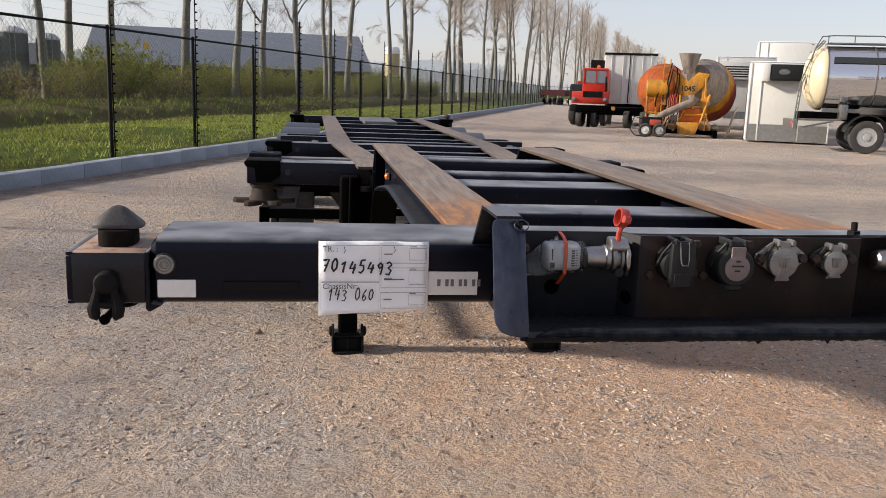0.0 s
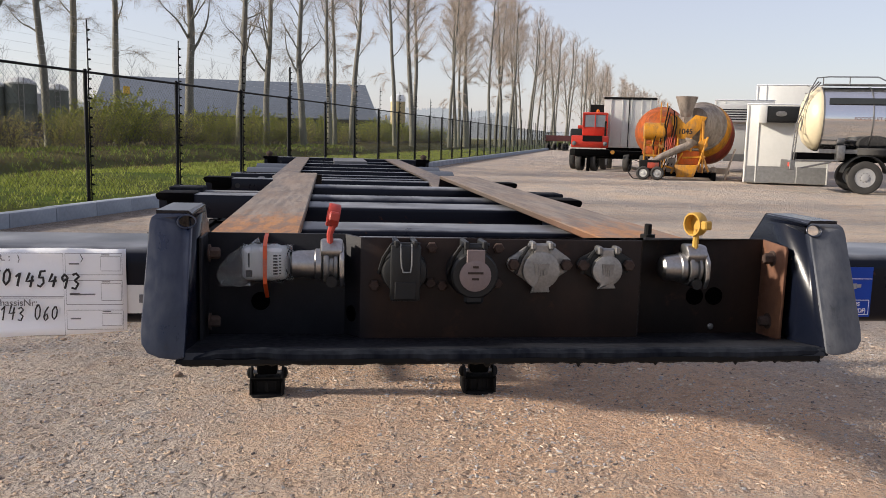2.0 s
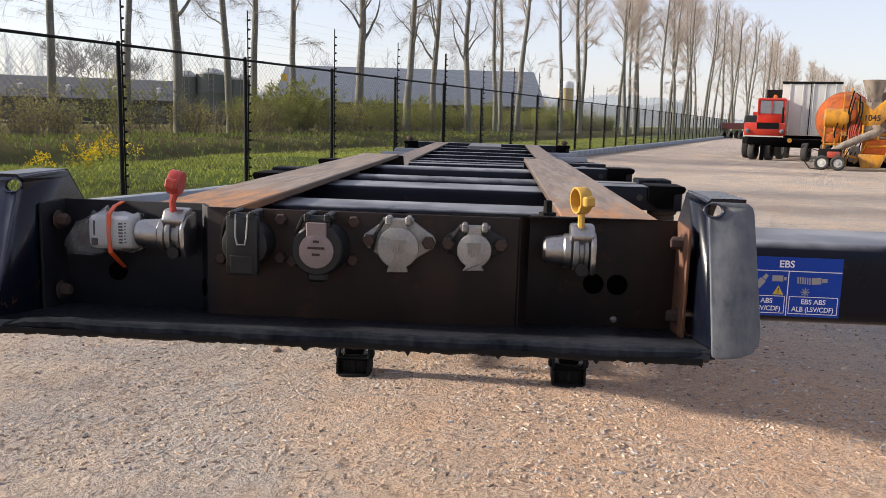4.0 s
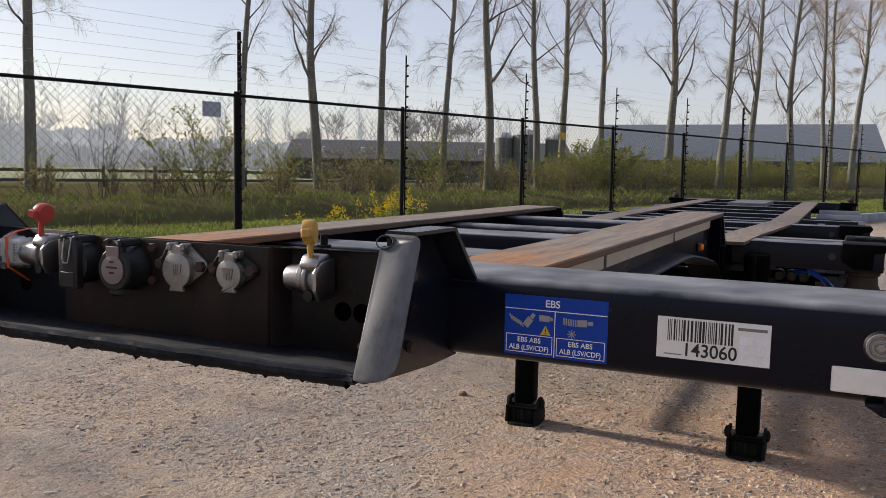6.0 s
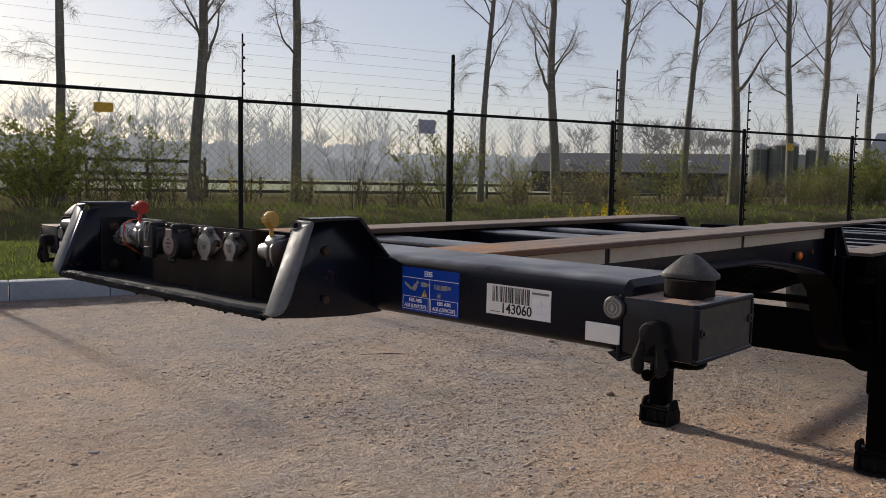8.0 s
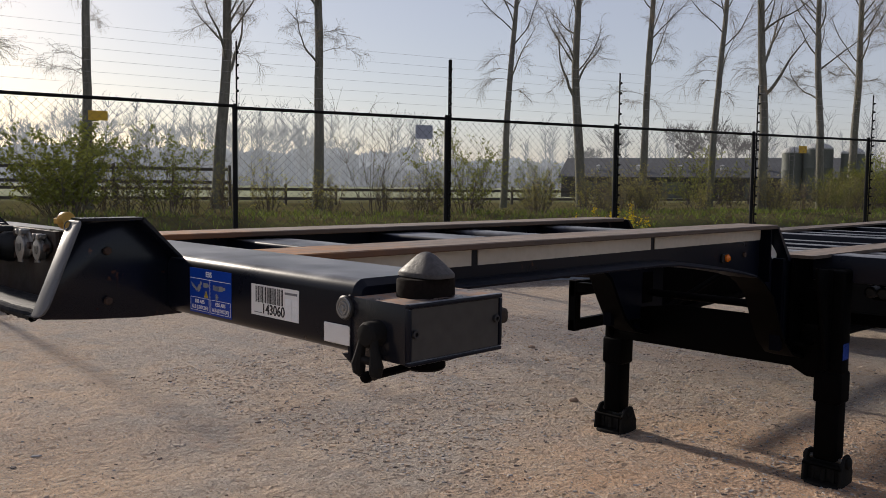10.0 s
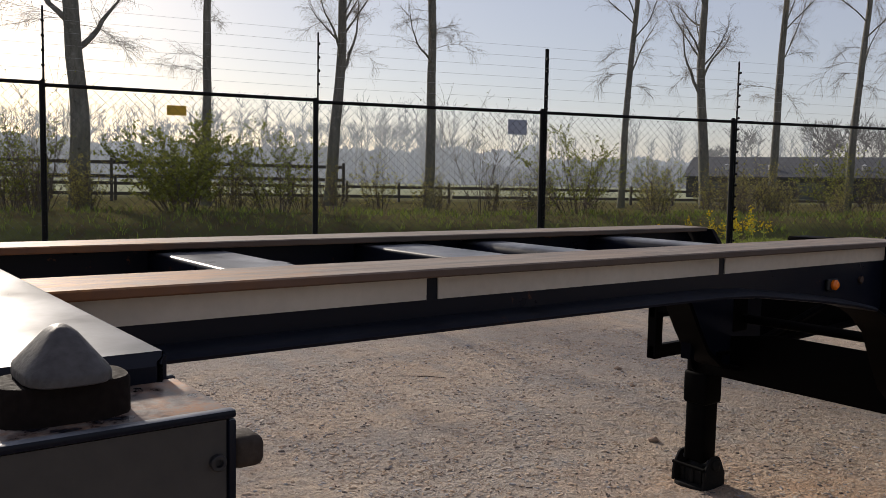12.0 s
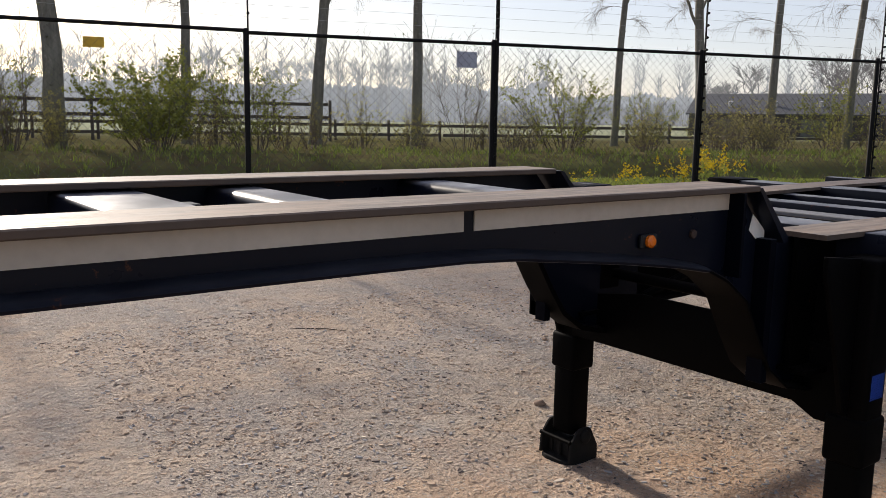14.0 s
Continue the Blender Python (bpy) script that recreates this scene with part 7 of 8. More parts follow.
van = thing("box_body", "white closed box body with rear doors and lock bars", "truck body", seen_from_gate(14.2, 42.3))
body = part("body", box(B(), 0, 2.68, 0, 6, 1.15, 3.75, 0.03, 2), M["white_box"], van)
for x in (0.35, 0.95, 1.30, 1.42, 1.95, 2.4):
    part("lock_bar", lathe(B(), [(0.022, 1.2), (0.022, 3.7)], pose(x, -0.03, 0), 8), M["white_box"] if x != 1.30 else M["rubber"], body)
part("top_frame", box(B(), -0.03, 2.71, -0.04, 0.0, 3.68, 3.8, 0.01, 1), M["rubber"], body)
part("under_frame", box(B(), 0.2, 2.5, 0.2, 5.6, 0.6, 1.15, 0.03, 1), FRAME, van)
for x in (0.4, 2.3):
    truck_wheel(van, x, 1.2, 0.5, 0.5, FRAME, 90)

small = thing("small_truck", "small dark truck with a white bumper behind the orange one", "truck", seen_from_gate(14.4, 45.6))
part("cab", box(B(), -1.0, 0.8, 0, 2, 0.9, 2.15, 0.1, 2), M["black_plastic"], small)
part("bumper", box(B(), -1.0, 0.8, -0.12, 0.0, 0.95, 1.25, 0.02, 1), M["white_box"], small)
part("beacon", box(B(), -0.6, 0.2, 0.5, 0.9, 2.15, 2.35, 0.03, 1), M["truck_orange"], small)
for x in (-0.8, 0.6):
    truck_wheel(small, x, 0.2, 0.5, 0.5, FRAME, 80)

for k, (x, y) in enumerate(((29.2, 106.0), (31.5, 108.5))):
    ft = thing("flat_trailer", "dark red flat trailer parked far down the yard", "trailer", seen_from_gate(x, y), "far red trailers")
    part("deck", box(B(), -1.9, 1.6, 0, 9, 1.25, 1.75, 0.03, 1), M["dark_red"], ft)
    part("headboard", box(B(), -1.7, 1.4, 0, 0.1, 1.7, 2.0, 0.02, 1), M["dark_red"], ft)
    for xx in (-1.2, -0.4, 0.8):
        truck_wheel(ft, xx, 0.1, 0.5, 0.5, FRAME, 60)

# ---------------------------------------------------------------- trees, shrubs, grass


class Stuff:
    """Gathers tubes and leaves into plain lists for one mesh."""

    def __init__(self):
        self.v, self.f = [], []

    def tube(self, pts, radii, seg):
        rings, side = [], None
        for k, (p, r) in enumerate(zip(pts, radii)):
            d = (pts[min(k + 1, len(pts) - 1)] - pts[max(k - 1, 0)]).normalized()
            side = d.orthogonal().normalized() if side is None else (side - d * side.dot(d)).normalized()
            up = d.cross(side)
            n0 = len(self.v)
            for i in range(seg):
                a = 2 * math.pi * i / seg
                self.v.append(tuple(p + r * (math.cos(a) * side + math.sin(a) * up)))
            rings.append(n0)
        for a, b in zip(rings, rings[1:]):
            self.f += [(a + i, a + (i + 1) % seg, b + (i + 1) % seg, b + i) for i in range(seg)]

    def leaf(self, p, d, w, rnd):
        """A bent leaf of four corners."""
        side = Vector((rnd.uniform(-1, 1), rnd.uniform(-1, 1), rnd.uniform(-1, 1))).cross(d)
        if side.length < 1e-4:
            return
        side = side.normalized() * w * 0.5
        n0, L = len(self.v), w * rnd.uniform(1.3, 2.0)
        self.v += [tuple(p), tuple(p + d * L * 0.5 + side), tuple(p + d * L), tuple(p + d * L * 0.5 - side)]
        self.f.append((n0, n0 + 1, n0 + 2, n0 + 3))

    def catkin(self, p, length, w, rnd):
        """A thin hanging spindle of three sides."""
        d = Vector((rnd.uniform(-0.35, 0.35), rnd.uniform(-0.35, 0.35), -1)) * length
        a = rnd.uniform(0, 6.28)
        n0, mid = len(self.v), p + d * 0.5
        self.v += [tuple(p)] + [tuple(mid + Vector((math.cos(a + k * 2.09), math.sin(a + k * 2.09), 0)) * w * 0.6) for k in range(3)] + [tuple(p + d)]
        for k in range(3):
            i, j = n0 + 1 + k, n0 + 1 + (k + 1) % 3
            self.f += [(n0, i, j), (n0 + 4, j, i)]

    def mesh(self, name, mat, smooth=True):
        me = bpy.data.meshes.new(name)
        me.from_pydata(self.v, [], self.f)
        me.materials.append(mat)
        if smooth:
            me.polygons.foreach_set("use_smooth", [True] * len(me.polygons))
        return me


def branch(rnd, start, d, length, steps, lift, wander):
    pts, p, d = [start], start.copy(), d.normalized()
    for _ in range(steps):
        d = (d + Vector((rnd.uniform(-1, 1), rnd.uniform(-1, 1), rnd.uniform(-1, 1))) * wander + Vector((0, 0, lift))).normalized()
        p = p + d * (length / steps)
        pts.append(p)
    return pts


def poplar(seed, height, base_r, fork, rich=2):
    """Meshes of one young poplar: trunk with limbs, fine twigs, and hanging catkins."""
    rnd = random.Random(seed)
    wood, twigs, buds = Stuff(), Stuff(), Stuff()
    fat = (1.9, 1.45, 1.0)[rich]

    def spray(limb, L, first, thick):
        """Side twigs with fine ends and catkins along a limb."""
        for j in range(first, len(limb)):
            for _ in range((1, 2, 2)[rich]):
                d2 = (limb[j] - limb[j - 1]).normalized() + Vector((rnd.uniform(-1, 1), rnd.uniform(-1, 1), rnd.uniform(-0.4, 0.6))) * 0.8
                tw = branch(rnd, limb[j], d2, L * rnd.uniform(0.2, 0.46), 5, 0.0, 0.2)
                twigs.tube(tw, [v * fat * thick for v in (0.0085, 0.007, 0.006, 0.005, 0.004, 0.003)], 3)
                for q in range(1, 6):
                    for _ in range((2, 3, rnd.choice((1, 2, 2)))[rich]):
                        d3 = (tw[q] - tw[q - 1]).normalized() + Vector((rnd.uniform(-1, 1), rnd.uniform(-1, 1), rnd.uniform(-0.9, 0.6))) * 0.85
                        fine = branch(rnd, tw[q], d3, rnd.uniform(0.2, 0.5), 3, -0.14, 0.2)
                        twigs.tube(fine, [0.0036 * fat, 0.003 * fat, 0.0026 * fat, 0.002 * fat], 3)
                        if rnd.random() > (0.08, 0.12, 0.85)[rich]:
                            continue
                        buds.catkin(fine[3], rnd.uniform(0.05, 0.11), 0.0085 * fat, rnd)

    lean = Vector((rnd.uniform(-0.02, 0.02), rnd.uniform(-0.02, 0.02), 1))
    trunk = branch(rnd, Vector((0, 0, -0.2)), lean, height, 22, 0.14, 0.05)
    rad = [base_r * (1.2 if k == 0 else 1.0) * (1 - k / 23) ** 0.85 * rnd.uniform(0.96, 1.04) + 0.012 for k in range(23)]
    wood.tube(trunk, rad, 10)
    spots = []
    for k in range(6, 21):
        spots += [(k + rnd.random(), 1.0 - (k - 6) / 20) for _ in range(rnd.choice((0, 1)) if k < 8 else rnd.choice((1, 2)) if k < 11 else 3)]
    if fork:
        spots += [(6.2, 1.6), (7.1, 1.35)]
    for where, size in spots:
        i = min(21, int(where))
        p = trunk[i].lerp(trunk[i + 1], where - i)
        a = rnd.uniform(0, 6.28)
        out = Vector((math.cos(a), math.sin(a), rnd.uniform(0.7, 1.3) if size < 1.2 else rnd.uniform(1.2, 1.6)))
        L = (1.5 + 2.0 * size) * rnd.uniform(0.7, 1.15)
        limb = branch(rnd, p, out, L, 8, 0.06, 0.2)
        r0 = rad[i] * rnd.uniform(0.2, 0.32) * (1.6 if size > 1.2 else 1)
        wood.tube(limb, [r0 * (1 - j / 9.5) + 0.004 for j in range(9)], 5)
        spray(limb, L, 2, 1.0)
    # thin side shoots that arch out and hang
    for _ in range((2, 4, 6)[rich]):
        where = rnd.uniform(5.4, 11.0)
        i = int(where)
        a = rnd.uniform(0, 6.28)
        L = rnd.uniform(1.0, 2.2)
        shoot = branch(rnd, trunk[i].lerp(trunk[i + 1], where - i), Vector((math.cos(a), math.sin(a), 0.75)), L, 6, -0.22, 0.16)
        twigs.tube(shoot, [0.014, 0.012, 0.01, 0.008, 0.0065, 0.005, 0.0035], 4)
        spray(shoot, L, 2, 0.8)
    # healed knots on the bare lower trunk
    for _ in range(5):
        i = rnd.randrange(1, 7)
        a = rnd.uniform(0, 6.28)
        q = trunk[i].lerp(trunk[i + 1], rnd.random())
        d = Vector((math.cos(a), math.sin(a), 0.3))
        wood.tube([q + d * rad[i] * 0.8, q + d * (rad[i] + 0.02), q + d * (rad[i] + 0.045)], [0.05, 0.042, 0.012], 6)
    return wood.mesh("trunk", M["bark"]), twigs.mesh("crown", M["twig"] if rich > 1 else M["sunlit_twig"]), buds.mesh("catkin_clump", M["bud"])


TREES = [poplar(20 + k, 19.0 + 0.6 * (k % 3), (0.27, 0.19, 0.23, 0.17, 0.25)[k], k in (0, 4)) for k in range(5)]
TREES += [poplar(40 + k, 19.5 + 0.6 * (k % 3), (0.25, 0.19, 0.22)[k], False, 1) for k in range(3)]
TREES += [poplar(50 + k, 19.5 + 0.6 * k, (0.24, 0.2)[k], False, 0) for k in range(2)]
LABELS = ("stout poplar with grey bark and forked limbs, barely in leaf", "slender poplar with pale bark and bare twigs")


def tree(x, y, kind, turn, size, girth=1.0, lean=0.0):
    tr, tw, bu = TREES[kind]
    ob = thing("poplar_tree", LABELS[0] if kind in (0, 4) else LABELS[1], "tree", Matrix.Translation((x, y, 0.42)) @ pose(0, 0, 0, 0, lean, 0) @ pose(0, 0, 0, 0, 0, turn) @ Matrix.Diagonal((size * girth, size * girth, size, 1)), "row of poplars behind the fence")
    piece("trunk", tr, ob, Matrix())
    c = tagged(piece("crown", tw, ob, Matrix()), kind="stuff")
    tagged(piece("catkin_clump", bu, c, Matrix()), kind="stuff")


rnd = random.Random(77)
NEAR = ((-27.7, 7.3, 4), (-28.8, 12.1, 1), (-28.6, 17.3, 0), (-25.9, 20.4, 2), (-23.7, 29.6, 3), (-23.0, 35.0, 0), (-19.5, 35.0, 1), (-17.1, 37.1, 3), (-15.3, 38.9, 4), (-14.2, 43.5, 2))
for x, y, kind in NEAR:
    tree(x, y, kind, rnd.uniform(0, 360), rnd.uniform(0.95, 1.05), 1.35 if y < 10 else 0.94, -5.0 if y < 10 else 0.0)


def row_aside(a):
    """The row of poplars draws nearer to the fence line and bends across the far end of the yard."""
    knots = ((36, -20.0), (62, -15.5), (90, -11.5), (112, -9.0), (133, -7.0), (158, -3.5), (208, 2.0), (270, 7.5), (330, 14.0), (400, 24.0), (480, 40.0))
    for (a0, s0), (a1, s1) in zip(knots, knots[1:]):
        if a <= a1:
            return s0 + (s1 - s0) * (a - a0) / (a1 - a0)
    return knots[-1][1]


a = 36.0
while a < 470:
    p = F(a, row_aside(a) + rnd.uniform(-1.5, 1.5))
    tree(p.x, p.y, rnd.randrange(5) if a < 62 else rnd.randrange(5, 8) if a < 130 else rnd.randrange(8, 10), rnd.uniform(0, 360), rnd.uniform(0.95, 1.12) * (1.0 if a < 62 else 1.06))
    a += rnd.uniform(3.0, 5.4) if a < 170 else rnd.uniform(4, 7)


def shrub(seed, height, spread_r, stems, leaves, leaf_w, mat):
    rnd = random.Random(seed)
    wood, lf = Stuff(), Stuff()
    for _ in range(stems):
        a, q = rnd.uniform(0, 6.28), rnd.random()
        p = Vector((math.cos(a), math.sin(a), 0)) * spread_r * 0.35 * q
        d = Vector((math.cos(a) * 0.45 * spread_r * q, math.sin(a) * 0.45 * spread_r * q, 1))
        st = branch(rnd, p, d, height * rnd.uniform(0.55, 1.0), 6, 0.02, 0.12)
        wood.tube(st, [0.016, 0.013, 0.011, 0.009, 0.007, 0.005, 0.003], 4)
        for j in range(1, 7):
            for _ in range(3):
                d2 = (st[j] - st[j - 1]).normalized() + Vector((rnd.uniform(-1, 1), rnd.uniform(-1, 1), rnd.uniform(-0.4, 0.7)))
                tw = branch(rnd, st[j], d2, height * rnd.uniform(0.12, 0.3), 2, 0.0, 0.25)
                wood.tube(tw, [0.006, 0.0045, 0.0025], 3)
                for _ in range(leaves):
                    e = tw[1].lerp(tw[2], rnd.random()) + Vector((rnd.uniform(-1, 1), rnd.uniform(-1, 1), rnd.uniform(-1, 1))) * 0.05
                    lf.leaf(e, Vector((rnd.uniform(-1, 1), rnd.uniform(-1, 1), rnd.uniform(-0.6, 0.8))).normalized(), leaf_w * rnd.uniform(0.6, 1.2), rnd)
    return wood.mesh("stem_clump", M["hedge_stem"]), lf.mesh("leaf_clump", mat, False)


SHRUBS = [shrub(1, 2.6, 2.2, 30, 20, 0.062, M["shrub_leaf"]), shrub(2, 2.6, 1.8, 20, 9, 0.05, M["shrub_leaf"]), shrub(3, 3.6, 1.2, 9, 1, 0.04, M["shrub_leaf"]),
          shrub(4, 1.7, 1.2, 16, 2, 0.04, M["shrub_pale"]), shrub(5, 1.8, 1.0, 12, 4, 0.045, M["shrub_pale"])]
SHRUB_LABELS = ("round leafy shrub in fresh yellow-green leaf", "airy shrub of thin stems with young yellow-green leaves", "tall thin shrub of bare stems and few leaves", "low undergrowth of bare brown stems", "low airy yellow-green shrub below the poplars")


def put_shrub(kind, along, aside, size, turn):
    p = F(along, aside, bank_height(along, aside) - 0.05)
    ob = thing("shrub", SHRUB_LABELS[kind], "shrub", Matrix.Translation(p) @ pose(0, 0, 0, 0, 0, turn) @ Matrix.Diagonal((size, size, size, 1)), "shrubs below the poplars")
    tagged(piece("stem_clump", SHRUBS[kind][0], ob, Matrix()), kind="stuff")
    tagged(piece("leaf_clump", SHRUBS[kind][1], ob, Matrix()), kind="stuff")


for kind, along, aside, size in ((0, -4.0, -16.5, 1.0), (1, -1.2, -16.5, 1.05), (2, 5.6, -16.5, 1.1), (1, 9.2, -16.5, 1.08), (2, 9.9, -16.7, 0.72), (4, 12.3, -16.5, 1.0), (2, -8.0, -16.5, 1.0), (1, -8.8, -17.5, 1.1)):
    put_shrub(kind, along, aside, size, 40 * along)
a = -16.0
while a < 30:
    for row in (0, 1):
        if rnd.random() < (0.6 if a > 14 else 0.3):
            kind = rnd.choice((3, 3, 3, 4)) if a < 14 else rnd.choice((3, 4, 4, 1))
            put_shrub(kind, a + rnd.uniform(-0.4, 0.4), -17.0 - 2.6 * row + rnd.uniform(-0.8, 0.8), rnd.uniform(0.7, 1.1), rnd.uniform(0, 360))
    a += 1.0
while a < 120:
    for row in (0, 1):
        put_shrub(rnd.choice((0, 1, 1, 4, 3)), a + rnd.uniform(-0.5, 0.5), -17.0 - 2.4 * row + rnd.uniform(-0.8, 0.8), rnd.uniform(0.75, 1.1), rnd.uniform(0, 360))
    a += 1.5 if a < 60 else 2.4


def grass_field(name, count, region, mat, tall, label, seed, blades=4, clump=0.3):
    rnd = random.Random(seed)
    v, f = [], []
    while len(f) < count:
        al, sd = rnd.uniform(*region[0]), rnd.uniform(*region[1])
        if rnd.random() > 1.0 - 0.75 * max(0.0, (al - 18) / 60):
            continue
        if noise.noise(Vector((al * clump, sd * clump, seed))) + rnd.uniform(-0.45, 0.45) < -0.12:
            continue
        base = F(al, sd, bank_height(al, sd) - 0.01)
        for _ in range(blades):
            ang, h, lean = rnd.uniform(0, 6.28), tall * rnd.uniform(0.45, 1.1), rnd.uniform(0.1, 0.7)
            off = Vector((rnd.uniform(-0.06, 0.06), rnd.uniform(-0.06, 0.06), 0))
            side = Vector((math.cos(ang), math.sin(ang), 0)) * (0.006 + 0.004 * rnd.random()) * (1 + max(0, al) * 0.02)
            tip = Vector((-math.sin(ang) * lean, math.cos(ang) * lean, 1.0)) * h
            n0 = len(v)
            p = base + off
            mid = p + tip * 0.55 - Vector((0, 0, 0.0))
            v += [tuple(p - side), tuple(p + side), tuple(mid + side * 0.8), tuple(mid - side * 0.8), tuple(p + tip + Vector((tip.x, tip.y, -0.15 * h)) * 0.4)]
            f += [(n0, n0 + 1, n0 + 2, n0 + 3), (n0 + 3, n0 + 2, n0 + 4)]
    me = bpy.data.meshes.new(name)
    me.from_pydata(v, [], f)
    me.materials.append(mat)
    tagged(new(name, me), label, "grass", kind="stuff")


grass_field("grass", 170000, ((-16, 62), (-7.5, 0.0)), M["grass"], 0.105, "short fresh green grass on the verge", 1)
grass_field("bank_grass", 30000, ((-16, 62), (-17, -7.5)), M["bank_grass"], 0.26, "longer grass on the ditch bank with shade in its colour", 2, 4, 0.5)
grass_field("dry_grass", 15000, ((-16, 62), (-19, -4.0)), M["straw"], 0.22, "dry straw-coloured grass tufts", 3, 5, 0.6)


def flowers(along, aside, count, h, seed):
    rnd = random.Random(seed)
    st, fl = Stuff(), Stuff()
    for _ in range(count):
        p = Vector((rnd.gauss(0, 0.28), rnd.gauss(0, 0.28), 0))
        s = branch(rnd, p, Vector((rnd.uniform(-0.2, 0.2), rnd.uniform(-0.2, 0.2), 1)), h * rnd.uniform(0.5, 1.0), 4, 0.05, 0.1)
        st.tube(s, [0.006, 0.005, 0.004, 0.004, 0.003], 3)
        for _ in range(7):
            st.leaf(s[rnd.randrange(0, 4)], Vector((rnd.uniform(-1, 1), rnd.uniform(-1, 1), 0.4)).normalized(), 0.045, rnd)
        for _ in range(22):
            e = s[-1] + Vector((rnd.gauss(0, 0.035), rnd.gauss(0, 0.035), rnd.gauss(-0.01, 0.05)))
            fl.leaf(e, Vector((rnd.uniform(-1, 1), rnd.uniform(-1, 1), rnd.uniform(-0.2, 1))).normalized(), 0.026, rnd)
    ob = thing("flowering_weed", "yellow flowering rape plants in the grass by the fence", "plant", Matrix.Translation(F(along, aside, bank_height(along, aside))), "yellow flowers along the fence")
    part_st, part_fl = st.mesh("stem_clump", M["grass"], False), fl.mesh("blossom", M["rape"], False)
    tagged(piece("stem_clump", part_st, ob, Matrix()), kind="stuff")
    tagged(piece("blossom", part_fl, ob, Matrix()), kind="stuff")


for k, (al, sd, n, h) in enumerate(((4.3, -1.5, 20, 0.82), (3.7, -1.5, 7, 0.6), (2.5, -1.5, 8, 0.5), (5.2, -2.4, 4, 0.5))):
    flowers(al, sd, n, h, 30 + k)

# ---------------------------------------------------------------- paddock rails, farm buildings, far woods

def paddock(along0, along1, aside, rails, post_h, stepp, label):
    ob = thing("paddock_fence", label, "fence", group="paddock fences")
    z = 0.5
    for k in range(int((along1 - along0) / stepp) + 1):
        piece("post", PADDOCK_POST, ob, turned(along0 + k * stepp, aside, z) @ Matrix.Diagonal((1, 1, post_h, 1)))
    me = mesh_of("rail", box(B(), -0.02, 0.02, 0, stepp, -0.07, 0.07, 0.006, 1), M["wood_dark"])
    for h in rails:
        for k in range(int((along1 - along0) / stepp)):
            piece("rail", me, ob, turned(along0 + k * stepp, aside + 0.07, z + h) @ pose(rnd.uniform(-0.5, 0.5), 0, 0))


PADDOCK_POST = mesh_of("post", box(B(), -0.06, 0.06, -0.06, 0.06, -0.1, 1.0, 0.01, 1), M["wood_dark"])
paddock(-23.4, 3.2, -27.0, (1.62, 1.05), 1.8, 2.4, "tall dark weathered board fence round a paddock")
paddock(-30, 56, -30.0, (0.75, 0.30), 1.0, 2.6, "low dark weathered rail fence along the field")

M["shed_roof"] = plain("grey_shed_roof", (0.115, 0.137, 0.165), (0.09, 0.108, 0.135), 0.4, 0.75)
M["shed_wall"] = plain("dark_shed_wall", (0.07, 0.065, 0.06), (0.05, 0.048, 0.045), 0.5, 0.85)
# barn roof grey raised to put distance haze into its colour
M["barn_roof"] = plain("hazy_barn_roof", (0.088, 0.093, 0.1), (0.066, 0.07, 0.075), 0.5, 0.85)
M["silo_cream"] = plain("cream_silo", (0.42, 0.34, 0.17), (0.34, 0.28, 0.15), 1, 0.6)
M["silo_grey"] = plain("grey_tank_wall", (0.115, 0.127, 0.11), (0.085, 0.094, 0.083), 1, 0.7)
M["tank_cap"] = plain("pale_tank_top", (0.42, 0.43, 0.42), (0.34, 0.35, 0.34), 2, 0.6)


def long_shed(a, b, eave, ridge, depth, roof, wall, label, name):
    """A long low building between two ground points, its near roof slope towards the yard."""
    a, b = Vector((*a, 0)), Vector((*b, 0))
    length = (b - a).length
    d = (b - a).normalized()
    n = Vector((-d.y, d.x, 0))
    at = Matrix(((d.x, n.x, 0, a.x), (d.y, n.y, 0, a.y), (0, 0, 1, 0.45), (0, 0, 0, 1)))
    ob = thing(name, label, "farm building", at)
    w = part("wall", slab(B(), [(0.3, 0), (depth - 0.3, 0), (depth - 0.3, eave), (depth / 2, ridge - 0.15), (0.3, eave)], 0, 0.3, length - 0.3), wall, ob)
    bm = slab(B(), [(0, eave - 0.1), (depth / 2, ridge), (depth, eave - 0.1), (depth, eave + 0.02), (depth / 2, ridge + 0.15), (0, eave + 0.02)], 0, 0, length)
    r = part("roof", bm, roof, ob)
    me = mesh_of("roof_rib", box(B(), -0.04, 0.04, 0, math.hypot(depth / 2, ridge - eave), 0.0, 0.022), roof)
    slope = math.atan2(ridge - eave + 0.1, depth / 2)
    for k in range(int(length / 1.1)):
        piece("roof_rib", me, r, Matrix.Translation((0.5 + k * 1.1, 0, eave + 0.02)) @ Matrix.Rotation(slope, 4, "X"))
    doors = mesh_of("wall_panel", box(B(), -1.2, 1.2, 0.24, 0.3, 0.1, eave - 0.5, 0.02, 1), M["silo_grey"])
    for k in range(int(length / 8)):
        piece("wall_panel", doors, w, Matrix.Translation((4 + k * 8, 0, 0)))
    return ob


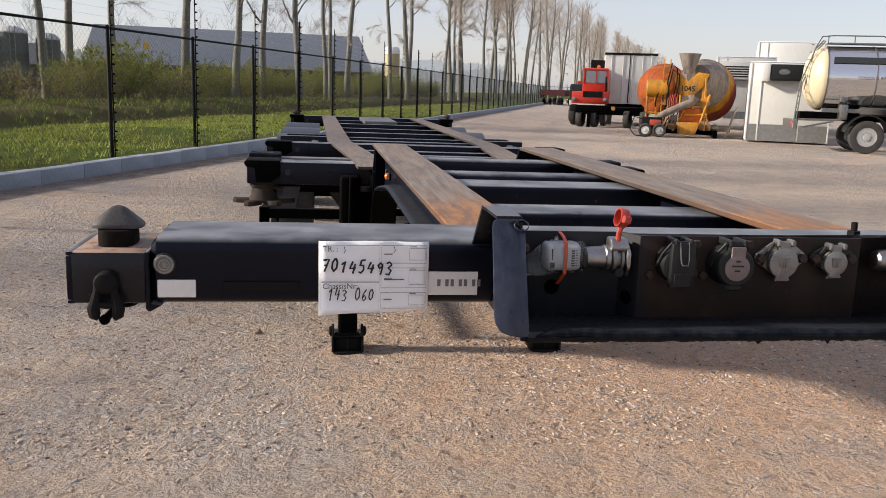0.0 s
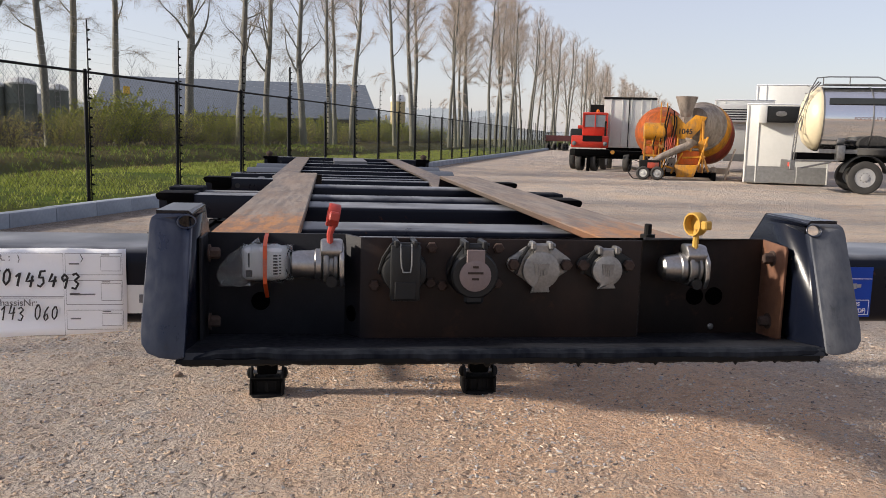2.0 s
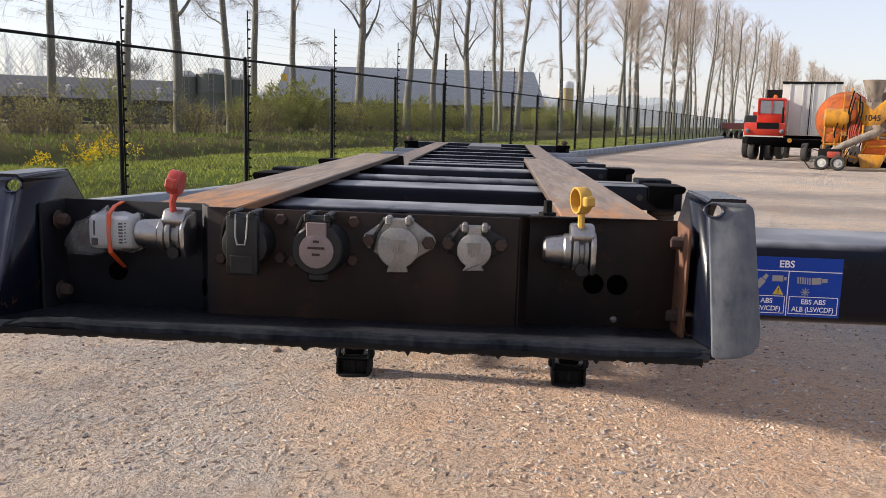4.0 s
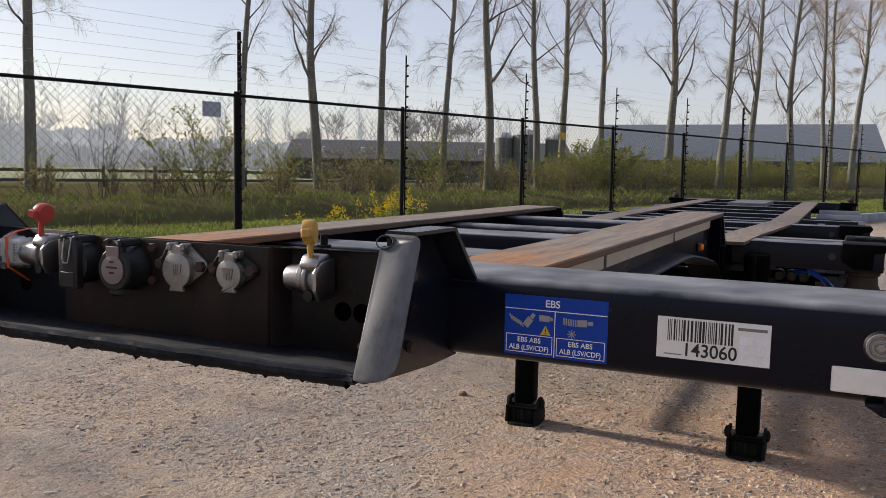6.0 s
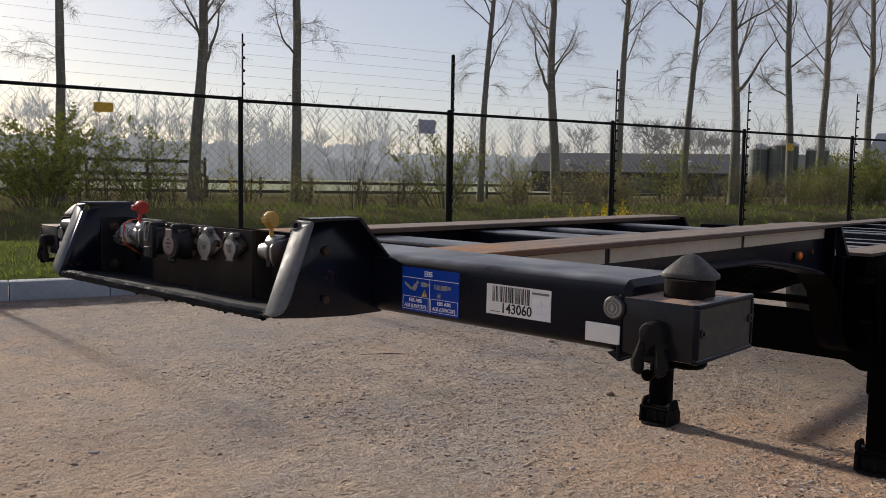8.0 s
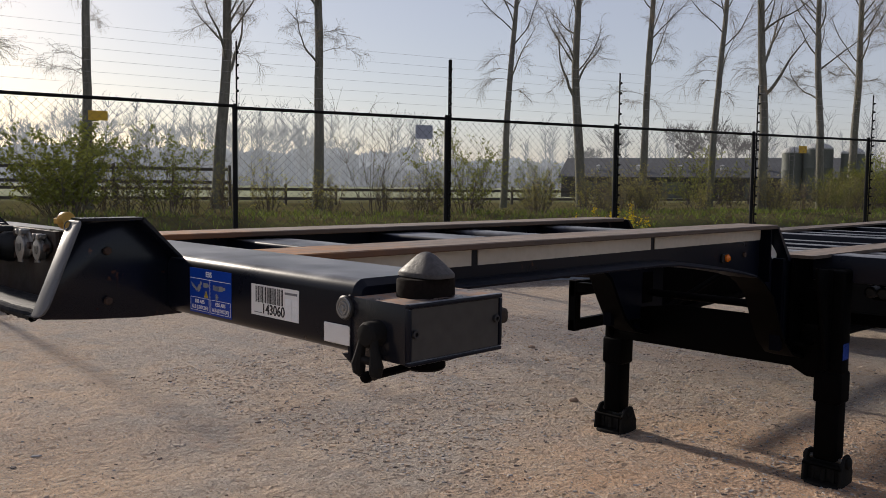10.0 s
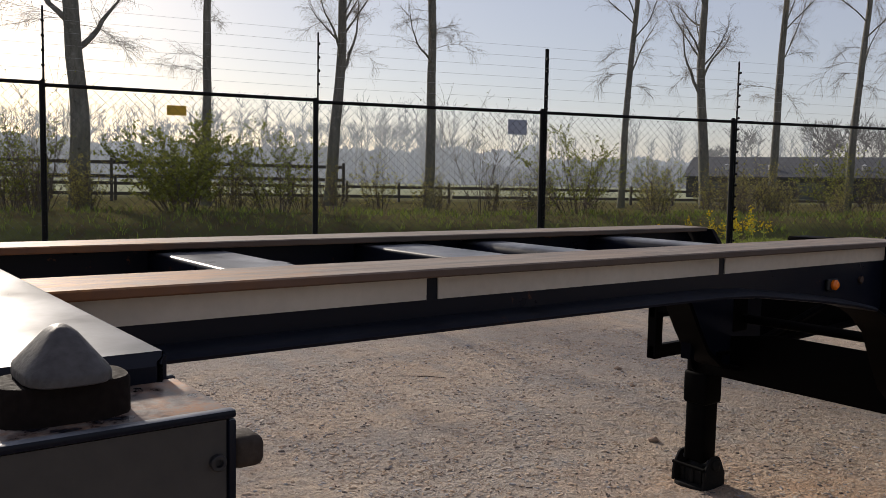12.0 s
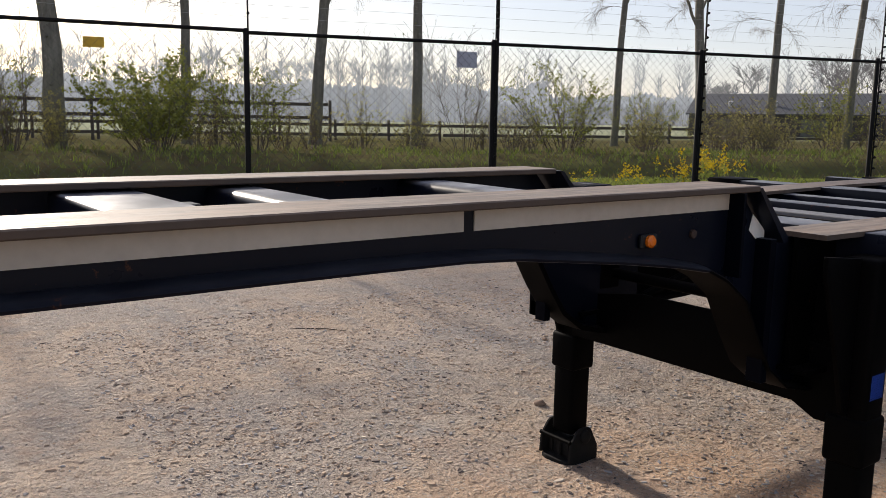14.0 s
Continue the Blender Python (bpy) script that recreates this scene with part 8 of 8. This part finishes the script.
long_shed((-29.9, 109.7), (6.4, 113.6), 3.0, 8.2, 26, M["shed_roof"], M["shed_wall"], "large shed with a broad grey sloping roof", "farm_shed")
barn = long_shed((-52.0, 72.0), (-24.5, 85.5), 2.2, 4.2, 11, M["barn_roof"], M["shed_wall"], "long low dark barn beyond the paddock", "barn")
for k in range(6):
    part("roof_vent", lathe(B(), [(0.22, 0), (0.22, 0.5), (0.3, 0.55), (0, 0.7)], pose(4 + k * 4.2, 2.0, 2.85), 10), M["rim_bright"], barn, "pale round roof vent")
for x, y, r, h in ((-27.9, 73.7, 0.85, 4.3), (-26.0, 74.5, 1.25, 4.6), (-23.4, 75.4, 0.95, 4.2)):
    tank = thing("storage_tank", "round grey-green storage tank with a pale domed top", "tank", Matrix.Translation((x, y, 0.4)), "farm storage tanks")
    part("shell", lathe(B(), [(r, 0), (r, h * 0.3), (r * 1.015, h * 0.31), (r, h * 0.32), (r, h * 0.64), (r * 1.015, h * 0.65), (r, h * 0.66), (r, h)], Matrix(), 28), M["silo_grey"], tank)
    part("cap", lathe(B(), [(r * 1.02, h - 0.02), (r * 1.02, h + 0.1), (r * 0.7, h + 0.42), (r * 0.3, h + 0.58), (0, h + 0.6)], Matrix(), 28), M["tank_cap"], tank, "pale domed top")
    bm = B()
    for dx in (-0.2, 0.2):
        rod(bm, (dx + r * 0.4, -r - 0.06, 0.1), (dx + r * 0.4, -r - 0.06, h + 0.5), 0.035, None, 6)
    for q in range(10):
        rod(bm, (r * 0.4 - 0.2, -r - 0.06, 0.3 + q * 0.42), (r * 0.4 + 0.2, -r - 0.06, 0.3 + q * 0.42), 0.02, None, 5)
    part("ladder", bm, M["zinc"], tank)
silo = thing("feed_silo", "cream feed silo with a white top and dark foot", "silo", Matrix.Translation((8.9, 113.4, 0.4)))
part("foot", lathe(B(), [(0.95, 0), (0.95, 2.6)], Matrix(), 24), M["shed_wall"], silo)
part("shell", lathe(B(), [(1.0, 2.6), (1.0, 5.6), (0.98, 5.65)], Matrix(), 28), M["silo_cream"], silo)
part("cap", lathe(B(), [(1.03, 5.6), (1.03, 6.1), (0.8, 6.5), (0, 6.6)], Matrix(), 28), M["sticker_white"], silo, "white domed cap")


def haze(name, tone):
    # an even glow puts the haze of distance into the colour
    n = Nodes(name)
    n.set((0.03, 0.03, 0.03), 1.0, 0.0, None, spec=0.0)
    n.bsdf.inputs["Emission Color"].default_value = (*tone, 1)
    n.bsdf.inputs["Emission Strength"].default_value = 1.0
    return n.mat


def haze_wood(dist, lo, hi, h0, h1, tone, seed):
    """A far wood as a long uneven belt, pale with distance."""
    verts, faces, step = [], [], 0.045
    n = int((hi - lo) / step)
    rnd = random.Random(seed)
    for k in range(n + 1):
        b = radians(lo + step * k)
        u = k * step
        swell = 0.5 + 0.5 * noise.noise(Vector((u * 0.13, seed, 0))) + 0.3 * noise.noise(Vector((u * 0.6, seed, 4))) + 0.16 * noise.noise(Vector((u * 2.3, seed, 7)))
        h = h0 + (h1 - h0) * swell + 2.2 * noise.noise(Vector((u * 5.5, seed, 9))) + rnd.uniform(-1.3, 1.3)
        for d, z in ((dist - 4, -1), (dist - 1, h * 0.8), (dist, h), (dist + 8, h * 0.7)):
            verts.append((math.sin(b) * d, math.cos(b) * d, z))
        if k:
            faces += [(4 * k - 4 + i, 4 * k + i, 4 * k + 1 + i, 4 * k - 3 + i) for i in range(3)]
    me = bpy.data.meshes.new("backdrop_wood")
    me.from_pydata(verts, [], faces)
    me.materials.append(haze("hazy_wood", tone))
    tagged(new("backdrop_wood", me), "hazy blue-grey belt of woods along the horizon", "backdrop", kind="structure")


def bare_trees(dist, lo, hi, count, h0, h1, tone, seed):
    """Bare far trees that stand up thinly, glowing in a haze tone."""
    rnd, st = random.Random(seed), Stuff()
    for _ in range(count):
        b = radians(rnd.uniform(lo, hi))
        if noise.noise(Vector((math.degrees(b) * 0.25, seed, 2))) + rnd.uniform(-0.3, 0.3) < -0.05:
            continue
        d = dist * rnd.uniform(0.95, 1.05)
        H = rnd.uniform(h0, h1)
        stem = branch(rnd, Vector((math.sin(b) * d, math.cos(b) * d, 0.3)), Vector((0, 0, 1)), H, 7, 0.1, 0.04)
        st.tube(stem, [dist * 0.0008 * (1 - j / 8.5) for j in range(8)], 3)
        for j in range(2, 8):
            for _ in range(4):
                a = rnd.uniform(0, 6.28)
                lim = branch(rnd, stem[j], Vector((math.cos(a), math.sin(a), 1.3)), H * rnd.uniform(0.12, 0.26), 3, 0.1, 0.12)
                st.tube(lim, [dist * 0.0004, dist * 0.0003, dist * 0.00022, dist * 0.0001], 3)
                for q in (1, 2, 3):
                    tw = branch(rnd, lim[q], Vector((rnd.uniform(-1, 1), rnd.uniform(-1, 1), 0.8)), H * 0.08, 2, 0.0, 0.2)
                    st.tube(tw, [dist * 0.0002, dist * 0.00016, dist * 0.0001], 3)
    tagged(new("far_trees", st.mesh("far_trees", haze("hazy_bare_trees", tone), False)), "thin bare trees in a pale painted haze tone", "far trees", kind="stuff")


def round_trees(dist, lo, hi, count, h0, h1, tone, seed):
    """Bare broad-crowned trees: limbs that fork three times into fine ends."""
    rnd, st = random.Random(seed), Stuff()

    def grow(p, d, L, r, level):
        pts = branch(rnd, p, d, L, 3, 0.05, 0.14)
        st.tube(pts, [r, r * 0.85, r * 0.7, r * 0.55], 3)
        if level == 0:
            return
        for k in range(4 if level > 1 else 5):
            a = rnd.uniform(0, 6.28)
            e = pts[3] if k < 2 else pts[2].lerp(pts[3], rnd.random())
            grow(e, (pts[3] - pts[2]).normalized() + Vector((math.cos(a), math.sin(a), rnd.uniform(-0.3, 0.5))) * rnd.uniform(0.5, 0.95), L * rnd.uniform(0.55, 0.8), max(r * 0.5, dist * 0.00026), level - 1)

    for k in range(count):
        b, H = radians(lo + (hi - lo) * (k + rnd.uniform(0.2, 0.8)) / count), rnd.uniform(h0, h1)
        d = dist * rnd.uniform(0.96, 1.04)
        grow(Vector((math.sin(b) * d, math.cos(b) * d, 0.3)), Vector((0, 0, 1)), H * 0.34, H * 0.016, 4)
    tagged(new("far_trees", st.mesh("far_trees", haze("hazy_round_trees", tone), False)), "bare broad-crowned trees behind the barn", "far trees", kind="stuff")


# glow tones carry the haze, paler towards the sun
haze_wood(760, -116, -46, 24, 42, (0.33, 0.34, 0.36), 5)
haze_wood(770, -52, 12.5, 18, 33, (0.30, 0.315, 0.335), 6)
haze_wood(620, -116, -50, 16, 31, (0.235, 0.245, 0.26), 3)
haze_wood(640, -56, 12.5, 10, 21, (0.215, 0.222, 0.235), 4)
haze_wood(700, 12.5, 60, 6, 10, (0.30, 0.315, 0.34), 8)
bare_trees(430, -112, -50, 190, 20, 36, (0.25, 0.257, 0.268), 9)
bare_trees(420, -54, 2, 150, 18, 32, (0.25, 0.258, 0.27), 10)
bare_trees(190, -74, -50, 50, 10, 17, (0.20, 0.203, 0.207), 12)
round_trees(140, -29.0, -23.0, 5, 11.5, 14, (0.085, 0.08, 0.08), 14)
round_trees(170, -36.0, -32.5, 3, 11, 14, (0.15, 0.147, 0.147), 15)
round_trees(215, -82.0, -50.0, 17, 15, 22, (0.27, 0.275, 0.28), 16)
